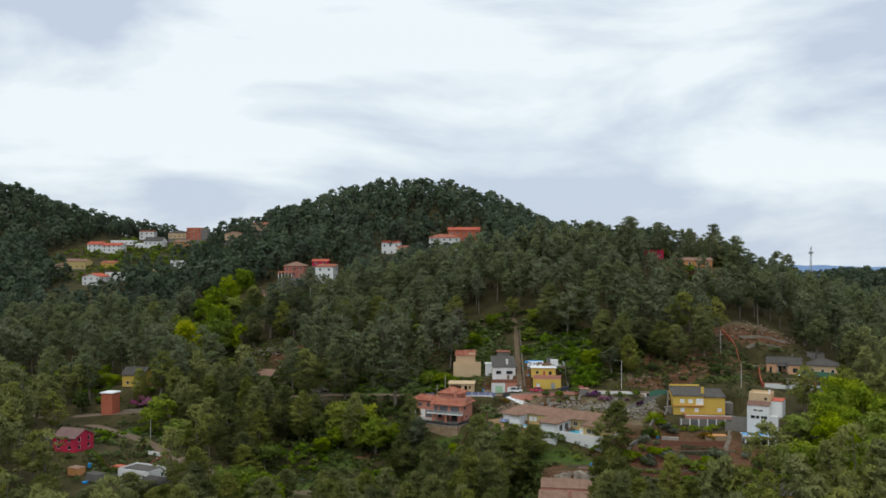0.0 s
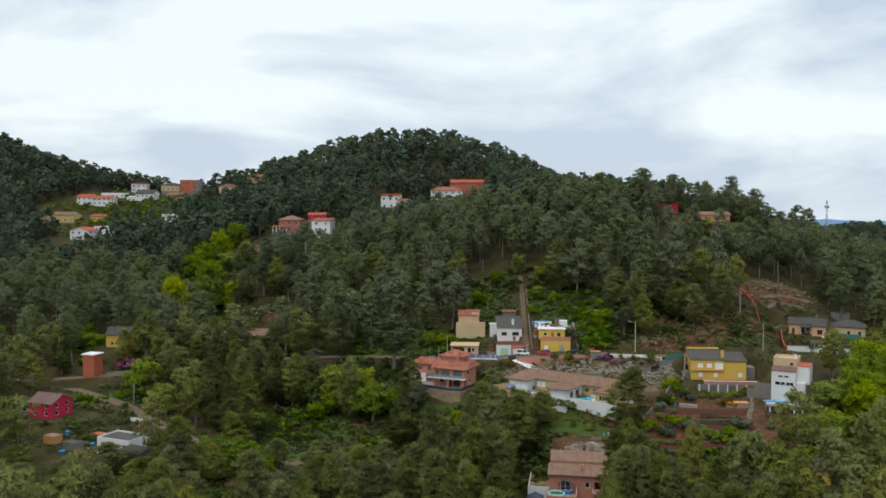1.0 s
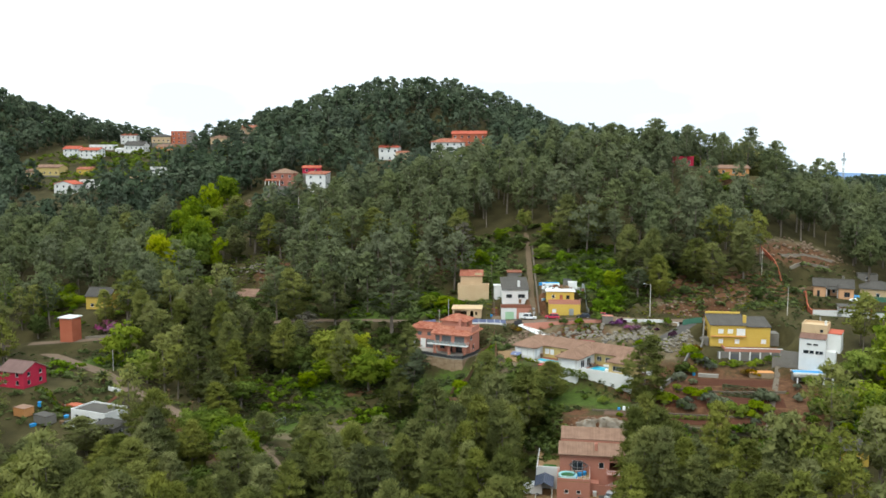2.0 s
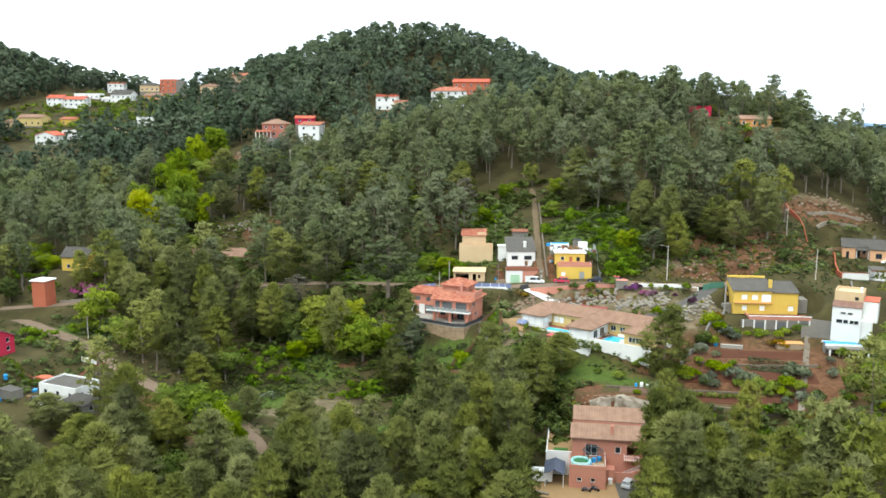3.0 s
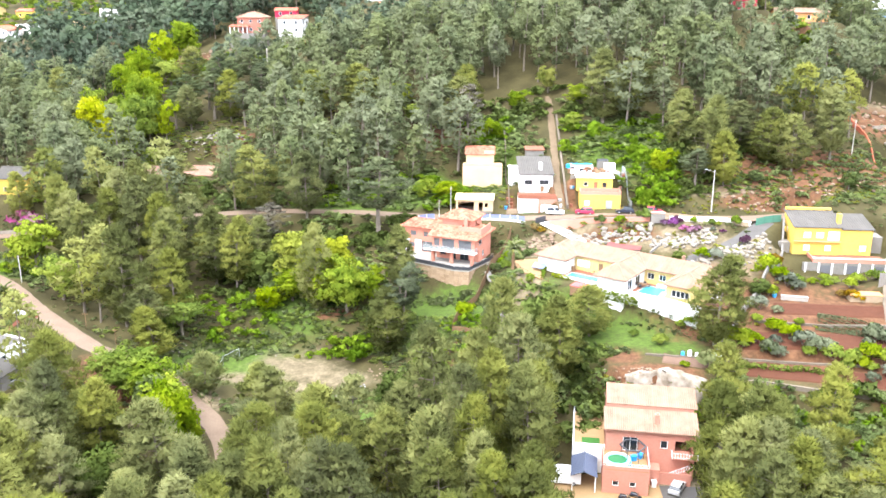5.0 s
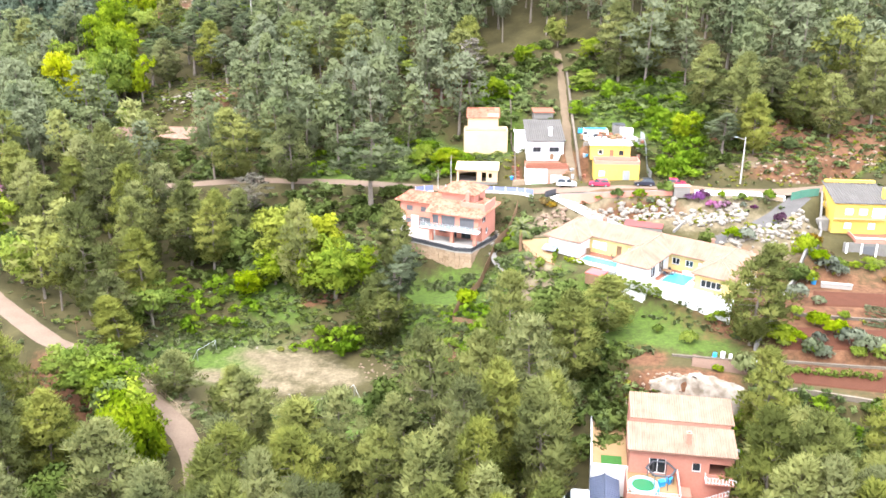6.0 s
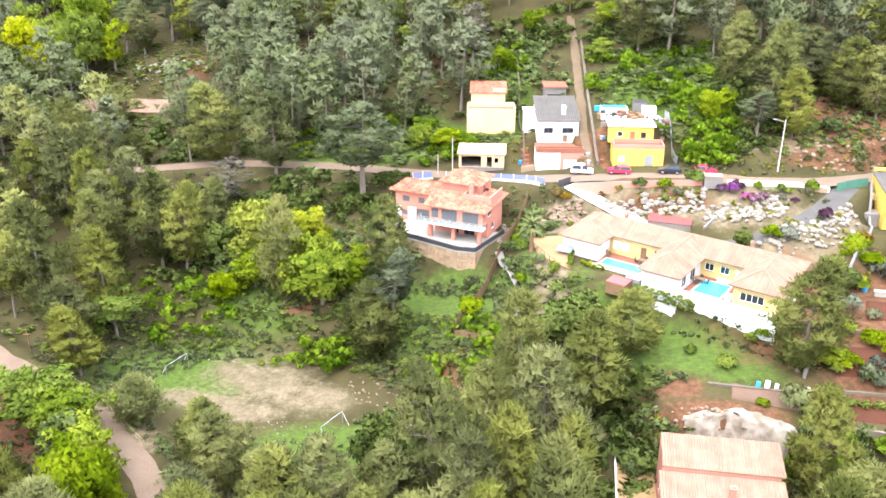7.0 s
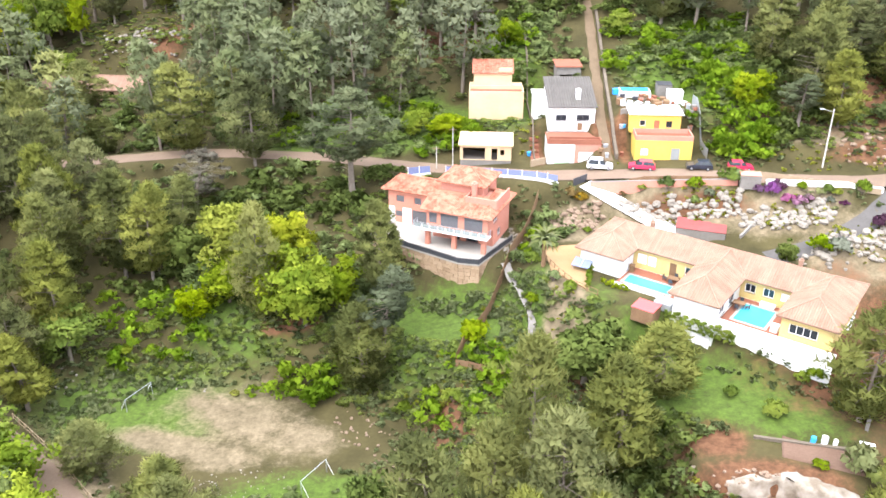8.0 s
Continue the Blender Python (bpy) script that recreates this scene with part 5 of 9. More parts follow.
# the hamlet on the western saddle
plain_house(-201.7, 495, 11.8, 9, 5.4, -14, WHITE, RED_TILE, "gy", 1.8, "white house with a bright red roof", 2, 48.8)
plain_house(-191, 503, 13, 8, 4.6, -14, WHITE, CONCRETE, "flat", 0.5, "white flat roofed house on the slope", 2, 51.2)
plain_house(-237.3, 588, 10.4, 8, 5.0, -8, WHITE, RED_TILE, "gx", 1.8, "white house with a long red roof", 2, 68.2)
plain_house(-225, 586, 13.3, 8, 4.6, -8, WHITE, RED_TILE, "gx", 1.6, "pale terraced house with a red roof", 2, 67.8)
plain_house(-231.2, 541, 15, 9, 4.6, -10, PALE_YELLOW, PALE_TILE, "gx", 1.6, "ochre house with a pale roof", 1, 57.6)
plain_house(-241, 540, 7, 8, 3.0, -10, CREAM, PALE_TILE, "gx", 1.2, "cream annex of the ochre house", 1, 57.0)
plain_house(-211.7, 545, 9, 7, 3.2, -10, YELLOW, TILE, "gx", 1.2, "yellow cottage with a tiled roof", 1, 58)
plain_house(-202.4, 602, 12.9, 10, 6.4, -6, WHITE, GREY_ROOF, "gx", 2.6, "tall white house with a grey gable", 2, 69.2)
plain_house(-220.3, 642, 11, 9, 5.6, -4, WHITE, TILE, "shed", 1.6, "white house at the crest", 2, 77.2)
plain_house(-228, 613, 16, 8, 3.0, -4, WHITE, CONCRETE, "flat", 0.6, "low white terraced building", 1, 72.6)
plain_house(-212, 604, 7, 6, 3.0, -4, WHITE, WHITE, "shed", 1.0, "small white outbuilding in the hamlet", 1, 70.0)
plain_house(-197, 640, 13, 9, 4.2, 0, CREAM, GREY_ROOF, "hip", 1.6, "long pale house with a grey roof", 1, 77.8)
plain_house(-184.9, 641, 10.6, 10, 8.2, 0, BRICK, TILE, "flat", 0.7, "tall brick red block with a flat roof", 3, 77)
plain_house(-177.0, 640, 5, 8, 7.4, 0, CONCRETE, CONCRETE, "flat", 0.5, "bare concrete block beside the brick house", 2, 77)
plain_house(-182.3, 601, 10.6, 9, 5.2, -4, ORANGE, PALE_TILE, "gx", 1.6, "orange house with a pale roof", 2, 69.6)
plain_house(-140.1, 576, 11, 9, 4.0, -6, CREAM, PALE_TILE, "hip", 1.8, "cream house with a low hipped roof", 1, 76, deep=5)
plain_house(-126.9, 561, 8, 8, 5.4, -20, CREAM, PALE_TILE, "gy", 1.8, "cream gabled house among trees", 2, 71.6)
plain_house(-121.5, 571, 9, 8, 4.0, -6, OCHRE_STONE, TILE, "gx", 1.6, "stone coloured house below the crest", 1, 82, deep=6)
plain_house(-159.6, 520, 9.8, 7, 3.2, -10, WHITE, CONCRETE, "flat", 0.5, "small white house in the trees", 1, 59.4)
plain_house(-166.6, 500, 4.4, 5, 3.2, -10, CREAM, CONCRETE, "flat", 0.4, "small pale hut in the trees", 1, 54.5)


def stone_wall(name, line, h, mat, label, th=0.5, seed=1, size=0.9, parent=None):
    """A wall of rough blocks, each stone a piece of its own, laid in courses along the line (the line is the wall's top)."""
    rnd = random.Random(seed)
    root = thing(name, Matrix(), label, "retaining wall")
    for a, b in zip(line, line[1:]):
        a, b = Vector(a), Vector(b)
        L = (b - a).length
        d = (b - a).normalized()
        n = Vector((d.y, -d.x, 0)).normalized()
        rows = max(1, round(h / (size * 0.62)))
        for r in range(rows):
            u = -rnd.random() * size * 0.5
            while u < L:
                w = size * rnd.uniform(0.7, 1.35)
                u1 = min(u + w, L)
                u0 = max(u, 0)
                if u1 - u0 > 0.12:
                    hh = h / rows
                    z1 = -r * hh - 0.02
                    z0 = -(r + 1) * hh + 0.02
                    o = rnd.uniform(0, 0.09)
                    v = []
                    for zz, inset in ((z0, 0.03), (z1, 0.05)):
                        for uu, dd in ((u0 + 0.03, o - inset), (u1 - 0.03, o - inset), (u1 - 0.02, -th), (u0 + 0.02, -th)):
                            v.append(a + d * uu + n * dd + Vector((0, 0, zz + rnd.uniform(-0.03, 0.03))))
                    STONES.setdefault(root.name, (root, mat, []))[2].append(v)
                u += w
    return root


STONES = {}


def lay_stones():
    for root, mat, stones in STONES.values():
        for v in stones:
            part("stone", Geo().add(v, [(0, 1, 5, 4), (1, 2, 6, 5), (2, 3, 7, 6), (3, 0, 4, 7), (4, 5, 6, 7), (3, 2, 1, 0)]), mat, root)


# ---- trees ----
class Cloud:
    """Triangles of foliage, or of limbs, gathered as arrays."""

    def __init__(self):
        self.v, self.f, self.q, self.n = [], [], [], 0

    def put(self, v, f, q=None):
        if q is not None:
            self.q.append(np.asarray(q, np.float32))
        self.v.append(np.asarray(v, np.float32))
        self.f.append(np.asarray(f, np.int32) + self.n)
        self.n += len(v)

    def arrays(self):
        return (np.concatenate(self.v), np.concatenate(self.f)) + ((np.concatenate(self.q),) if self.q else ())


def mesh_tris(name, v, f, *rest):
    """A mesh of triangles; foliage brings the rounded normals of its clumps."""
    mat = rest[-1]
    me = bpy.data.meshes.new(name)
    if len(rest) > 1:  # wind each leaf so that its face looks the way its normal does
        v, f = np.asarray(v), np.array(f)
        face = np.cross(v[f[:, 1]] - v[f[:, 0]], v[f[:, 2]] - v[f[:, 0]])
        turned = np.einsum("ij,ij->i", face, np.asarray(rest[0])[f[:, 0]]) < 0
        f[turned] = f[turned][:, [0, 2, 1]]
    me.vertices.add(len(v))
    me.vertices.foreach_set("co", np.asarray(v, np.float32).ravel())
    me.loops.add(len(f) * 3)
    me.loops.foreach_set("vertex_index", np.asarray(f, np.int32).ravel())
    me.polygons.add(len(f))
    me.polygons.foreach_set("loop_start", np.arange(0, len(f) * 3, 3, dtype=np.int32))
    me.update(calc_edges=True)
    if len(rest) > 1:
        me.attributes.new("custom_normal", "FLOAT_VECTOR", "POINT").data.foreach_set("vector", np.asarray(rest[0], np.float32).ravel())
        me.update()
    me.materials.append(mat)
    return me


def sprays(rs, centres, radii, per, size, flat=0.75, slim=0.8):
    """Leaf sprays round each clump: small triangles that point outwards, most of them near the clump's skin."""
    n = len(centres) * per
    c, r = np.repeat(centres, per, 0), np.repeat(radii, per)[:, None]
    d = rs.normal(size=(n, 3))
    d /= np.linalg.norm(d, axis=1)[:, None]
    d[:, 2] = np.where(d[:, 2] < -0.3, -d[:, 2] * 0.6, d[:, 2])
    p = c + d * r * (0.45 + 0.6 * rs.rand(n, 1)) * np.array([1, 1, flat])
    u = d * 0.45 + rs.normal(size=(n, 3)) * 0.6
    u[:, 2] += 0.1
    u /= np.linalg.norm(u, axis=1)[:, None]
    w = np.cross(d + rs.normal(size=(n, 3)) * 0.3 + np.array([0, 0, 0.25]), u)
    w /= np.linalg.norm(w, axis=1)[:, None]
    s = size * rs.uniform(0.6, 1.4, (n, 1))
    v = np.stack([p + u * s, p - u * s * 0.6 + w * s * slim, p - u * s * 0.6 - w * s * slim], 1).reshape(-1, 3)
    heart = p - centres.mean(0)
    q = d * 0.6 + 0.75 * heart / (np.linalg.norm(heart, axis=1)[:, None] + 1e-6) + rs.normal(size=(n, 3)) * 0.12 + np.array([0, 0, 0.2])
    q /= np.linalg.norm(q, axis=1)[:, None]
    return v, np.arange(n * 3).reshape(-1, 3), np.repeat(q, 3, 0)


def needles(rs, centres, radii, per, size, slim, flat=0.62):
    """Pine foliage: a few broad sprays in the heart of each clump, and a brush of fine ones standing out from it and upwards."""
    inner = sprays(rs, centres, radii * 0.7, 11, size * 1.15, flat, 0.6)
    n = len(centres) * per
    c, r = np.repeat(centres, per, 0), np.repeat(radii, per)[:, None]
    d = rs.normal(size=(n, 3))
    d /= np.linalg.norm(d, axis=1)[:, None]
    d[:, 2] = np.where(d[:, 2] < -0.25, -d[:, 2] * 0.7, d[:, 2])
    p = c + d * r * (0.62 + 0.5 * rs.rand(n, 1)) * np.array([1, 1, flat])
    u = d * 0.8 + rs.normal(size=(n, 3)) * 0.38 + np.array([0, 0, 0.45])
    u /= np.linalg.norm(u, axis=1)[:, None]
    w = np.cross(rs.normal(size=(n, 3)), u)
    w /= np.linalg.norm(w, axis=1)[:, None]
    s = size * rs.uniform(0.65, 1.35, (n, 1))
    v = np.stack([p + u * s * 1.1, p - u * s * 0.6 + w * s * slim, p - u * s * 0.6 - w * s * slim], 1).reshape(-1, 3)
    heart = p - centres.mean(0)
    q = d * 0.6 + 0.75 * heart / (np.linalg.norm(heart, axis=1)[:, None] + 1e-6) + rs.normal(size=(n, 3)) * 0.1 + np.array([0, 0, 0.2])
    q /= np.linalg.norm(q, axis=1)[:, None]
    f = np.arange(n * 3).reshape(-1, 3) + len(inner[0])
    return np.concatenate([inner[0], v]), np.concatenate([inner[1], f]), np.concatenate([inner[2], np.repeat(q, 3, 0)])


def limb(cloud, a, b, r0, r1, n=5):
    a, b = np.asarray(a, float), np.asarray(b, float)
    w = (b - a) / (np.linalg.norm(b - a) + 1e-9)
    u = np.cross(w, (0.3, 0.9, 0.1))
    u /= np.linalg.norm(u)
    t = np.cross(w, u)
    k = np.arange(n) * 2 * np.pi / n
    ring = np.cos(k)[:, None] * u + np.sin(k)[:, None] * t
    v = np.concatenate([a + ring * r0, b + ring * r1])
    f = [(i, (i + 1) % n, n + (i + 1) % n) for i in range(n)] + [(i, n + (i + 1) % n, n + i) for i in range(n)]
    cloud.put(v, f)


def pine_shape(seed, h=13.0, wide=3.3, bare=0.32, clumps=85, per=34, size=0.42, round_top=0.6, limbs=True, thin=0.0, slim=0.34, puff=1.0):
    """An Aleppo pine: leaning trunk, bare below, whorled limbs that end in tufts, rounded uneven crown."""
    rs = np.random.RandomState(seed)
    wood, cs, rr = Cloud(), [], []
    lean = rs.normal(0, 0.05 * h, 2)
    spine = [np.array([lean[0] * k * k + 0.15 * math.sin(k * 5 + seed), lean[1] * k * k + 0.15 * math.cos(k * 4), h * k]) for k in np.linspace(0, 0.96, 7)]
    for i in range(0, 6, 1 if limbs else 3):
        j = i + (1 if limbs else 3)
        limb(wood, spine[i], spine[j], 0.24 * (1 - i / 6.5) * h / 13, 0.24 * (1 - j / 6.5) * h / 13, 6 if limbs else 4)
    side = rs.uniform(0, 6.28)
    for i in range(clumps):
        k = bare + (1 - bare) * ((i + rs.rand()) / clumps)
        q = (k - bare) / (1 - bare)
        prof = (q / 0.25) ** 0.7 if q < 0.25 else (1 - ((q - 0.25) / 0.75) ** (1.2 + round_top)) ** 0.75
        a = i * 2.4 + rs.uniform(-0.7, 0.7)
        lump = 1 + 0.28 * math.sin(a * 2 + seed) + 0.18 * math.sin(side + q * 9 + a)
        R = wide * max(prof, 0.1) * lump * rs.uniform(0.55, 1.0)
        j = min(5, int(k / 0.96 * 6))
        base = spine[j] + (spine[min(j + 1, 6)] - spine[j]) * (k / 0.96 * 6 - j)
        tip = base + np.array([math.cos(a) * R, math.sin(a) * R, 0.10 * R + rs.uniform(-0.3, 0.3)])
        if rs.rand() < thin:
            if limbs:
                limb(wood, base - np.array([0, 0, 0.3]), tip, 0.05, 0.015, 3)
            continue
        cs.append(tip)
        rr.append(puff * rs.uniform(0.65, 1.15) * wide / 3.3 * (0.8 + 0.35 * (1 - q)))
        if limbs and i % 2 == 0:
            limb(wood, base - np.array([0, 0, 0.4]), tip, 0.07, 0.02, 3)
    if limbs:
        for i in range(6):
            k, a = rs.uniform(0.12, bare), rs.uniform(0, 6.28)
            b = np.array([spine[1][0], spine[1][1], h * k])
            limb(wood, b, b + np.array([math.cos(a), math.sin(a), 0.3]) * rs.uniform(0.6, 1.8), 0.05, 0.015, 3)
    leaf = needles(rs, np.array(cs), np.array(rr), per, size, slim) if limbs else sprays(rs, np.array(cs), np.array(rr), per, size, 0.62, slim)
    return wood.arrays(), leaf


def broad_shape(seed, h=9.0, wide=4.0, clumps=100, per=44, size=0.25, bare=0.1):
    """A broadleaf tree: forked trunk and a lumpy dome."""
    rs = np.random.RandomState(seed)
    wood = Cloud()
    limb(wood, (0, 0, -0.3), (0.1, 0, h * 0.3), 0.28, 0.2, 6)
    lobes = [(rs.uniform(-0.5, 0.5) * wide, rs.uniform(-0.5, 0.5) * wide, h * rs.uniform(0.35, 0.75), wide * rs.uniform(0.42, 0.68)) for _ in range(8)]
    lobes.append((0, 0, h * 0.72, wide * 0.55))
    for x, y, z, _ in lobes:
        limb(wood, (0.1, 0, h * 0.22), (x, y, z), 0.12, 0.04, 4)
    cs, rr = [], []
    for i in range(clumps):
        x, y, z, r = lobes[i % len(lobes)]
        d = rs.normal(size=3)
        d /= np.linalg.norm(d)
        c = np.array([x, y, z]) + d * r * rs.uniform(0.6, 1.05) * np.array([1, 1, 0.9])
        c[2] = min(max(c[2], h * bare + 0.4), h - 0.4)
        cs.append(c)
        rr.append(rs.uniform(0.8, 1.3) * wide / 4.0)
    leaf = sprays(rs, np.array(cs), np.array(rr), per, size, 0.85)
    return wood.arrays(), leaf


def shrub_shape(seed, h=1.6, wide=1.2, clumps=14, per=26, size=0.2):
    rs = np.random.RandomState(seed)
    wood = Cloud()
    cs = []
    for i in range(clumps):
        a, q = rs.uniform(0, 6.28), rs.rand() ** 0.5
        cs.append((math.cos(a) * wide * q * 0.75, math.sin(a) * wide * q * 0.75, h * (0.3 + 0.55 * (1 - q * q * 0.8) * rs.uniform(0.6, 1))))
        if i % 3 == 0:
            limb(wood, (0, 0, -0.2), cs[-1], 0.05, 0.02, 3)
    leaf = sprays(rs, np.array(cs), np.full(clumps, wide * 0.38), per, size, 0.8)
    return wood.arrays(), leaf


class Kind:
    """Some shapes of one kind of tree, whose meshes all its trees share."""

    def __init__(self, name, shapes, leaf, label, category, high):
        self.name, self.label, self.category, self.high = name, label, category, high
        self.raw = shapes
        self.meshes = None
        self.leaf = leaf
        self.reach = [(float(np.percentile(np.hypot(c[0][:, 0], c[0][:, 1]), 84)), float(c[0][:, 2].max())) for _, c in shapes]

    def plant(self, x, y, h=None, turn=0.0, variant=0, wide=1.0, label="", across=0.0):
        """A tree h metres high; its crown measures so many metres across, or keeps its own proportions."""
        if self.meshes is None:
            self.meshes = [(mesh_tris("trunk", *w, BARK), mesh_tris("crown", *c, self.leaf)) for w, c in self.raw]
        k = variant % len(self.meshes)
        s = (h or self.high) / self.high
        sx = s * wide
        if across:
            sx, s = across / 2 / self.reach[k][0], h / self.reach[k][1]
        root = new(self.name)
        root.matrix_world = pose(x, y, level(x, y) - 0.1, 0, 0, turn) @ Matrix.Diagonal((sx, sx, s, 1))
        tagged(root, label or self.label, self.category)
        w, c = self.meshes[k]
        new("trunk", w).parent = root
        new("crown", c).parent = root
        return root


PINES = Kind("pine_tree", [pine_shape(s, h=17, wide=3.5 + 0.35 * (s % 3), bare=0.03 + 0.05 * (s % 4), clumps=100, per=60, size=0.42, slim=0.2, round_top=0.5 + 0.4 * (s % 3), thin=0.04 * (s % 3), puff=1.3) for s in range(1, 10)], PINE, "grey-green pine with a rounded tufted crown", "tree", 17.0)
THIN_PINES = Kind("pine_tree", [pine_shape(s, h=19, wide=3.2, bare=0.42, clumps=86, per=46, size=0.36, slim=0.24, thin=0.24) for s in (21, 22, 23)], PINE_HILL_HAZED, "tall sparse pine with a long bare trunk", "tree", 19.0)
DEAD_PINES = Kind("pine_tree", [pine_shape(s, h=16, wide=3.2, bare=0.3, clumps=70, per=30, size=0.34, slim=0.18, thin=0.35) for s in (25, 26)], DRY, "withered pine with bare brownish grey branches", "tree", 16.0)
BROADS = Kind("broadleaf_tree", [broad_shape(s) for s in (31, 32, 33, 34)], BROAD, "bright green broadleaf tree in fresh spring leaf", "tree", 9.0)
GOLDS = Kind("broadleaf_tree", [broad_shape(s) for s in (35, 36)], OLDLEAF, "yellow-green broadleaf tree in young leaf", "tree", 9.0)
YELLOWS = Kind("broadleaf_tree", [broad_shape(s) for s in (37, 38)], YELLOW_LEAF, "broadleaf tree in fresh yellow-green spring leaf", "tree", 9.0)
OAKS = Kind("holm_oak", [broad_shape(s, h=8, wide=3.4) for s in (41, 42)], OAK, "dark green holm oak with a dense crown", "tree", 8.0)

# Where no tree grows: (centre, radii, turn)
OPEN_NEAR = [(17, 193, 4.5, 14, 0), (-24, 265, 9, 7, 0), (25, 204, 15, 17, 0), (15, 286, 15, 10, 0), (40, 289, 20, 7, 0), (-30, 298, 24, 7, 5), (-2, 276, 20, 12, -20), (-30, 249, 23, 13, 0), (-2, 268, 15, 9, -20), (-2, 284, 15, 11, -20), (36, 259, 25, 17, -36), (34, 242, 16, 9, -30), (29, 217, 12, 15, -8), (36, 231, 9, 6, -10), (22, 309, 27, 19, 0), (22, 335, 8, 16, 0), (12, 326, 7, 12, 0), (-60, 238, 9, 6, -40)]
OPEN_WEST = [(-92, 224, 21, 20, 0), (-90, 282, 9, 9, 0), (-100, 262, 22, 15, 0), (-74, 340, 16, 20, 0), (-150, 340, 28, 13, 0), (-98, 276, 18, 8, -35), (-112, 258, 16, 12, -20), (-92, 240, 14, 10, -30), (-118, 290, 12, 10, 0), (-118, 304, 11, 13, 0), (-97, 292, 13, 11, 15), (-114, 268, 15, 12, -20), (-90, 250, 14, 11, -30), (-117, 324, 9, 13, 0)]
OPEN_EAST = [(62, 221, 15, 8, 0), (74, 212, 16, 12, 0), (96, 272, 16, 20, 0), (120, 286, 20, 12, 0), (58, 276, 16, 13, 0), (70, 250, 25, 26, 0), (82, 278, 16, 13, 0), (95, 258, 10, 16, 0), (118, 300, 22, 17, -20), (94, 303, 26, 13, 5), (114, 238, 20, 28, 0), (57, 300, 6, 8, 0), (121, 327, 19, 15, 0), (172, 330, 9, 12, 0), (84, 212, 10, 9, 0), (134, 303, 11, 12, 0)]
OPEN_HILL = [(-80, 341, 16, 8, 0), (0, 476, 22, 20, 0), (-104, 404, 13, 44, 3), (102, 364, 14, 7, 0), (0, 484, 18, 10, 0), (-76, 348, 14, 8, 0), (2, 482, 22, 12, 0), (-26, 448, 14, 12, 0), (-70, 428, 22, 10, 0), (-108, 398, 9, 46, 5), (-78, 358, 18, 12, 0), (-76, 442, 26, 19, 0), (-98, 428, 12, 12, 0), (2, 497, 20, 17, 0), (-26, 462, 13, 16, 0), (108, 370, 16, 11, 0), (14, 510, 12, 10, 0)]
OPEN_HAMLET = [(-190, 458, 26, 14, 0), (-205, 575, 52, 72, 0), (-135, 556, 20, 22, 0), (-160, 506, 14, 16, 0), (-200, 478, 24, 12, 0), (-232, 562, 34, 14, 0), (-205, 580, 26, 14, 0), (-183, 616, 34, 16, 0), (-138, 556, 16, 14, 0), (-200, 492, 22, 15, 0), (-232, 580, 32, 18, 0), (-222, 538, 24, 12, 0), (-205, 598, 26, 17, 0), (-190, 634, 30, 14, 0), (-183, 594, 12, 12, 0), (-138, 569, 14, 12, 0), (-120, 560, 12, 12, 0), (-161, 514, 8, 10, 0), (-222, 628, 12, 14, 0)]


def is_open(x, y, grow=0.0):
    hit = np.zeros(np.shape(x), bool)
    for cx, cy, rx, ry, turn in OPEN_NEAR + OPEN_WEST + OPEN_EAST + OPEN_HILL + OPEN_HAMLET:
        a = radians(turn)
        u, v = (x - cx) * math.cos(a) + (y - cy) * math.sin(a), (y - cy) * math.cos(a) - (x - cx) * math.sin(a)
        hit |= (u / (rx + grow)) ** 2 + (v / (ry + grow)) ** 2 < 1
    for line, wide in ((ROAD, 5), (TRACK, 4.5), (DRIVE, 4)):
        hit |= near_line(x, y, line)[0] < wide + grow
    return hit


def scatter(seed, x0, x1, y0, y1, step):
    rs = np.random.RandomState(seed)
    xs, ys = np.meshgrid(np.arange(x0, x1, step), np.arange(y0, y1, step))
    xs = xs + rs.uniform(-0.42, 0.42, xs.shape) * step
    ys = ys + rs.uniform(-0.42, 0.42, ys.shape) * step
    xs, ys = xs.ravel(), ys.ravel()
    keep = (np.abs(xs) < 0.54 * ys + 22) & ~is_open(xs, ys)
    return xs[keep], ys[keep], rs


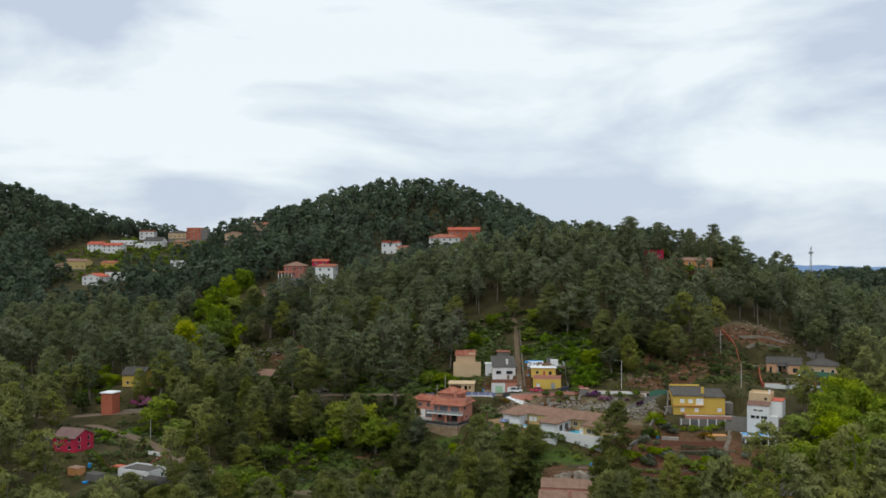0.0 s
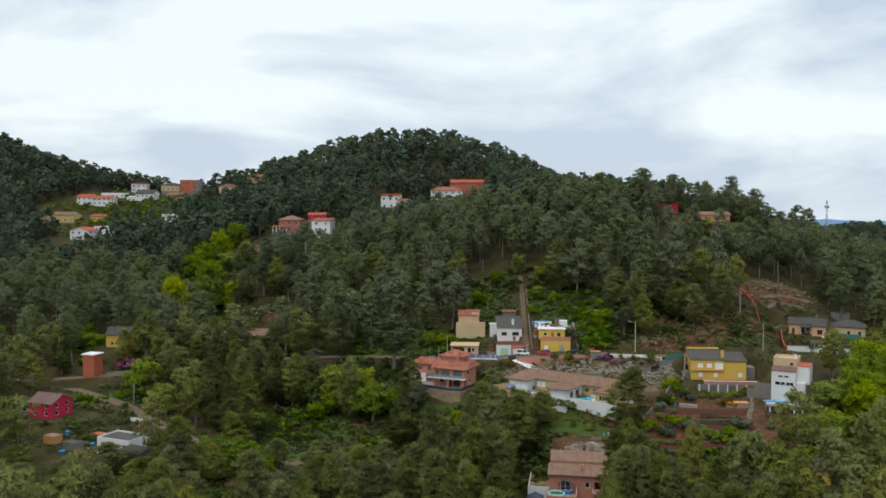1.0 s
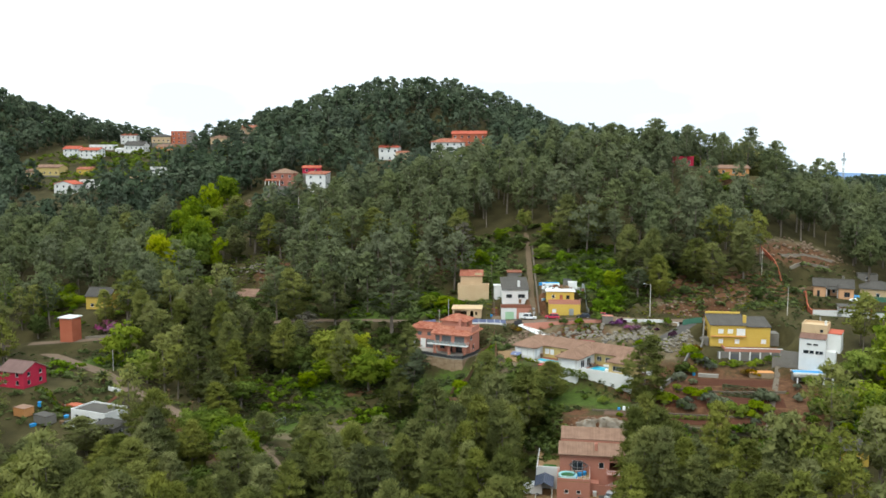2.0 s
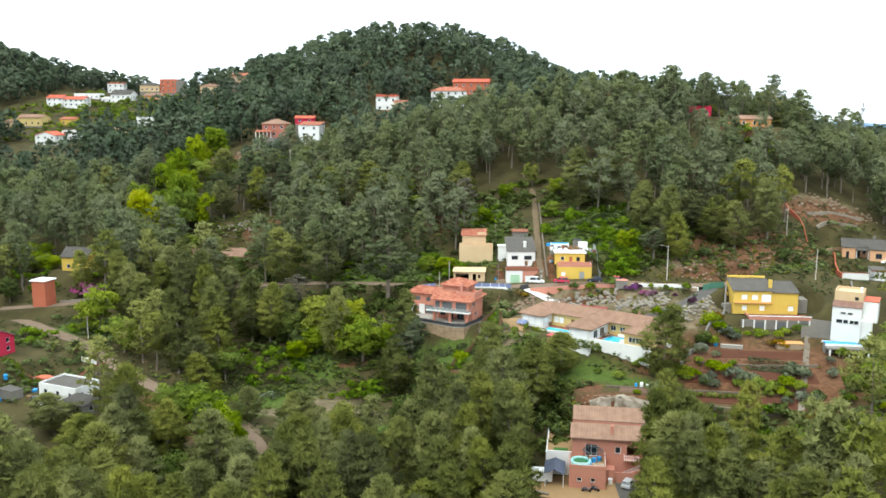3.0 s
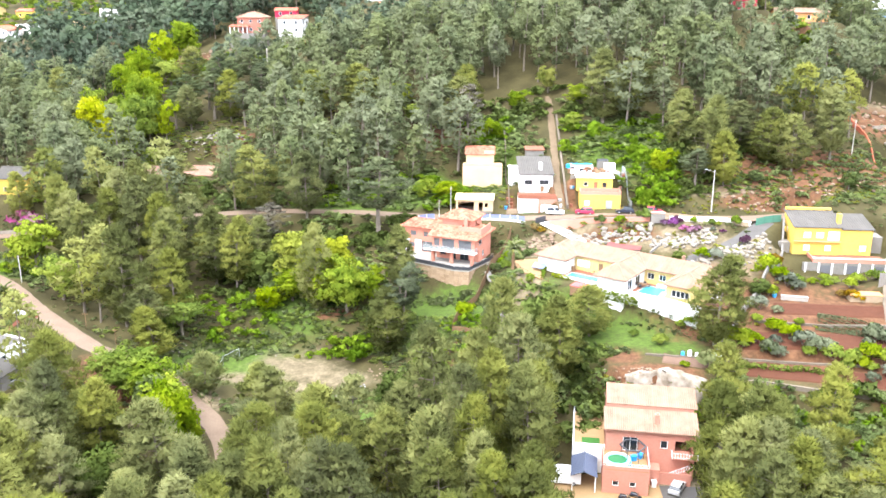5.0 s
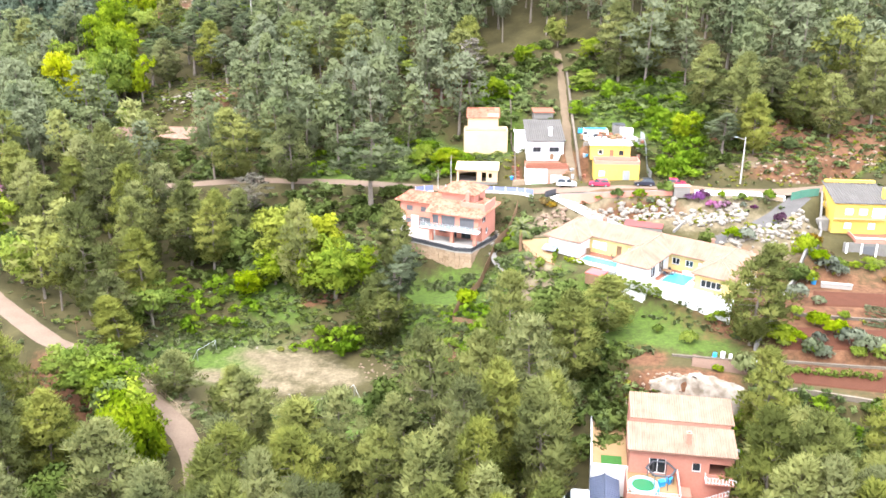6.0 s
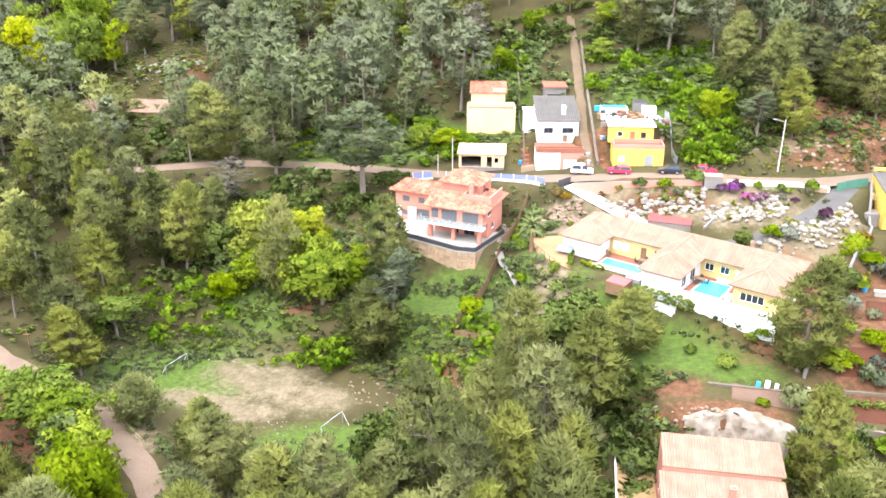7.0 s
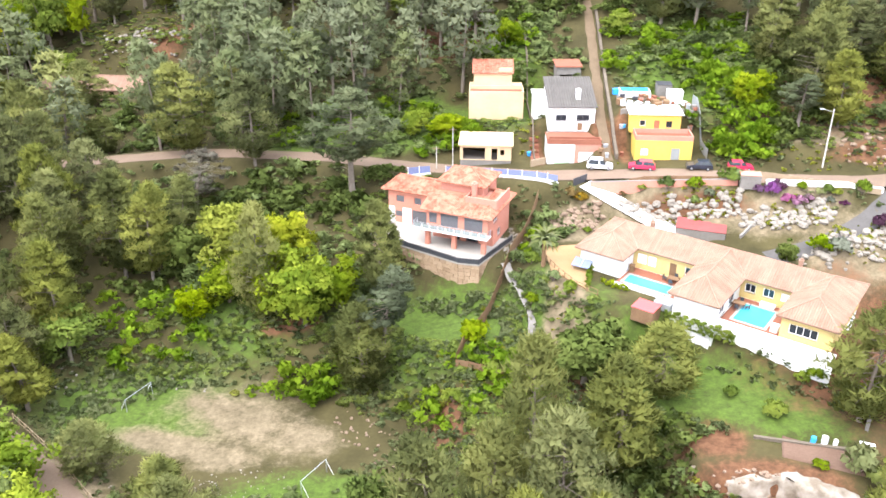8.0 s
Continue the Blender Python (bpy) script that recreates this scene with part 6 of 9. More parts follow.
def forest(name, seed, bounds, step, shapes, leaf, label, lo=0.75, hi=1.25, high=13.0):
    """Woods nobody could count: all crowns in one mesh, all trunks in another under it."""
    xs, ys, rs = scatter(seed, *bounds, step)
    clear = away(xs, ys, 5.5)
    xs, ys = xs[clear], ys[clear]
    zs = ground(xs, ys)
    crowns, trunks, tones = Cloud(), Cloud(), []
    for x, y, z in zip(xs, ys, zs):
        (wv, wf), (cv, cf, cq) = shapes[rs.randint(len(shapes))]
        a, s, w = rs.uniform(0, 6.28), rs.uniform(lo, hi), rs.uniform(0.85, 1.2)
        m = np.array([[math.cos(a) * w, -math.sin(a) * w, 0], [math.sin(a) * w, math.cos(a) * w, 0], [0, 0, 1]]) * s
        o = np.array([x, y, z - 0.2])
        spin = np.array([[math.cos(a), -math.sin(a), 0], [math.sin(a), math.cos(a), 0], [0, 0, 1]])
        crowns.put(cv @ m.T + o, cf, cq @ spin.T)
        trunks.put(wv @ m.T + o, wf)
        tones.append(np.full(len(cv), rs.rand(), np.float32))
    ob = new(name, mesh_tris(name, *crowns.arrays(), leaf))
    ob.data.attributes.new("tone", "FLOAT", "POINT").data.foreach_set("value", np.concatenate(tones))
    tagged(ob, label, "forest", kind="stuff")
    tr = new("trunks", mesh_tris("trunks", *trunks.arrays(), BARK))
    tr.parent = ob
    tagged(tr, kind="stuff")
    return len(xs)


MID_SHAPES = [pine_shape(s, h=17.5, wide=3.8 + 0.4 * (s % 3), bare=0.16 + 0.08 * (s % 4), clumps=50, per=17, size=0.7, slim=0.36, limbs=False, round_top=0.4 + 0.4 * (s % 3), thin=0.05 * (s % 3), puff=1.25) for s in range(61, 68)]
FAR_SHAPES = [pine_shape(s, h=12.5, wide=3.9 + 0.4 * (s % 3), bare=0.15, clumps=20, per=11, size=1.05, slim=0.55, limbs=False, round_top=0.8, puff=1.25) for s in range(71, 78)]

# Trees that stand out: (x, y, height, breadth of the crown)
PINES_FIELD = [(-48.4, 313.1, 17.7, 8.5), (-34.9, 306.5, 17.5, 8.5), (-10, 273, 16.1, 6.5), (-12.2, 261, 14.0, 8), (-65.3, 289, 20.0, 7), (-51.6, 281.6, 19.2, 7.6), (-46.6, 280, 17.9, 7), (-60.3, 277, 18.8, 7), (-62.4, 284.5, 18.5, 7), (-66.5, 266.9, 22.4, 8), (-60.3, 261, 13.4, 6.5), (-57.7, 256.6, 12.3, 7), (-27.6, 271, 19.7, 6), (-44.3, 243.4, 8.3, 6), (-32.8, 234.4, 11.7, 6.5), (-28.2, 229.8, 14.3, 6.5), (-53.5, 288, 14.8, 7), (-57, 268, 17.2, 6.5), (-43.6, 289, 13.0, 6.5)]
PINES_ROAD = [(-75.9, 337.5, 10.3, 7), (-80.2, 316.2, 17.7, 7), (-78.5, 303, 19.1, 7.5), (-69.2, 300, 19.6, 7), (-80.9, 298.2, 17.4, 7), (-72.8, 295, 21.5, 7), (-92.3, 300, 20.0, 8), (-110.7, 316.5, 13.9, 6), (-98, 340, 7.7, 8), (-59.9, 336, 7.4, 6), (-66, 318.5, 8.4, 5.5), (-47.3, 336, 6.6, 7), (-88, 294, 18.2, 7), (-61, 297, 16.1, 7), (-84, 290, 16.9, 7)]
PINES_FRONT = [(-30, 219, 14.1, 7.5), (-27.9, 213.6, 18.1, 8), (-18, 209, 20.9, 7.5), (-21.6, 203.6, 20.2, 6.5), (-16.6, 198, 19.6, 6.5), (-23, 197, 20.9, 6.8), (-12.4, 196.6, 18.8, 6.8), (-19, 189.5, 18.3, 6.5), (-34.2, 193, 17.3, 7.5), (-28.6, 189.6, 18.9, 7), (-10, 185.8, 17.6, 7), (-51.4, 195.3, 12.8, 7.5), (-60.6, 202.5, 13.8, 8.5), (-66.9, 231.9, 19.4, 8.5), (-59.7, 229, 10.7, 9), (-42.5, 212, 18.8, 8.5), (-43.9, 204.5, 11.4, 8), (-36, 204, 15.0, 7)]
PINES_GULLY = [(-1.6, 223.9, 23.7, 8), (2.2, 216.2, 21.6, 7), (-5.4, 221, 16.2, 6.5), (9.5, 237, 23.2, 7.5), (11.8, 227.4, 22.3, 8.8), (6.4, 219, 21.5, 6.8), (12.2, 213.6, 22.0, 7.8), (3.4, 209.4, 19.9, 7), (-2.9, 205.6, 19.9, 7.5), (6.6, 195.4, 18.3, 6.8), (11, 198.4, 17.4, 6.5), (10.6, 184, 18.6, 7), (-1, 200, 16.5, 6.5), (25.8, 246, 9.9, 8), (19.6, 238.6, 17.3, 8.2), (4.5, 230.5, 17.8, 7), (-9, 213, 16.4, 7), (4, 202, 17.7, 6.5)]
PINES_LANE = [(38.2, 206, 22.8, 7.8), (41.6, 202, 20.8, 7.6), (37.6, 198.4, 18.7, 7), (41.2, 197, 18.0, 7), (39.6, 190, 18.0, 7), (44.6, 193.6, 16.7, 7), (38.4, 191.6, 14.8, 7), (47.4, 198.4, 14.9, 7), (43.8, 186.8, 17.1, 7), (50, 190, 11.5, 7), (66.2, 212.5, 4.8, 6), (73, 203.6, 3.1, 6), (58.4, 204, 4.8, 7), (52, 208, 9.8, 7), (45.4, 207.6, 18.8, 7), (-84, 235.6, 9.6, 8), (-80, 214, 9.6, 9), (-72, 222, 12.8, 8), (-92, 226, 10.1, 8), (-70, 208, 12.0, 8)]
PINES_SLOPE = [(64.4, 298, 13.6, 7), (61.7, 303.4, 16.6, 7.5), (63.6, 309.5, 16.3, 7.5), (77.6, 306.6, 14.0, 7.5), (82, 303, 14.4, 7), (72, 311.6, 13.2, 7.5), (93, 307.8, 18.9, 8), (48.5, 333, 13.2, 8), (41.4, 331, 20.2, 8.5), (57.8, 315, 15.3, 8), (-69.8, 378, 17.7, 7.5), (-82.5, 376, 15.2, 7), (-89.7, 407, 16.7, 8), (-133.8, 400, 17.2, 8), (-42.3, 369, 15.6, 9), (-25.3, 361, 17.2, 9.5), (-144, 392, 17.1, 9), (52, 341, 13.0, 8), (2, 343, 15.2, 8), (5.7, 348, 15.5, 8)]
LEAFY_FIELD = [(-21, 269, 12.7, 9.5), (-26, 272, 8.7, 8), (-33.5, 275, 8.1, 7), (-55, 265.6, 8.9, 7.8), (-38.5, 271.6, 6.3, 5), (-44.6, 224.6, 15.6, 8), (-47.6, 231.5, 11.1, 7), (-57, 242.4, 8.9, 8.5), (-52.6, 238.8, 8.4, 8), (-62.4, 245, 7.5, 7), (-84, 277, 10.1, 7.5), (-95, 288.6, 13.9, 9.5), (-16, 272.5, 7.4, 7)]
LEAFY_EAST = [(77.2, 213.4, 6.7, 7.5), (93, 214.2, 7.6, 8), (96.3, 231.4, 9.9, 9), (107.5, 217.4, 11.2, 10), (115, 252.5, 17.3, 12), (108, 236, 16.3, 11), (122, 262, 17.9, 12), (103, 248, 11.5, 10), (101, 225, 11.1, 10), (114, 226, 14.3, 11), (112, 244, 15.9, 11), (120, 240, 16.2, 11), (126, 252, 18.4, 11), (128, 232, 18.1, 11), (119, 214, 12.7, 10), (134, 244, 18.7, 11)]
LEAFY_BELT = [(-94.5, 365.6, 18.0, 9), (-101, 380, 19.3, 9.5), (-95.3, 374, 12.4, 8), (-109, 395, 19.9, 9), (-107.6, 408, 18.8, 9), (-104, 424, 18.2, 8), (-100, 436, 16.7, 8), (-116.5, 384, 15.7, 8), (-88, 368, 14.0, 7), (-103, 366, 14.2, 8), (-144.4, 349, 5.7, 9), (-152, 345, 5.0, 9), (-136, 338, 5.9, 8), (-160, 338, 4.0, 9), (-128, 333, 4.6, 8), (-14.8, 364.7, 7.4, 8), (-10.5, 352, 5.9, 6)]
GOLD = [(-33.4, 340, 10.0, 9.5), (-116, 370, 17.2, 8), (-28, 344, 6.6, 7), (29, 352, 8.3, 4.5)]
YELLOW_TREES = [(-32, 279.5, 13.2, 9.5), (-24.6, 279, 12.7, 8.5), (-105.4, 357.5, 20.3, 9)]
DARK = [(47.6, 268.4, 4.2, 2.4), (-8.6, 230.6, 11.9, 6.2), (17.6, 253, 10.9, 8.6), (-52.5, 214.9, 8.6, 8), (-37, 275.5, 7.2, 5.5), (-107.4, 351, 15.9, 9), (62, 262, 3.9, 3.6), (72.5, 299, 3.0, 3.5), (93.2, 296, 4.3, 3), (-130, 310, 8.2, 5), (-50, 233.5, 10.6, 6), (-42, 283, 8.3, 6), (-112, 398, 16.4, 8)]
LOW_WEST = [(-100, 222, 9, 8), (-108, 233, 9, 8), (-98, 210, 10, 8), (-87, 204, 10, 8), (-112, 216, 10, 9), (-76, 229, 9, 7), (-104, 202, 11, 8), (-90, 216, 9, 8)]
CREST = [(119, 399, 11, 8), (124, 401, 19, 12), (132, 402, 17, 13), (139, 404, 11, 9), (103, 399, 9, 8), (146, 404, 10, 8), (-196, 662, 12, 9), (-158, 640, 11, 9), (-150, 630, 12, 10), (-172, 655, 9, 8)]
BELT_FILL = [(-98, 372, 12, 8), (-91, 359, 9, 7), (-99, 390, 13, 8), (-106, 373, 13, 9), (-111, 381, 12, 8), (-104, 400, 13, 8), (-112, 362, 11, 8), (-99, 412, 12, 8), (-108, 418, 12, 8), (-98, 358, 11, 8)]
SCRUB_TREES = [(20, 345, 6, 5), (12, 333, 6, 5), (36, 342, 6, 5), (33, 330, 5, 5), (52, 304, 7, 5), (-6, 312, 5, 5), (0, 309, 5, 5)]
ROWS_OF_TREES = ((PINES, PINES_FIELD), (PINES, PINES_ROAD), (PINES, PINES_FRONT), (PINES, PINES_GULLY), (PINES, PINES_LANE), (PINES, PINES_SLOPE), (PINES, LOW_WEST), (PINES, CREST), (BROADS, LEAFY_FIELD), (BROADS, LEAFY_EAST), (BROADS, LEAFY_BELT), (BROADS, BELT_FILL), (BROADS, SCRUB_TREES), (GOLDS, GOLD), (YELLOWS, YELLOW_TREES), (OAKS, DARK),
                 (THIN_PINES, [(-16.2, 296.2, 20.5, 11.5), (-9, 262.5, 15, 7), (57.8, 297.5, 10, 6), (-86, 386, 15, 8), (-80, 391, 16, 8), (-76, 382, 15, 8), (-72, 390, 16, 8), (-64, 372, 15, 8), (-61, 382, 16, 8), (-88, 379, 14, 7), (-57, 392, 16, 8), (-67, 398, 16, 8), (-78, 400, 16, 8), (-54, 376, 15, 8)]), (DEAD_PINES, [(5.4, 337, 15, 7), (-43.8, 299, 11, 8)]), (PINES, [(46.9, 240, 17.5, 8.5)]))
MARKS = np.array([t[:2] for _, rows in ROWS_OF_TREES for t in rows])
rs = np.random.RandomState(3)
for kind, rows in ROWS_OF_TREES:
    for i, (x, y, h, w) in enumerate(rows):
        kind.plant(x, y, h, rs.uniform(0, 360), i, across=w)
for i in range(12):
    BROADS.plant(rs.uniform(-176, -126), rs.uniform(328, 352), rs.uniform(5, 8), rs.uniform(0, 360), i, rs.uniform(0.9, 1.2), "bright green tree above the tower")


def away(x, y, d):
    return np.min(np.hypot(x[:, None] - MARKS[:, 0], y[:, None] - MARKS[:, 1]), axis=1) > d


forest("pine_forest", 5, (-200, 230, 318, 412), 8.0, MID_SHAPES, PINE_HILL_HAZED, "dense pine forest on the slope behind the houses", 0.82, 1.2)
forest("pine_forest", 6, (-400, -100, 412, 740), 8.3, FAR_SHAPES, PINE_FAR_HAZED, "dense dark pine forest round the hamlet")
forest("pine_forest", 16, (-100, 330, 412, 605), 8.3, FAR_SHAPES, PINE_FAR_HAZED, "dense dark pine forest covering the hill")
forest("pine_forest", 8, (-190, -72, 176, 318), 8.2, MID_SHAPES, PINE, "pine wood round the western houses", 0.8, 1.2)
forest("pine_forest", 9, (62, 200, 176, 318), 8.2, MID_SHAPES, PINE, "pine wood east of the gardens", 0.8, 1.2)
xs, ys, rs = scatter(7, -72, 62, 172, 226, 7.4)
for i, (x, y) in enumerate(zip(xs[away(xs, ys, 5.4)], ys[away(xs, ys, 5.4)])):
    PINES.plant(x, y, rs.uniform(14, 18.5), rs.uniform(0, 360), i, across=rs.uniform(6.2, 8.0))

DOT_SHAPES = [pine_shape(s, h=10, wide=3.4, bare=0.1, clumps=8, per=8, size=1.9, slim=0.8, limbs=False, round_top=0.7) for s in range(91, 95)]
forest("pine_forest", 10, (330, 760, 640, 1000), 9.5, DOT_SHAPES, PINE_FAR_HAZED, "dark wooded hill far behind the ridge")

# ---- undergrowth ----
GRASSY = leafage("meadow_grass", (0.07, 0.10, 0.018), (0.12, 0.155, 0.032), (0.18, 0.205, 0.05), 0.25, 0.4)
LOW = [shrub_shape(s, clumps=10, per=12, size=0.22) for s in range(81, 86)]


TUFTS = [shrub_shape(s, h=0.5, wide=0.6, clumps=4, per=7, size=0.17) for s in range(86, 91)]


def undergrowth(name, seed, mat, label, ovals, lo, hi, tufts=False, low=1.0):
    """Low growth nobody could count, strewn over uneven ovals (centre, radii, count)."""
    rs = np.random.RandomState(seed)
    leaves = Cloud()
    for cx, cy, rx, ry, n in ovals:
        a, q = rs.uniform(0, 6.28, n), rs.rand(n) ** 0.5
        x, y = cx + np.cos(a) * rx * q, cy + np.sin(a) * ry * q
        ok = (near_line(x, y, ROAD)[0] > 3.4) & (near_line(x, y, TRACK)[0] > 3.2) & (near_line(x, y, STEPS)[0] > 1.8) & (near_line(x, y, RAMP)[0] > 2.4)
        if tufts:  # the worn field stays bare
            ok &= ((x + 29) / 20) ** 2 + ((y - 252) / 11) ** 2 > 1
        for line, half, _ in PADS[1:]:
            ok &= near_line(x, y, line)[0] > half + 0.8
        x, y = x[ok], y[ok]
        z = ground(x, y)
        for k in range(len(x)):
            _, (v, f, q) = (TUFTS if tufts else LOW)[rs.randint(5)]
            s, b = rs.uniform(lo, hi), rs.uniform(0, 6.28)
            m = np.array([[math.cos(b), -math.sin(b), 0], [math.sin(b), math.cos(b), 0], [0, 0, rs.uniform(0.6, 1.1) * low]]) * s
            leaves.put(v @ m.T + np.array([x[k], y[k], z[k] - (0.04 if tufts else 0.15)]), f, q)
    ob = new(name, mesh_tris(name, *leaves.arrays(), mat))
    return tagged(ob, label, "undergrowth", kind="stuff")


undergrowth("bushes", 11, SHRUB, "green scrub on the slope and round the field", [(-40, 303, 18, 4, 70), (-62, 305, 14, 5, 40), (-80, 342, 20, 9, 60), (11, 220, 6, 14, 60), (45, 224, 6, 8, 40), (72, 214, 16, 9, 170), (-100, 258, 20, 12, 70), (118, 312, 18, 12, 60), (-112, 300, 14, 8, 30), (-40, 224, 40, 18, 130), (90, 300, 24, 10, 60), (58, 224, 14, 5, 60), (-14, 281, 10, 9, 110), (14, 278, 6, 9, 70), (-30, 330, 34, 16, 260), (40, 318, 18, 20, 200), (14, 330, 10, 16, 120), (-8, 312, 12, 8, 90), (20, 240, 10, 8, 80), (28, 234, 7, 4, 40), (60, 224, 22, 8, 160), (48, 230, 4, 6, 30), (-90, 288, 18, 7, 60), (90, 232, 14, 10, 90), (-95, 262, 14, 8, 60), (0, 220, 40, 14, 160), (60, 320, 20, 10, 120), (-80, 330, 40, 14, 200), (-110, 282, 14, 8, 70), (70, 266, 5, 3, 14), (8, 342, 26, 8, 120)], 0.6, 1.5)
undergrowth("bushes", 13, THICKET, "bright green thicket on the slopes", [(70, 218, 14, 5, 22), (46, 223, 4, 6, 10), (12, 226, 5, 6, 8), (49, 304, 8, 12, 60), (52, 320, 12, 9, 40), (48, 297, 4, 4, 14), (-22, 318, 20, 7, 40), (10, 336, 9, 9, 26), (34, 326, 8, 8, 24), (-2, 309, 8, 4, 26), (-46, 272, 14, 6, 24), (-20, 262, 9, 3, 20), (5, 255, 8, 5, 18), (54, 226, 14, 5, 30), (98, 224, 14, 12, 40), (-130, 326, 26, 10, 40), (-104, 284, 12, 6, 22)], 1.0, 2.1)
undergrowth("herbs", 18, HERB, "low bright green herbs and brambles round the field", [(-30, 268, 24, 3, 60), (-10, 263, 9, 4, 60), (2, 252, 9, 6, 70), (-44, 269, 14, 5, 50), (-64, 262, 8, 6, 30), (-28, 294, 26, 8, 240), (-58, 287, 16, 10, 90), (34, 227, 12, 5, 60), (8, 240, 10, 8, 60), (10, 322, 8, 14, 140), (44, 316, 12, 14, 140), (50, 302, 8, 10, 150), (50, 297, 6, 3.5, 60), (66, 298, 14, 5, 70), (-80, 362, 20, 9, 120), (-70, 372, 20, 12, 120), (12, 250, 12, 8, 130), (-4, 262, 14, 6, 110), (14, 262, 6, 7, 60), (26, 246, 12, 6, 90), (-84, 338, 16, 6, 60), (-6, 284, 5, 5, 30), (-16, 268, 5, 3, 30)], 0.5, 1.15, low=0.6)
undergrowth("bushes", 15, SHRUB, "gardens and scrub between the hamlet houses", [(-205, 565, 52, 66, 330), (-135, 552, 18, 16, 50), (-160, 500, 12, 12, 30), (102, 362, 14, 6, 40), (-76, 428, 24, 8, 50), (0, 484, 18, 8, 40)], 1.2, 2.8)
undergrowth("bushes", 14, OAK, "dark evergreen thicket on the slopes", [(58, 304, 8, 10, 40), (66, 312, 10, 8, 40), (-30, 297, 22, 7, 90), (-50, 326, 26, 9, 60), (21, 234, 7, 10, 60), (-38, 282, 14, 8, 40), (30, 345, 26, 8, 60), (66, 222, 16, 5, 30)], 1.0, 2.2)
undergrowth("tall_grass", 12, GRASSY, "green grass tufts on the slopes and lawns", [(0, 240, 60, 40, 1500), (-60, 270, 40, 40, 800), (80, 300, 45, 22, 900), (-110, 290, 24, 30, 600), (-20, 320, 70, 12, 500), (115, 318, 24, 20, 400), (30, 214, 22, 16, 300), (-30, 250, 27, 15, 260), (-2, 264, 16, 9, 1100), (35, 243, 17, 8, 420), (12, 258, 10, 12, 520), (8, 248, 12, 7, 360), (-36, 268, 24, 5, 340), (-54, 262, 10, 8, 200), (50, 300, 10, 9, 200), (-76, 368, 26, 14, 400), (-32, 296, 26, 8, 300), (10, 325, 12, 20, 300), (45, 318, 16, 16, 300), (90, 302, 28, 12, 420), (-60, 246, 12, 10, 120), (-97, 290, 13, 8, 200), (104, 306, 14, 10, 120), (-14, 316, 24, 8, 240), (16, 286, 10, 5, 120)], 0.6, 1.5, True)
undergrowth("tall_grass", 17, OLDLEAF, "dry straw-coloured grass tufts", [(36, 282.5, 9, 2.5, 90), (52, 279, 6, 2.5, 60), (60, 272, 7, 4, 60), (28, 300, 2, 8, 50), (14, 304, 2, 8, 40), (88, 302, 28, 12, 300), (34, 232, 10, 4, 60), (-60, 372, 30, 14, 200), (60, 290, 14, 4, 60), (2, 262, 16, 8, 120), (66, 248, 18, 16, 240)], 0.5, 1.3, True)


# ---- walls, rocks and fences ----
PINK_M = pose(5.8, 277.0, 14.0, 0, 0, -23)


def in_house(m, pts):
    return [tuple(m @ Vector(p)) for p in pts]


stone_wall("retaining_wall", in_house(PINK_M, [(-19.4, -0.4, -0.27), (-12.6, -2.5, -0.27), (-2.8, -4.5, -0.27), (0.3, -3.9, -0.27), (1.9, 5.5, -0.27)]), 4.4, OCHRE_STONE, "ochre stone retaining wall below the white terrace", 1.4, 4, 1.0)
ROCKS = []
for k in range(6):
    rk = random.Random(90 + k)
    bm = bmesh.new()
    bmesh.ops.create_icosphere(bm, subdivisions=1, radius=1.0)
    for v in bm.verts:
        v.co = Vector((v.co.x * rk.uniform(0.75, 1.2), v.co.y * rk.uniform(0.75, 1.2), v.co.z * rk.uniform(0.55, 0.9)))
    me = bpy.data.meshes.new("boulder")
    bm.to_mesh(me)
    bm.free()
    ROCKS.append(me)


def rockery(label, seed, mat, line, wide, n, lo=0.3, hi=0.75, name="rockery"):
    """Boulders banked along a line."""
    rk = random.Random(seed)
    root = thing(name, pose(line[0][0], line[0][1], level(*line[0][:2])), label, "rockery")
    meshes = []
    for me in ROCKS:
        c = me.copy()
        c.materials.append(mat)
        meshes.append(c)
    inv = root.matrix_world.inverted()
    for i in range(n):
        a, b = rk.choice(list(zip(line, line[1:])))
        u = rk.random()
        x, y = a[0] + (b[0] - a[0]) * u + rk.uniform(-wide, wide), a[1] + (b[1] - a[1]) * u + rk.uniform(-wide, wide)
        s = rk.uniform(lo, hi)
        o = new("boulder", rk.choice(meshes))
        o.parent = root
        o.matrix_local = inv @ pose(x, y, level(x, y) + s * 0.25, rk.uniform(-20, 20), rk.uniform(-20, 20), rk.uniform(0, 360)) @ Matrix.Diagonal((s, s, s, 1))
    return root


ROCKMAT = surface("pale_boulders", (0.115, 0.097, 0.076), (0.290, 0.258, 0.213), 0.95, 1.5, 0.5)
REDROCK = surface("rusty_boulders", (0.13, 0.085, 0.055), (0.27, 0.20, 0.145), 0.95, 1.5, 0.5)
rockery("bank of pale boulders between ramp and road wall", 1, ROCKMAT, [(27, 284.6), (33, 283), (38, 281.8), (44, 281.8)], 1.7, 150)
rockery("bank of pale boulders along the asphalt drive", 2, ROCKMAT, [(45.5, 279.2), (51.2, 278), (56.8, 279)], 1.7, 130)
rockery("heap of white boulders below the asphalt drive", 3, ROCKMAT, [(52, 268), (57, 272), (62, 270), (68, 275)], 2.4, 130)
rockery("rusty boulders beside the villa patio", 4, REDROCK, [(17.5, 283.5), (20, 284), (23.5, 282.5)], 1.6, 70)
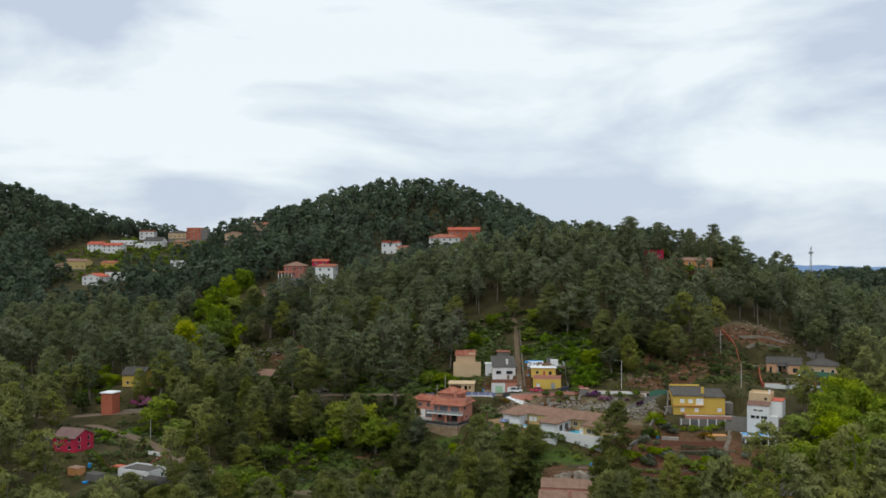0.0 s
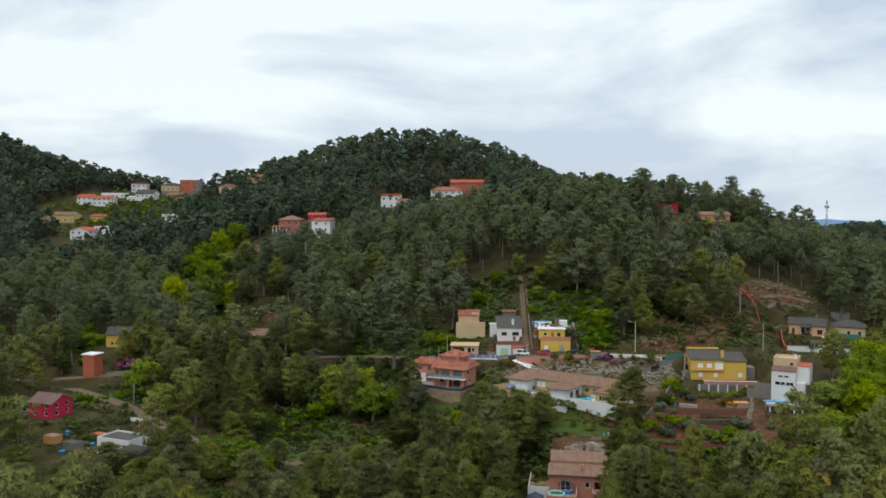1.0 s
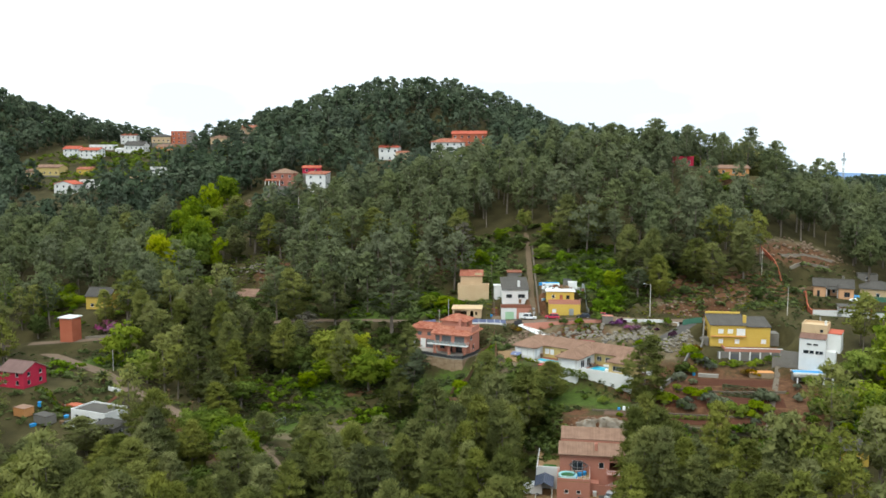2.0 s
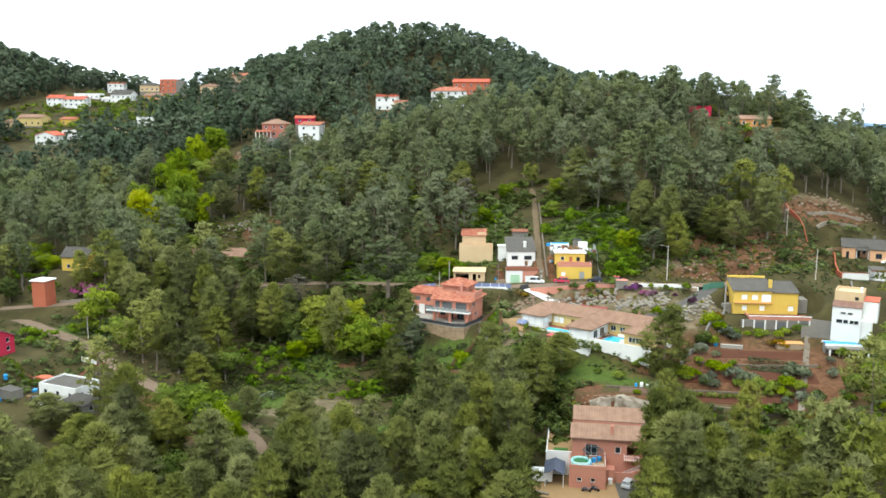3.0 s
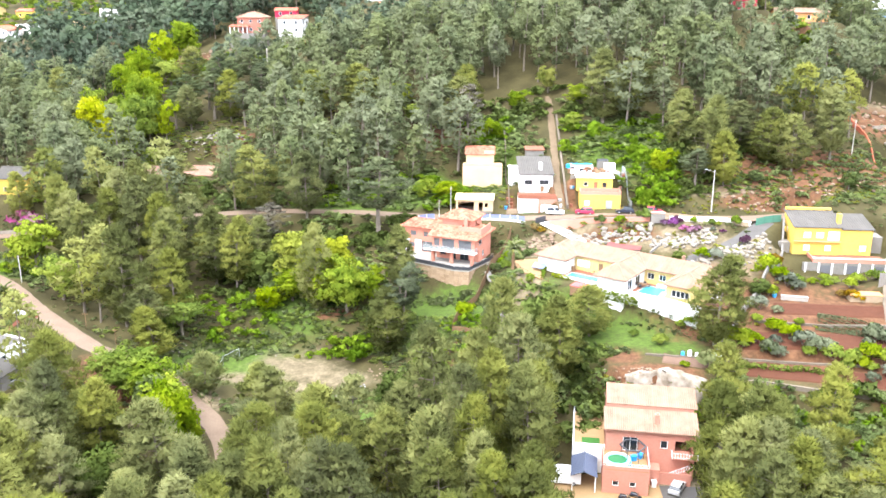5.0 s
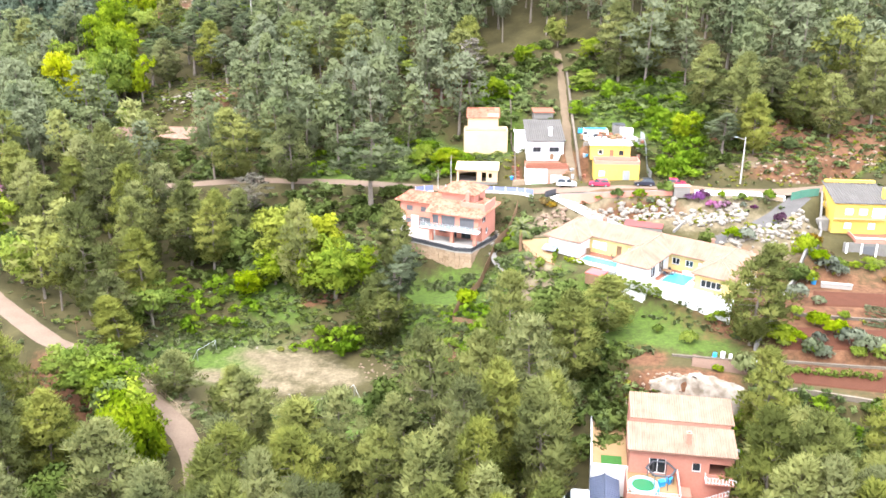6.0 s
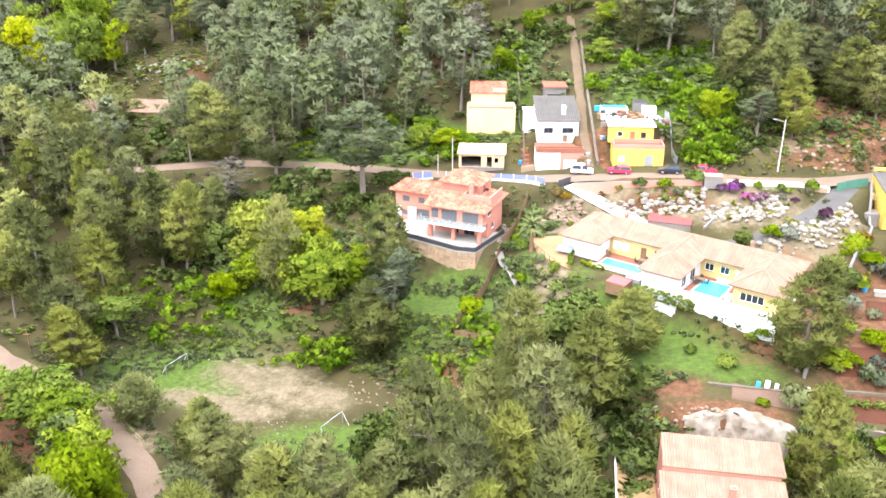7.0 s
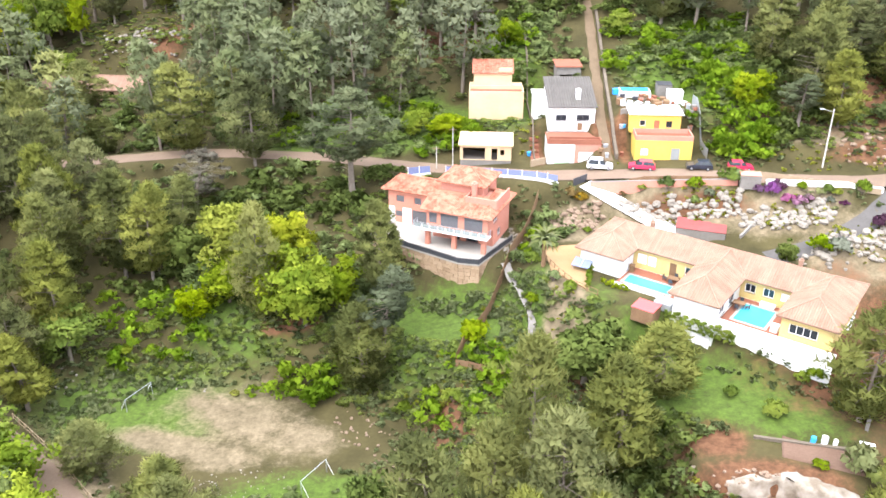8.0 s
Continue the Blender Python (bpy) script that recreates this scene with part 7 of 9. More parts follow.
rockery("strewn quarry rocks on the cleared slope", 5, REDROCK, [(106, 330), (116, 334), (127, 338), (133, 333)], 6, 90, 0.3, 0.9)
rockery("loose brownish stones at the edge of the field", 6, REDROCK, [(-14, 256), (-8, 250), (-6, 242)], 2.5, 60, 0.1, 0.3)
rockery("loose pale stones by the western goal", 7, ROCKMAT, [(-56, 262), (-46, 266), (-34, 264)], 2.0, 50, 0.1, 0.28)
rockery("pale rubble round the ruined house", 8, ROCKMAT, [(-84, 366), (-70, 368), (-62, 360)], 3.5, 70, 0.25, 0.7)
rockery("loose rubble on the bank above the yellow house", 10, REDROCK, [(60, 292.5), (74, 293.5), (88, 296), (102, 300)], 2.6, 110, 0.2, 0.6)
rockery("loose rubble beside the pink house", 12, ROCKMAT, [(9.5, 286), (10.4, 281), (9.8, 276)], 1.4, 70, 0.12, 0.4)
rockery("loose pale stones scattered over the dry field", 13, ROCKMAT, [(-40, 242), (-30, 240), (-22, 244)], 3.5, 120, 0.05, 0.16)
rockery("heap of rusty rubble behind the salmon house", 14, REDROCK, [(26, 230.5), (31, 231.5), (35, 231)], 1.6, 80, 0.1, 0.35)
rockery("rubble below the brick red house", 9, REDROCK, [(-96, 436), (-86, 440), (-66, 432)], 6, 80, 0.4, 1.0)


def rock_face():
    """The cut rock behind the salmon house."""
    n, m = 46, 16
    X, Y, Z = np.zeros((m, n)), np.zeros((m, n)), np.zeros((m, n))
    for j in range(n):
        u = j / (n - 1)
        bx, by = 26.6 + 16.4 * u, 229.4 - 3.2 * u - 0.6 * math.sin(u * 3.1)
        top = 8.4 + 1.5 * math.sin(u * 2.4) - 0.4 * max(0, u - 0.75) * 4
        for i in range(m):
            w = i / (m - 1)
            b = noise.noise((bx * 0.35, w * 2.5, 2)) * 1.2 + noise.noise((bx * 1.1, w * 6, 5)) * 0.6
            X[i, j], Y[i, j], Z[i, j] = bx + 0.2 * b, by + (6.4 - 2.6 * u) * w + b * (0.3 + math.sin(w * 3.14)), -1.6 + (top + 1.9) * min(1.0, 1.45 * w) ** 0.85 + 0.4 * b
    ob = new("rock_face", mesh_grid("rock_face", X, Y, Z))
    ob.data.materials.append(surface("pale_cut_rock", (0.12, 0.09, 0.06), (0.34, 0.30, 0.245), 0.95, 2.2, 0.8, stain=0.7))
    tagged(ob, "pale cut rock face behind the salmon house", "rock", kind="structure")


rock_face()


def run_wall(name, line, h, th, mat, label, cap=None, deep=1.2, category="wall", follow=True):
    """A wall along a line, following the ground in short steps."""
    root = thing(name, Matrix(), label, category)
    g, c = Geo(), Geo()
    for a, b in zip(line, line[1:]):
        a, b = Vector(a[:2]), Vector(b[:2])
        n = max(1, round((b - a).length / 2.5))
        d = (b - a).normalized()
        s = Vector((-d.y, d.x)) * th / 2
        for i in range(n):
            p, q = a.lerp(b, i / n), a.lerp(b, (i + 1) / n)
            zs = [level(p.x, p.y) + h, level(q.x, q.y) + h]
            if not follow:  # an even slope from end to end
                z0, z1 = level(a.x, a.y) + h, level(b.x, b.y) + h
                zs = [max(z0 + (z1 - z0) * k / n, level(*c) + h * 0.5) for k, c in ((i, p), (i + 1, q))]
            top = [(p.x - s.x, p.y - s.y, zs[0]), (q.x - s.x, q.y - s.y, zs[1]), (q.x + s.x, q.y + s.y, zs[1]), (p.x + s.x, p.y + s.y, zs[0])]
            g.slab([top[k] for k in (0, 1, 2, 3)], h + deep)
            if cap:
                c.slab([(x + (0.06 if k in (2, 3) else -0.06) * (s.x > 0) * 0, y, z + 0.1) for k, (x, y, z) in enumerate(top)], 0.096)
    part("wall", g, mat, root)
    if cap:
        part("coping", c, cap, root)
    return root


def screen_fence(name, line, h, mat, label, post_mat=None, step=2.5, gap=0.1):
    """Panels between posts; each panel and each post a part."""
    root = thing(name, Matrix(), label, "fence")
    for a, b in zip(line, line[1:]):
        a, b = Vector(a[:2]), Vector(b[:2])
        n = max(1, round((b - a).length / step))
        for i in range(n):
            p, q = a.lerp(b, i / n), a.lerp(b, (i + 1) / n)
            z0, z1 = level(p.x, p.y), level(q.x, q.y)
            part("post", Geo().tube((p.x, p.y, z0 - 0.4), (p.x, p.y, z0 + h + 0.1), 0.06, 0.06, 6), post_mat or GREY_METAL, root)
            d = (q - p).normalized() * 0.07
            nrm = Vector((-d.y, d.x)) * 0.3
            v = [(p.x + d.x, p.y + d.y, z0 + gap), (q.x - d.x, q.y - d.y, z1 + gap), (q.x - d.x, q.y - d.y, z1 + h), (p.x + d.x, p.y + d.y, z0 + h)]
            w = [(x + nrm.x, y + nrm.y, z) for x, y, z in v]
            part("panel", Geo().add(v + w, [(0, 1, 2, 3), (7, 6, 5, 4), (3, 2, 6, 7), (1, 0, 4, 5), (0, 3, 7, 4), (2, 1, 5, 6)]), mat, root)
    return root


run_wall("road_wall", [(22.6, 288.0), (33, 286.2), (44.8, 284.6)], 0.9, 0.35, SALMON, "salmon rendered wall below the road", CONCRETE, 2.6, "wall", False)
screen_fence("screen_fence", [(23, 288.6), (33, 286.9), (44.8, 285.2)], 1.0, WOOD, "brown reed screen above the road wall", WOOD, 2.2, 0.02)
run_wall("road_wall", [(49, 284.2), (58, 283), (66.5, 282.6)], 0.9, 0.3, WHITE, "white rendered wall between road and rock garden", None, 1.5)
run_wall("garden_wall", [(43.2, 275.6), (46.3, 278.4)], 0.5, 0.3, CONCRETE, "short pale wall beside the drive")
run_wall("garden_wall", [(74, 283.5), (70.7, 274), (60.3, 259.6), (47.2, 238.6)], 1.2, 0.4, CONCRETE, "long weathered boundary wall beside the vegetable garden", None, 2.5, "wall")
run_wall("garden_path", [(86.8, 261), (80.4, 246), (74, 231.6), (71.4, 225.6)], 0.15, 1.3, GARDEN_STONE, "straight weathered path between the gardens", None, 1.5, "path")
run_wall("garden_wall", [(57, 249.4), (70, 247.6), (83.5, 246.6)], 0.45, 0.35, GARDEN_STONE, "low stone edge of the upper vegetable bed")
run_wall("garden_wall", [(50, 237.6), (62, 235.8), (79, 233.8)], 0.45, 0.35, GARDEN_STONE, "low stone edge of the middle vegetable bed")
run_wall("garden_wall", [(47.5, 229.6), (60, 226.4), (76, 222.8)], 0.5, 0.4, GARDEN_STONE, "low stone wall below the vegetable garden")
run_wall("garden_wall", [(34.5, 238.3), (44, 235.5)], 0.4, 0.35, GARDEN_STONE, "low stone edge of the lawn")
screen_fence("garden_fence", [(-103, 259.5), (-91, 263.2), (-84, 265)], 0.8, TERRA_PAVING, "terracotta garden parapet between white posts", WHITE_PAINT, 3.0, 0.0)
run_wall("garden_wall", [(-91.5, 268.2), (-86.5, 264.8)], 1.1, 0.25, WHITE, "white garden wall beside the dirt track")
run_wall("terrace", [(-102, 257.4), (-91, 260.8), (-85, 262.4)], 0.12, 3.2, surface("brown_slabs", (0.075, 0.056, 0.046), (0.125, 0.098, 0.082), 0.95, 1.2, 0.3), "brown paved terrace behind the white posts", None, 1.0, "terrace")
run_wall("brick_fence", [(106.5, 330), (108.2, 319), (109.2, 312.8)], 1.1, 0.25, BRICK, "red brick boundary wall climbing the slope")
run_wall("garden_wall", [(109.0, 312.9), (111.0, 305.6)], 0.8, 0.25, WHITE, "low white wall below the green panels")
screen_fence("screen_fence", [(109.3, 312.8), (111.3, 305.5)], 2.0, NET_GREEN, "dark green panels between white posts", WHITE_PAINT, 1.5, 0.1)
run_wall("brick_fence", [(111.2, 305.5), (110.4, 299), (109.6, 294.6)], 1.5, 0.3, BRICK, "red brick boundary wall beside the garden")
run_wall("garden_wall", [(109.6, 313.4), (117, 318), (122, 317.5)], 1.2, 0.3, OCHRE_STONE, "ochre wall behind the apricot house")
run_wall("garden_wall", [(113, 321.5), (119, 324), (127, 324.5)], 0.9, 0.5, STONE, "rough stone terrace wall above the apricot house", None, 2.0)
run_wall("garden_wall", [(112, 327), (122, 331), (131, 331)], 0.8, 0.5, STONE, "rough stone terrace wall on the cleared slope", None, 2.0)
screen_fence("screen_fence", [(128, 302.6), (136, 300)], 1.6, NET_GREEN, "green screen fence beside the bungalow", NET_GREEN, 2.0, 0.05)
run_wall("garden_wall", [(19, 209.5), (14.5, 211.5), (14.5, 218)], 0.4, 0.6, STONE, "rough stone edge of the yard", None, 2.5)
run_wall("garden_wall", [(97, 255), (104, 272), (109, 288)], 0.6, 0.4, CONCRETE, "grey retaining wall beside the lane")
screen_fence("screen_fence", [(-6.8, 297.4), (-3.0, 296.8)], 1.5, BLUE_FENCE, "blue-grey panel fence beside the road", WHITE_PAINT)
run_wall("road_wall", [(-6.8, 297.2), (-3, 296.6)], 0.35, 0.3, WHITE, "low white footing of the blue-grey fence")
run_wall("road_wall", [(-0.4, 296.2), (9.8, 293.0), (14.4, 291.0), (17.6, 289.0)], 0.4, 0.3, WHITE, "white footing below the blue-grey fence")
screen_fence("screen_fence", [(-0.4, 296.4), (9.8, 293.2), (14.4, 291.2), (17.6, 289.2)], 1.4, BLUE_FENCE, "blue-grey panel fence above the pink house", WHITE_PAINT)
screen_fence("screen_fence", [(14.3, 287.4), (10.8, 280.4), (7.9, 273), (4.7, 264.8), (1.0, 257.6)], 2.0, WOOD, "dark brown brushwood fence down the slope", WOOD, 1.8, 0.02)
screen_fence("screen_fence", [(1.0, 257.6), (6, 256), (10.5, 255.3), (16, 254.6)], 1.2, WOOD, "dark brown brushwood fence along the scrub", WOOD, 1.8, 0.02)
screen_fence("gate", [(19.9, 287.8), (22.4, 290)], 1.4, DARK_METAL, "dark metal gate at the top of the ramp", DARK_METAL, 1.6)
screen_fence("gate", [(67.5, 282.2), (73.5, 283.6)], 1.7, NET_GREEN, "green screened gate beside the yellow house", NET_GREEN, 2.0)
screen_fence("screen_fence", [(47, 288.3), (57, 283.6), (66, 282.0)], 1.0, PALE_WOOD, "pale reed screen beside the road", PALE_WOOD, 2.2, 0.05)
screen_fence("screen_fence", [(42.4, 306), (43, 300), (43, 295.6)], 1.8, GREY_METAL, "grey wire fence beside the yellow house", GREY_METAL, 2.0)


def rail_fence(line, mat, label, h=0.9):
    root = thing("rail_fence", Matrix(), label, "fence")
    pts = [(x, y, level(x, y)) for x, y in line]
    railing(root, pts, h, mat, "rails", 1.4, 2, 0.05)
    return root


rail_fence([(22.5, 286.2), (25.5, 283.8), (28.5, 281.6)], DARK_METAL, "dark railing along the concrete ramp")
rail_fence([(14.2, 271.5), (15.5, 267.5), (17.5, 263.5), (20, 261.2)], WOOD, "wooden rail fence at the edge of the patio")
rail_fence([(-57, 251.5), (-50, 246), (-42, 238.5)], PALE_WOOD, "thin rail fence beside the dirt track")

# ---- poles, masts and goals ----
def pole(x, y, h, mat, label, r=0.13, arm=0.0, name="utility_pole"):
    z = level(x, y)
    root = thing(name, pose(x, y, z), label, "pole")
    part("shaft", Geo().tube((0, 0, -0.5), (0, 0, h), r, r * 0.65, 8), mat, root)
    if arm:
        part("arm", Geo().tube((0, 0, h - 0.5), (-arm, -0.3, h + 0.1), 0.05, 0.04, 6), mat, root)
        part("lamp_head", Geo().soft(-arm - 0.5, -arm + 0.1, -0.45, -0.15, h + 0.02, h + 0.18, 0.04), GREY_METAL, root)
    else:
        part("crossbar", Geo().box(-0.6, 0.6, -0.05, 0.05, h - 0.5, h - 0.4), WOOD, root)
    return root


POLE = surface("weathered_pole", (0.36, 0.33, 0.29), (0.56, 0.52, 0.46), 0.9, 2.0, 0.2)
pole(0.8, 300.4, 7.0, POLE, "pale slender lamp post beside the road", 0.1)
pole(-2.0, 299.2, 4.2, POLE, "short pale post beside the road", 0.09)
pole(60.0, 290.3, 9.6, POLE, "concrete street lamp pole with an arm", 0.15, 1.8, "street_lamp")
pole(99.5, 288.2, 8.4, POLE, "pale utility pole on the cleared slope")
pole(100.1, 311.5, 9.0, POLE, "utility pole at the edge of the pines")
pole(-95.7, 282.7, 6.2, POLE, "pale utility pole beside the dirt track")
pole(-73.2, 262.2, 3.6, WOOD, "short dark wooden post on the grassy bank", 0.08)
pole(-60.8, 395.5, 15.0, POLE, "tall utility pole on the wooded slope", 0.2)
pole(-66, 258.5, 3.4, WOOD, "short wooden post beside the track", 0.08)


def lattice(x, y, h, w, mat, label, z=None, name="pylon"):
    z = level(x, y) if z is None else z
    root = thing(name, pose(x, y, z), label, "pylon")
    legs = [(-1, -1), (1, -1), (1, 1), (-1, 1)]
    levels = [h * k / 6 for k in range(7)]
    wd = [w * (1 - 0.8 * k / 6) for k in range(7)]
    for sx, sy in legs:
        part("leg", Geo().tube((sx * wd[0], sy * wd[0], -0.5), (sx * wd[6], sy * wd[6], h), w * 0.06, w * 0.05, 4), mat, root)
    g = Geo()
    for k in range(6):
        for (ax, ay), (bx, by) in zip(legs, legs[1:] + legs[:1]):
            g.tube((ax * wd[k], ay * wd[k], levels[k]), (bx * wd[k + 1], by * wd[k + 1], levels[k + 1]), w * 0.035, None, 3)
            g.tube((bx * wd[k], by * wd[k], levels[k]), (ax * wd[k + 1], ay * wd[k + 1], levels[k + 1]), w * 0.035, None, 3)
    part("bracing", g, mat, root)
    part("crossarm", Geo().box(-w * 1.2, w * 1.2, -0.08, 0.08, h * 0.9, h * 0.93), mat, root)


lattice(-146.3, 300.7, 11.8, 0.8, GREY_METAL, "small grey lattice power pylon by the road")
lattice(247, 580, 72 - level(247, 580), 1.3, GREY_METAL, "tall grey lattice transmission mast behind the ridge")


def goal(x, y, turn):
    root = thing("football_goal", pose(x, y, level(x, y), 0, 0, turn), "bare rusty white football goal frame", "goal", "goals of the field")
    for k in (-2.4, 2.4):
        part("post", Geo().tube((k, 0, -0.3), (k, 0, 2.0), 0.045, 0.045, 8), GREY_METAL, root)
        part("stay", Geo().tube((k, 0, 1.9), (k, 1.1, 0.0), 0.03, 0.03, 6), WHITE_PAINT, root)
    part("crossbar", Geo().tube((-2.46, 0, 2.0), (2.46, 0, 2.0), 0.045, 0.045, 8), GREY_METAL, root)


goal(-43.5, 259.6, 62)
goal(-16.6, 243.2, 238)

# ---- vehicles ----
def wheel(root, x, y, r=0.32):
    w = part("wheel", Geo().tube((x, y - 0.1, r), (x, y + 0.1, r), r, r, 12), RUBBER, root)
    part("rim", Geo().tube((x, y - 0.115, r), (x, y + 0.115, r), r * 0.6, r * 0.6, 10), GREY_METAL, w)


def car(x, y, turn, mat, label, L=4.1, W=1.72, H=1.45, van=False, z=None):
    z = level(x, y) + 0.1 if z is None else z
    root = thing("van" if van else "car", pose(x, y, z, 0, 0, turn), label, "van" if van else "car")
    if van:
        side = [(-L / 2, 0.35), (L / 2 - 0.05, 0.35), (L / 2, 0.8), (L / 2 - 0.15, 1.05), (L / 2 - 0.95, 1.25), (L / 2 - 1.65, H - 0.15), (L / 2 - 2.0, H), (-L / 2 + 0.08, H), (-L / 2, H - 0.15)]
    else:
        side = [(-L / 2, 0.3), (L / 2, 0.3), (L / 2, 0.62), (L / 2 - 0.25, 0.78), (L / 2 - 1.05, 0.92), (-L / 2 + 0.1, 0.95), (-L / 2, 0.8)]
    n = len(side)
    v = [(a, s * W / 2 * (0.97 if b > 0.7 else 1.0), b) for s in (-1, 1) for a, b in side]
    part("body", Geo().add(v, [tuple(range(n)), tuple(range(2 * n - 1, n - 1, -1))] + [(i, n + i, n + (i + 1) % n, (i + 1) % n) for i in range(n)]), mat, root)
    if van:
        part("windscreen", Geo().add([(L / 2 - 1.0, -W * 0.42, 1.27), (L / 2 - 1.0, W * 0.42, 1.27), (L / 2 - 1.6, W * 0.40, H - 0.2), (L / 2 - 1.6, -W * 0.40, H - 0.2), (L / 2 - 0.92, -W * 0.42, 1.27), (L / 2 - 0.92, W * 0.42, 1.27), (L / 2 - 1.54, W * 0.40, H - 0.16), (L / 2 - 1.54, -W * 0.40, H - 0.16)], [(4, 5, 6, 7), (0, 3, 2, 1), (0, 1, 5, 4), (2, 3, 7, 6), (1, 2, 6, 5), (3, 0, 4, 7)]), GLASS, root, "dark glass")
        for s in (-1, 1):
            part("side_window", Geo().box(L / 2 - 2.3, L / 2 - 1.4, s * W * 0.485 - 0.03, s * W * 0.485 + 0.03, 1.3, 1.85), GLASS, root, "dark glass")
    else:
        cab = [(-L / 2 + 0.15, 0.95), (L / 2 - 1.1, 0.92), (L / 2 - 1.75, H), (-L / 2 + 0.55, H)]
        v = [(a, s * W / 2 * k, b) for s in (-1, 1) for (a, b), k in zip(cab, (0.94, 0.94, 0.78, 0.78))]
        part("cabin_glass", Geo().add(v, [(0, 1, 2, 3), (7, 6, 5, 4), (0, 4, 5, 1), (1, 5, 6, 2), (2, 6, 7, 3), (3, 7, 4, 0)]), GLASS, root, "dark car windows")
        part("roof", Geo().soft(-L / 2 + 0.5, L / 2 - 1.7, -W * 0.4, W * 0.4, H - 0.03, H + 0.05, 0.03), mat, root)
        for s in (-1, 1):
            part("pillar", Geo().add([(-0.15, s * W * 0.46, 0.93), (0.0, s * W * 0.46, 0.93), (-0.1, s * W * 0.395, H), (-0.25, s * W * 0.395, H), (-0.15, s * W * 0.475, 0.93), (0.0, s * W * 0.475, 0.93), (-0.1, s * W * 0.41, H), (-0.25, s * W * 0.41, H)], [(0, 1, 2, 3), (7, 6, 5, 4), (0, 4, 5, 1), (1, 5, 6, 2), (2, 6, 7, 3), (3, 7, 4, 0)]), mat, root)
    for a in (-L * 0.31, L * 0.32):
        for s in (-1, 1):
            wheel(root, a, s * (W / 2 - 0.08))
    for s in (-1, 1):
        part("headlight", Geo().box(L / 2 - 0.02, L / 2 + 0.02, s * W * 0.36 - 0.15, s * W * 0.36 + 0.15, 0.6, 0.75), GLASS, root)
    return root


car(25.0, 294.0, -10, CAR_WHITE, "white boxy estate car parked by the garage", 4.2, 1.75, 1.7)
car(31.6, 292.6, 170, CAR_RED, "red hatchback parked below the yellow house", 4.3, 1.75, 1.5)
car(40.6, 291.4, 173, CAR_DARK, "dark blue car parked on the road")
car(47.0, 290.6, -8, CAR_RED, "red pickup car parked on the road verge", 3.9)
car(17.6, 215.6, 172, CAR_WHITE, "white delivery van parked in the yard", 5.6, 2.0, 2.4, True)
car(34.6, 213.4, 60, CAR_GREY, "silver hatchback parked under the stair", 4.0)
car(122.6, 295.6, -17, CAR_DARK, "dark car standing inside the garage", z=22.05)
car(-93, 248, 30, CAR_DARK, "dark car beside the white low house")


def motorcycle(x, y, turn):
    z = level(x, y) + 0.05
    root = thing("motorcycle", pose(x, y, z, 0, 0, turn), "black scooter parked on the sandy yard", "motorcycle")
    for a in (-0.65, 0.65):
        part("wheel", Geo().tube((a, -0.06, 0.28), (a, 0.06, 0.28), 0.28, 0.28, 12), RUBBER, root)
    part("body", Geo().soft(-0.75, 0.35, -0.18, 0.18, 0.35, 0.78, 0.06), CAR_DARK, root)
    part("fork", Geo().tube((0.65, 0, 0.3), (0.42, 0, 1.0), 0.04, 0.04, 6), DARK_METAL, root)
    part("handlebar", Geo().tube((0.42, -0.32, 1.02), (0.42, 0.32, 1.02), 0.025, 0.025, 6), DARK_METAL, root)
    part("seat", Geo().soft(-0.7, 0.1, -0.15, 0.15, 0.78, 0.88, 0.04), RUBBER, root)


motorcycle(26.2, 210.9, -14)
motorcycle(27.9, 211.3, -30)

# ---- gardens ----
def leafy(name, mat, label, seeds, high=1.6, wide=1.2):
    return Kind(name, [shrub_shape(s, high, wide, 16, 30, 0.17) for s in seeds], mat, label, "shrub", high)


FRESH = leafy("shrub", BROAD, "fresh bright green garden shrub", (101, 102, 103))
OLIVE = leafy("shrub", GREY_LEAF, "silvery grey-green olive bush in the garden", (104, 105))
RUSTY = leafy("shrub", RUST_LEAF, "rusty orange-brown bush in dry soil", (106, 107))
PINKS = leafy("shrub", FLOWER, "pink flowering shrub in full bloom", (108, 109))
PLUMS = leafy("shrub", PURPLE, "dark plum-leaved shrub among pale rocks", (110, 111))
GREENS = leafy("shrub", SHRUB, "rounded dark green garden shrub", (112, 113))
PALES = leafy("shrub", OLDLEAF, "yellow-green garden shrub in young leaf", (114, 115))
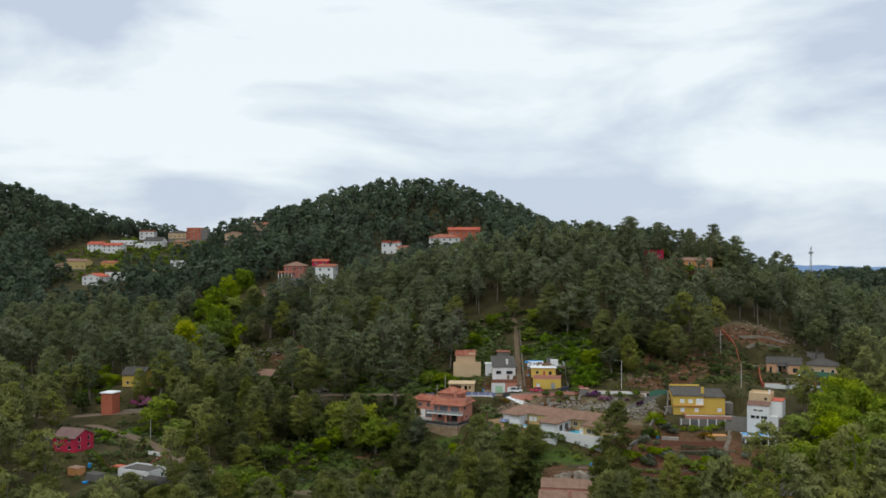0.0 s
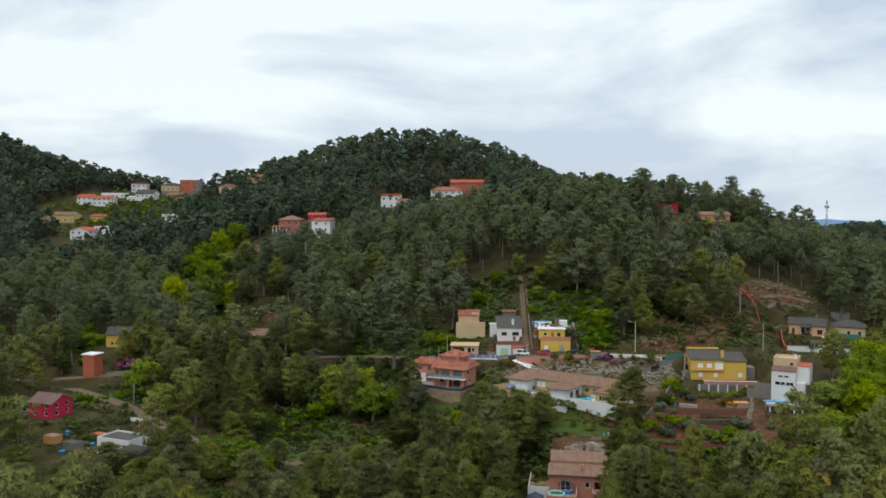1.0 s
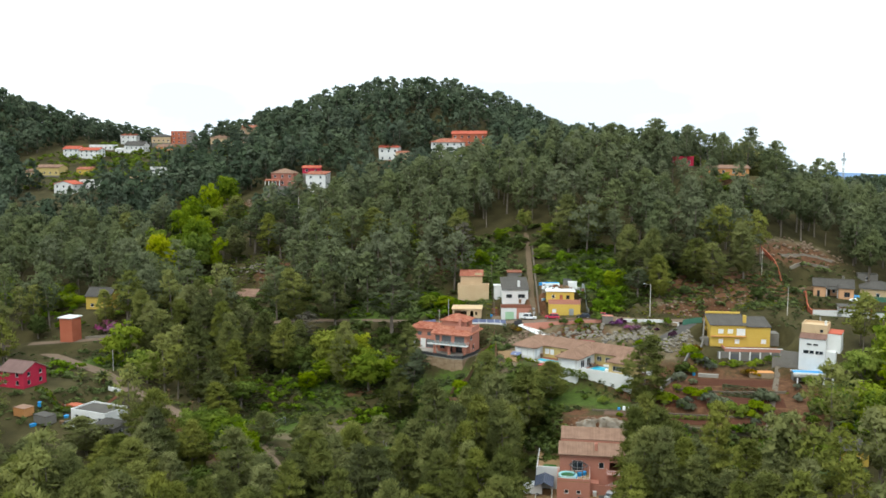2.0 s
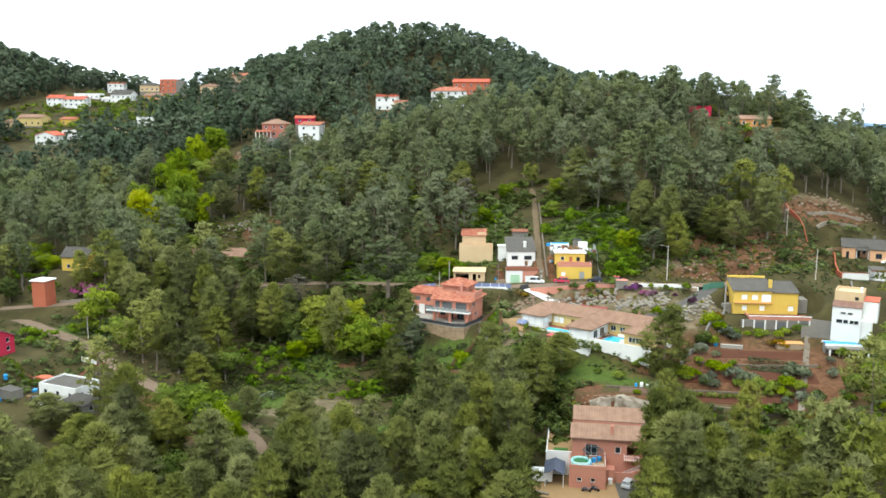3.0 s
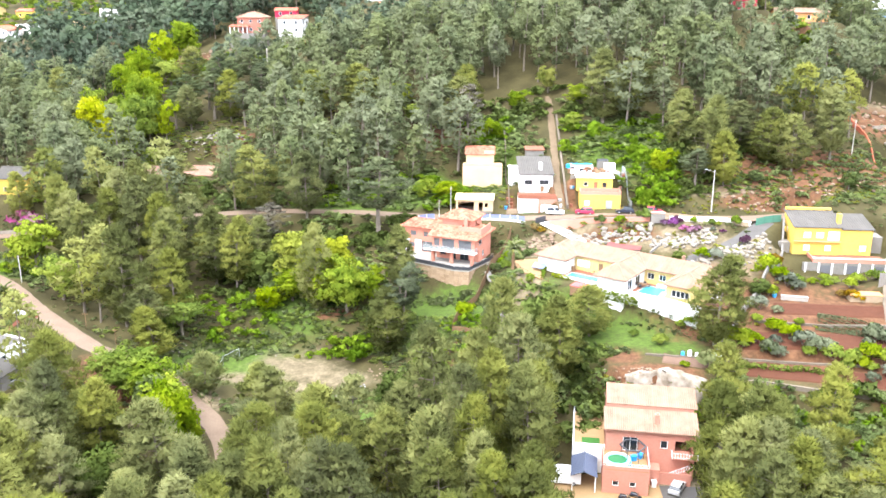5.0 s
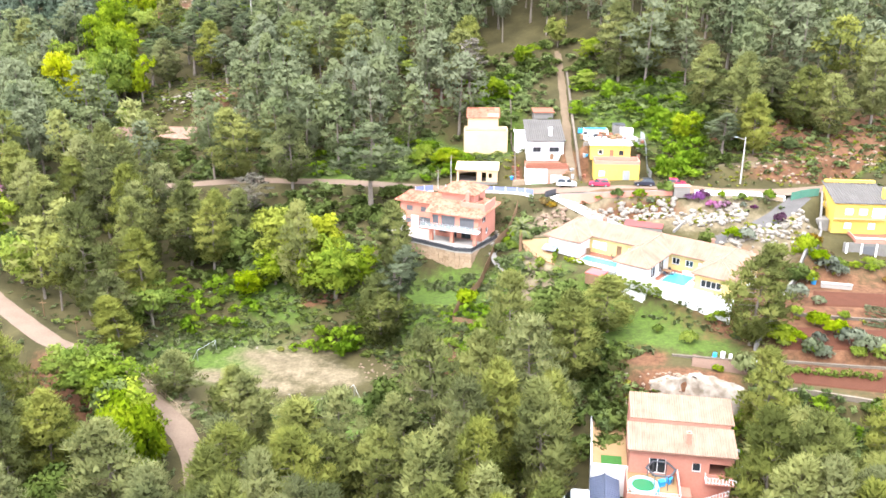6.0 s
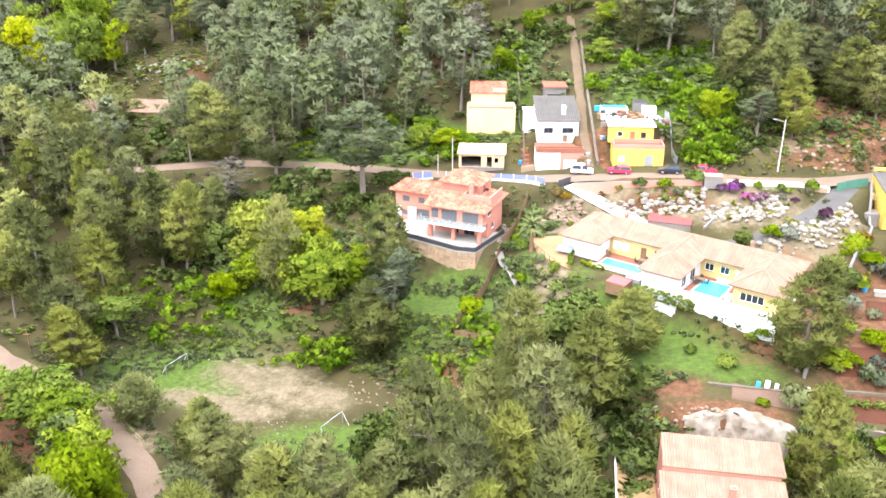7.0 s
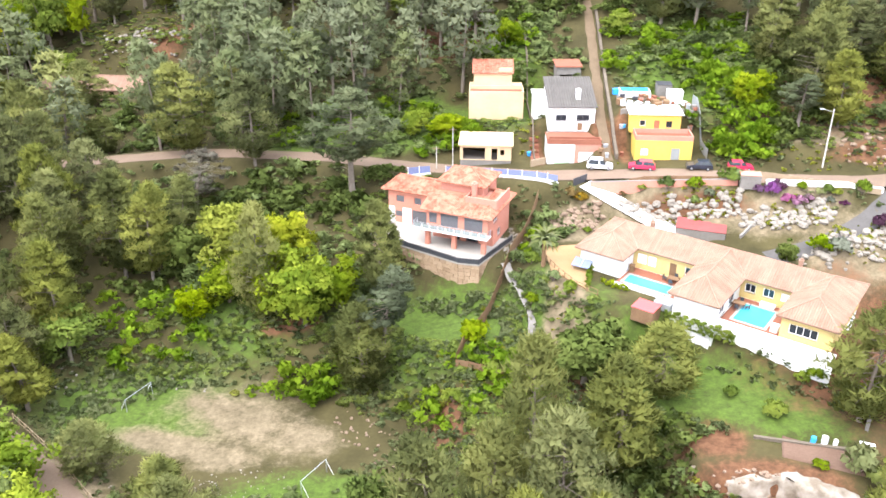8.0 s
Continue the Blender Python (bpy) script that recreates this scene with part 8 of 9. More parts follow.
BEDSIDE = [(66.4, 269.4, 3.2), (68.6, 265.4, 2.6), (64.8, 267, 2.8), (70.8, 266.6, 2.2), (77.3, 267.4, 1.8), (83.5, 266.6, 2.2), (86.5, 265.6, 2.6), (49.6, 243.4, 3.0), (51.8, 241.6, 3.0), (53.8, 240.8, 2.6), (61.6, 243.6, 2.8), (60.2, 247.2, 2.6), (66.2, 236.6, 2.8), (68.6, 235.4, 3.0), (72.3, 236.0, 3.0), (74.6, 235.2, 2.6), (70.6, 234.6, 2.4), (92.5, 243, 2.8), (90.5, 250.5, 2.6), (87, 236.5, 3.0), (78.5, 266, 1.8), (74, 265.6, 1.6), (66.7, 264, 2.6), (70.3, 264.2, 2.4), (76.3, 264.3, 1.6), (80.7, 263.4, 2.2), (88, 263.7, 2.4), (64, 262, 2.8), (57.5, 249.4, 1.7), (64.9, 248.4, 1.5), (53.6, 243.9, 2.0), (55.7, 238.7, 1.8), (62.5, 237.4, 2.0), (70.8, 236.4, 1.8), (68, 234.5, 1.8), (71.9, 233.8, 1.9), (50.5, 242.5, 1.6), (52, 240, 1.7), (84, 232, 2.2), (88, 240, 1.8), (90, 228, 2.4)]
YARDSIDE = [(37.8, 241.6, 2.2), (33.9, 245.6, 1.4), (44.1, 246.2, 2.0), (42.6, 246.6, 1.6), (3.7, 261.6, 3.0), (5.8, 256.6, 1.8), (9.7, 258.4, 2.4), (11.6, 264.9, 1.8), (-6, 256.5, 1.6), (0.5, 254, 2.0), (-44, 270.5, 2.6), (-48, 268, 1.6), (40, 233, 1.2)]
rs = np.random.RandomState(21)
for kind, rows in ((FRESH, BEDSIDE), (FRESH, YARDSIDE),
                   (OLIVE, [(56.2, 238.6, 2.6), (57.6, 237.8, 2.2), (62.6, 239.6, 3.2), (64.2, 238.2, 2.8), (76.2, 242.4, 3.2), (77.4, 240.8, 3.0), (73.8, 231.6, 2.6), (76, 230.8, 2.4), (68, 263.4, 3.0), (69.8, 262.8, 2.4), (59.4, 254.6, 3.0), (62.2, 252.4, 1.8), (84.8, 241.6, 2.2), (86.2, 246.8, 1.8), (58, 241, 1.8), (66, 238, 2.4), (70, 229.5, 2.0), (76, 228, 1.6), (63, 262.5, 2.4), (55, 269.2, 2.6), (57.6, 280, 1.2), (40.3, 283.5, 1.4), (74, 240, 1.6)]),
                   (RUSTY, [(68.2, 271.6, 3.0), (70.2, 270.2, 2.4), (79.4, 259.6, 2.4), (80.4, 258.8, 2.0), (73.5, 222.6, 3.0), (75.5, 224, 2.4), (78, 261, 1.6), (19.5, 286.6, 1.8), (20.9, 285.6, 1.5), (27.6, 287, 1.0), (69, 266, 1.4)]),
                   (PINKS, [(51.6, 280.6, 1.6), (53.0, 280.3, 1.6), (54.2, 280.5, 1.4), (24.6, 300.8, 0.6), (-108.5, 312.5, 5.2), (-106.2, 312.0, 4.6)]),
                   (PLUMS, [(49.4, 282, 2.2), (50.3, 282.6, 1.9), (62.7, 273.7, 2.2), (59.6, 279.8, 1.0), (47.4, 282.8, 1.4)]),
                   (GREENS, [(43.8, 285.4, 2.6), (44.9, 285.2, 2.4), (34.1, 285.6, 2.2), (38.4, 284.9, 2.0), (53.9, 282.4, 1.5), (57.6, 281.6, 1.5), (63.1, 282.0, 2.4), (38.1, 283.2, 1.3), (52.9, 270.4, 2.6), (17.5, 280.6, 1.6), (15.2, 276.4, 1.8), (12.2, 272, 2.0), (21.5, 281, 1.1), (13.5, 281, 2.2), (11.8, 276.5, 2.4), (16.5, 263, 1.5), (14.6, 265.6, 1.6)]),
                   (PALES, [(56.3, 281.2, 1.4), (58.8, 281.1, 1.2), (43.6, 232.4, 3.4), (45.2, 230.4, 2.6), (58, 279.2, 0.8), (30.5, 286.4, 1.2), (25.5, 281.4, 1.1), (-30.5, 261.5, 0.9), (14.2, 262.4, 1.2), (41, 226, 1.2)])):
    for i, (x, y, h) in enumerate(rows):
        kind.plant(x, y, h, rs.uniform(0, 360), i, rs.uniform(0.85, 1.15))


def hedge(line, h, w, mat, label, seed=1, dense=26):
    """Clipped or climbing foliage along a line, its height above the ground given at each point."""
    r = np.random.RandomState(seed)
    cs = []
    for a, b in zip(line, line[1:]):
        n = max(2, int(math.dist(a[:2], b[:2]) / 0.45))
        for k in range(n):
            u = k / n
            x, y = a[0] + (b[0] - a[0]) * u, a[1] + (b[1] - a[1]) * u
            z = level(x, y) if len(a) < 3 else a[2] + (b[2] - a[2]) * u
            for q in range(max(1, int(h / 0.5))):
                cs.append((x + r.uniform(-w, w) * 0.4, y + r.uniform(-w, w) * 0.4, z + 0.3 + q * 0.5 + r.uniform(-0.1, 0.1)))
    v, f, q = sprays(r, np.array(cs), np.full(len(cs), 0.42 * max(w, 0.6)), dense, 0.16, 0.9)
    ob = new("hedge", mesh_tris("hedge", v, f, q, mat))
    return tagged(ob, label, "hedge")


VILLA_M = pose(45.7, 246.6, 15.7, 0, 0, -36)
hedge([tuple(VILLA_M @ Vector(p)) for p in ((-19.8, -2.6, -1.4), (-13.6, -2.6, -1.4), (-11.0, -1.8, -2.0))], 2.4, 0.8, BROAD, "bright green ivy climbing over the white wall", 2)
hedge([(19.0, 263.2), (19.6, 266.5), (20.6, 269.4)], 1.4, 0.8, BROAD, "bright clipped hedge beside the villa patio", 3)
hedge([(21, 264.5), (24.5, 261.8)], 1.0, 0.6, BROAD, "bright clipped hedge below the small lawn", 4)
hedge([(62, 265.8), (66, 266.5), (70, 266.2)], 1.8, 1.2, BROAD, "fresh green vine row below the yellow house", 5)
hedge([(48, 234.6), (56, 233.4), (64, 232.2)], 1.3, 1.0, SHRUB, "row of bean plants in the vegetable garden", 6)
hedge([(-108, 262), (-100, 258), (-95, 261)], 1.6, 1.2, SHRUB, "overgrown green hedge beside the crimson house", 7)


def palm(x, y, h, label, fronds=26, reach=2.6, seed=1):
    r = random.Random(seed)
    root = thing("palm_tree", pose(x, y, level(x, y) - 0.1), label, "tree")
    t = Geo()
    for k in range(6):
        t.tube((0, 0, h * k / 6), (0, 0, h * (k + 1) / 6 + 0.02), 0.34 - 0.03 * (k % 2), 0.3 - 0.03 * (k % 2), 8)
    part("trunk", t, WOOD, root)
    g = Geo()
    v, f, n = [], [], 9
    for i in range(n):
        u = i / (n - 1)
        z = 0.55 * math.sin(u * 2.4) * reach * 0.5 - 0.5 * u * u * reach * 0.5
        hw = 0.36 * math.sin(min(1, u * 1.15 + 0.12) * 3.0) + 0.03
        v += [(u * reach, -hw, z - 0.16), (u * reach, 0, z), (u * reach, hw, z - 0.16)]
        if i:
            k = 3 * i
            f += [(k - 3, k, k + 1, k - 2), (k - 2, k + 1, k + 2, k - 1)]
    me = bpy.data.meshes.new("frond")
    me.from_pydata(v, [], f)
    me.materials.append(PALMLEAF)
    for i in range(fronds):
        o = new("frond", me)
        o.parent = root
        o.matrix_local = pose(0, 0, h, 0, r.uniform(-62, 28), i * 137.5)
    return root


PALMLEAF = leafage("palm_fronds", (0.08, 0.10, 0.03), (0.14, 0.16, 0.05), (0.22, 0.22, 0.08), 0.5)
palm(13.6, 270.0, 4.2, "stout palm with yellow-green fronds by the patio", 34, 2.6, 1)
palm(-94.6, 272.6, 1.6, "low spreading date palm beside the track", 40, 3.0, 2)
palm(-101.5, 274, 1.2, "small palm in the western garden", 26, 2.2, 3)


def bed(corners, mat, label, seed=0, lift=0.12, name="vegetable_bed"):
    """A tilled bed lying on the ground, with furrows."""
    a, b, c, d = [Vector(p) for p in corners]
    n, m = 44, 14
    X, Y, Z = np.zeros((m, n)), np.zeros((m, n)), np.zeros((m, n))
    for i in range(m):
        for j in range(n):
            p = a.lerp(d, i / (m - 1)).lerp(b.lerp(c, i / (m - 1)), j / (n - 1))
            edge = min(i, m - 1 - i, j, n - 1 - j) == 0
            X[i, j], Y[i, j] = p.x, p.y
            Z[i, j] = (-0.5 if edge else lift + 0.07 * math.sin(i * 3.1) + 0.05 * noise.noise((p.x, p.y, seed)))
    Z += ground(X, Y)
    ob = new(name, mesh_grid(name, X, Y, Z))
    ob.data.materials.append(mat)
    return tagged(ob, label, "vegetable bed")


bed([(60.5, 251.5), (83, 248.6), (84, 256), (63.5, 258.6)], SOIL, "upper bed of tilled red soil", 1)
bed([(51, 239.2), (80, 235.8), (82.5, 244.6), (55.5, 247)], SOIL, "middle bed of tilled red soil", 2)
bed([(49, 231), (77, 224.8), (78.5, 232.2), (51, 235.8)], SOIL, "lower bed of tilled red soil", 3)
bed([(36.4, 234.8), (44.2, 231), (46, 234.5), (37.6, 238.6)], surface("dug_earth", (0.085, 0.05, 0.033), (0.17, 0.11, 0.078), 0.98, 1.5, 0.6), "small plot of bare dug earth above the rock", 4, 0.2)


def crop(corners, mat, label, rows, per, seed):
    """Rows of vegetables in a bed."""
    a, b, c, d = [Vector(p) for p in corners]
    r = np.random.RandomState(seed)
    cs = []
    for i in range(rows):
        for j in range(per):
            p = a.lerp(d, (i + 0.5) / rows).lerp(b.lerp(c, (i + 0.5) / rows), (j + r.rand() * 0.6) / per)
            cs.append((p.x, p.y, level(p.x, p.y) + 0.28))
    v, f, q = sprays(r, np.array(cs), np.full(len(cs), 0.24), 16, 0.14, 0.8)
    ob = new("vegetable_rows", mesh_tris("vegetable_rows", v, f, q, mat))
    tagged(ob, label, "vegetables", kind="stuff")


crop([(67.4, 246.4), (79.6, 240.9), (81.6, 245.6), (69.6, 251.6)], GREY_LEAF, "rows of grey-green vegetables in red soil", 8, 34, 1)
crop([(84.6, 236), (90, 234.6), (92, 240), (86.4, 241)], SHRUB, "rows of green vegetables in the middle bed", 7, 22, 2)
crop([(88, 238), (93, 237), (95, 246), (89, 247)], SHRUB, "rows of lettuce below the blue pool", 8, 12, 3)
crop([(56, 256), (61, 255), (63, 260), (58, 261)], SHRUB, "young vines on the upper terrace", 6, 10, 4)


# ---- things round the houses ----
def crate(x, y, z, w, d, h, mat, label, turn=0.0, name="crate", lid=None):
    root = thing(name, pose(x, y, z, 0, 0, turn), label, name.replace("_", " "))
    part("body", Geo().soft(-w / 2, w / 2, -d / 2, d / 2, 0, h, min(0.05, h * 0.2)), mat, root)
    part("lid", Geo().soft(-w / 2 - 0.06, w / 2 + 0.06, -d / 2 - 0.06, d / 2 + 0.06, h + 0.004, h + 0.09, 0.03), lid or mat, root)
    return root


def cover_sheet(x, y, w, d, h, mat, label, turn=0.0):
    """A sheet thrown over a heap, sagging at its rim."""
    n, m = 13, 9
    X, Y = np.meshgrid(np.linspace(-w / 2, w / 2, n), np.linspace(-d / 2, d / 2, m))
    Z = h * np.clip(1 - np.maximum(abs(X) / (w / 2), abs(Y) / (d / 2)) ** 3, 0, 1) * (0.75 + 0.25 * np.sin(X * 2.3) * np.cos(Y * 2.9)) + 0.02
    a = math.radians(turn)
    XX, YY = x + X * math.cos(a) - Y * math.sin(a), y + X * math.sin(a) + Y * math.cos(a)
    me = mesh_grid("cover_sheet", XX, YY, Z + ground(XX, YY))
    ob = new("cover_sheet", me)
    me.materials.append(mat)
    sol = ob.modifiers.new("thickness", "SOLIDIFY")
    sol.thickness = 0.03
    return tagged(ob, label, "tarpaulin")


def barrel(x, y, mat, label, h=0.95, r=0.32):
    root = thing("barrel", pose(x, y, level(x, y)), label, "barrel")
    part("body", Geo().tube((0, 0, 0), (0, 0, h / 2), r * 0.92, r, 12).tube((0, 0, h / 2), (0, 0, h), r, r * 0.92, 12), mat, root)
    part("lid", Geo().tube((0, 0, h), (0, 0, h + 0.05), r * 0.95, r * 0.9, 12), mat, root)


barrel(40.6, 236.9, BLUE_PAINT, "blue plastic barrel beside the low wall")
barrel(41.7, 236.6, WHITE_PAINT, "white plastic barrel beside the low wall", 1.2, 0.36)
barrel(42.8, 236.3, WHITE_PAINT, "pale plastic barrel beside the low wall", 0.9, 0.26)
barrel(65.0, 261.4, BLUE_PAINT, "blue barrel at the edge of the garden", 1.0, 0.45)
crate(46.2, 236.0, level(46.2, 236), 1.5, 0.9, 0.7, WHITE_PAINT, "white water tank beside the garden wall", -20, "tank")
crate(81.8, 259.2, level(81.8, 259.2), 6.0, 2.4, 1.4, PALE_WOOD, "wooden garden shed with an orange board roof", -6, "shed", ORANGE)
crate(68.2, 259.4, level(68.2, 259.4), 5.0, 0.8, 0.8, PAVING, "pale stone trough beside the bed", -14, "trough")
crate(38.2, 278.6, level(38.2, 278.6) - 0.3, 7.2, 4.2, 1.7, CONCRETE, "store with a flat dull red roof behind the villa", -18, "shed", surface("dull_red_roof", (0.17, 0.045, 0.04), (0.24, 0.075, 0.065), 0.85, 1.0, 0.1))
crate(46.4, 284.0, level(46.4, 284) - 0.2, 3.0, 1.8, 2.2, CONCRETE, "small store with a pink roof by the road wall", -8, "shed", SALMON)
crate(25.6, 257.0, level(25.6, 257), 3.0, 2.6, 1.9, WOOD, "garden hut with a bright red roof", -36, "hut", surface("bright_red_sheet", (0.38, 0.05, 0.05), (0.48, 0.08, 0.07), 0.6, 1.0, 0.0))
crate(28.2, 258.0, level(28.2, 258), 2.2, 1.8, 1.0, GREY_METAL, "grey slatted store beside the red roofed hut", -36, "store")
part("patio", Geo().slab([(14.6, 268.0, 15.78), (19.0, 262.6, 15.78), (21.2, 271.5, 15.78), (19.5, 276.5, 15.78), (14.2, 275.8, 15.78)], 0.3), SAND_PAVING, None)
tagged(bpy.data.objects["patio"], "pale sand coloured patio west of the villa", "patio", kind="structure")


cover_sheet(128.6, 306.6, 3.4, 2.6, 1.3, BLUE_PAINT, "blue sheet thrown over a heap beside the apricot house", -20)
cover_sheet(125.4, 302.4, 2.6, 1.8, 0.8, WHITE_PAINT, "white sheet over a small heap beside the apricot house", -20)
cover_sheet(131.6, 304.8, 4.4, 2.4, 1.0, NET_GREEN, "green sheet over a heap beside the bungalow", -20)


def solar(x, y, z, turn):
    root = thing("solar_panel", pose(x, y, z, 0, 0, turn), "blue solar panel on a low stand", "solar panel")
    part("panel", Geo().slab([(-1.3, -0.8, 0.7), (1.3, -0.8, 0.7), (1.3, 0.8, 1.3), (-1.3, 0.8, 1.3)], 0.06), BLUE_FENCE, root)
    part("frame", Geo().slab([(-0.03, -0.81, 0.715), (0.03, -0.81, 0.715), (0.03, 0.81, 1.315), (-0.03, 0.81, 1.315)], 0.01), WHITE_PAINT, root)
    for k in (-1.1, 1.1):
        part("leg", Geo().box(k - 0.03, k + 0.03, 0.4, 0.46, 0, 1.08), GREY_METAL, root)
        part("leg", Geo().box(k - 0.03, k + 0.03, -0.6, -0.54, 0, 0.7), GREY_METAL, root)


solar(18.9, 268.6, 15.78, -30)


def table_set(m, label="dark garden table with chairs by the pool"):
    root = thing("garden_table", m, label, "table")
    part("tabletop", Geo().soft(-0.8, 0.8, -0.5, 0.5, 0.70, 0.76, 0.02), WOOD, root)
    for sx in (-0.7, 0.7):
        for sy in (-0.4, 0.4):
            part("leg", Geo().box(sx - 0.04, sx + 0.04, sy - 0.04, sy + 0.04, 0, 0.69), WOOD, root)
    for k, (x, y) in enumerate(((-1.2, 0), (1.2, 0), (0, -0.9), (0, 0.9))):
        ch = thing("garden_chair", m @ pose(x, y, 0, 0, 0, (90, -90, 180, 0)[k]), "dark garden chair at the table", "chair", "garden chairs")
        part("seat", Geo().soft(-0.25, 0.25, -0.25, 0.25, 0.4, 0.46, 0.02), DARK_METAL, ch)
        part("backrest", Geo().soft(-0.25, 0.25, 0.2, 0.25, 0.47, 0.95, 0.02), DARK_METAL, ch)
        for sx in (-0.21, 0.21):
            for sy in (-0.21, 0.21):
                part("leg", Geo().box(sx - 0.025, sx + 0.025, sy - 0.025, sy + 0.025, 0, 0.39), DARK_METAL, ch)


table_set(VILLA_M @ pose(-13.0, 4.6, 0.03))
table_set(VILLA_M @ pose(-22.6, 5.9, 0.03), "wooden table on the smaller pool court")
crate(*(VILLA_M @ Vector((-10, 6.9, 0.03))), 1.9, 0.7, 0.35, WHITE_PAINT, "white sun lounger beside the pool", -36, "sun_lounger")
crate(*(VILLA_M @ Vector((-7.4, 1.4, 0.03))), 0.9, 0.9, 0.8, WHITE_PAINT, "white garden stool beside the pool", -36, "stool")
crate(*(VILLA_M @ Vector((-28.6, 5.6, 0.03))), 0.6, 0.6, 1.0, WOOD, "tall dark planter by the villa door", -36, "planter")

# round the salmon house
NEAR_M = pose(24.4, 218.2, -1.2, 0, 0, -9)
yard = Geo().slab([tuple(NEAR_M @ Vector(p)) for p in ((-9, -9.5, 0.1), (2, -12, 0.1), (9, -9, 0.1), (8.2, -2.4, 0.1), (-0.4, -0.4, 0.1), (-9.5, -2, 0.1))], 0.6)
tagged(solid("yard", yard, SAND_PAVING, "sand coloured paved yard", "yard", "structure"))
lane = Geo().slab([tuple(NEAR_M @ Vector(p)) for p in ((9.02, -9, 0.06), (16, -8, 0.06), (15, -1.6, 0.06), (8.22, -2.3, 0.06))], 0.5)
tagged(solid("lane", lane, ASPHALT, "grey asphalt beside the sandy yard", "yard", "structure"))
port = thing("carport", NEAR_M @ pose(-3.2, -3.4, 0.1), "carport with a navy blue pitched roof", "carport")
roof(port, gable(-1.7, 1.9, -2.6, 3.0, 2.7, 3.5, "y", 0.15), surface("navy_sheet", (0.03, 0.04, 0.07), (0.06, 0.07, 0.11), 0.5, 1.0, 0.0), 0.06, 0.5)
part("ridge", Geo().box(0.02, 0.18, -2.7, 3.1, 3.54, 3.62), WHITE_PAINT, port)
for sx in (-1.6, 1.8):
    for sy in (-2.4, 2.8):
        part("post", Geo().box(sx - 0.07, sx + 0.07, sy - 0.07, sy + 0.07, 0, 2.6), WHITE_PAINT, port)
side = thing("side_terrace", NEAR_M, "raised sandy side terrace with a small lawn", "terrace")
part("deck", Geo().box(-4.8, -0.05, 0.4, 14.5, -1, 4.0), SAND_PAVING, side)
part("parapet", Geo().box(-4.8, -0.05, 0.1, 0.38, -1, 4.8).box(-5.0, -4.82, 0.1, 14.5, -1, 4.5), WHITE, side)
part("lawn", Geo().box(-3.6, -0.8, 1.0, 3.6, 4.004, 4.08), surface("artificial_turf", (0.03, 0.09, 0.02), (0.05, 0.14, 0.03), 0.95, 4.0, 0.3), side, "dark green square of turf")
tub = thing("paddling_pool", NEAR_M @ pose(1.75, -3.5, 4.1), "round turquoise paddling pool with green water", "pool")
ring = Geo()
for k in range(20):
    a, b = 2 * math.pi * k / 20, 2 * math.pi * (k + 1) / 20
    ring.tube((1.75 * math.cos(a), 1.75 * math.sin(a), 0.5), (1.75 * math.cos(b), 1.75 * math.sin(b), 0.5), 0.3, None, 6)
part("ring", ring, surface("turquoise_plastic", (0.25, 0.50, 0.50), (0.35, 0.60, 0.60), 0.4, 1.0, 0.0), tub)
part("wall", Geo().tube((0, 0, 0), (0, 0, 0.5), 1.8, 1.72, 20), WHITE_PAINT, tub)
part("water", Geo().tube((0, 0, 0.5), (0, 0, 0.53), 1.46, 1.46, 20), glass_pane("green_water", (0.03, 0.14, 0.06)), tub)
gaz = thing("gazebo_frame", NEAR_M @ pose(4.0, -1.9, 4.1), "dark six-sided gazebo frame without its cover", "gazebo")
for k in range(6):
    a, b = math.pi * k / 3, math.pi * (k + 1) / 3
    part("post", Geo().box(1.7 * math.cos(a) - 0.05, 1.7 * math.cos(a) + 0.05, 1.7 * math.sin(a) - 0.05, 1.7 * math.sin(a) + 0.05, 0, 2.2), DARK_METAL, gaz)
    part("beam", Geo().tube((1.9 * math.cos(a), 1.9 * math.sin(a), 2.2), (1.9 * math.cos(b), 1.9 * math.sin(b), 2.2), 0.13, None, 6), DARK_METAL, gaz)
crate(*(NEAR_M @ Vector((4.2, -2.4, 4.1))), 0.8, 0.6, 0.7, BLUE_PAINT, "blue garden chair on the terrace", 20, "chair")
crate(*(NEAR_M @ Vector((5.2, -1.6, 4.1))), 0.7, 0.6, 0.7, BLUE_PAINT, "blue garden stool on the terrace", 50, "chair")
crate(*(NEAR_M @ Vector((3.4, -4.2, 4.1))), 0.6, 0.6, 0.6, BLUE_PAINT, "small blue chair near the paddling pool", 80, "chair")
crate(*(NEAR_M @ Vector((7.4, -2.7, 0.1))), 0.7, 0.7, 0.9, WHITE_PAINT, "white planter beside the pink wall", 0, "planter")
for k in range(9):
    crate(*(NEAR_M @ Vector((14.4 + 0.5 * (k % 3), 1 + k * 0.9, 0.5 + 0.35 * k))), 0.8, 0.6, 0.5, (WOOD, CONCRETE, GREY_METAL)[k % 3], ("stack of old boards", "broken concrete block", "grey metal box")[k % 3] + " beside the salmon house", k * 33, "crate")

# the cluttered terrace above the yellow house
yz = 28.5
pool = thing("swimming_pool", pose(33.4, 311.6, yz, 0, 0, -2), "blue above-ground pool on a cluttered terrace", "pool")
part("wall", Geo().soft(-2.7, 2.7, -1.4, 1.4, 0, 1.1, 0.1), WHITE_PAINT, pool)
part("water", Geo().box(-2.5, 2.5, -1.2, 1.2, 1.104, 1.14), BLUE_PAINT, pool, "bright blue pool cover")
crate(38.6, 311.8, yz, 2.6, 2.4, 2.2, CONCRETE, "hut with a dark flat roof", -4, "shed", DARK_METAL)
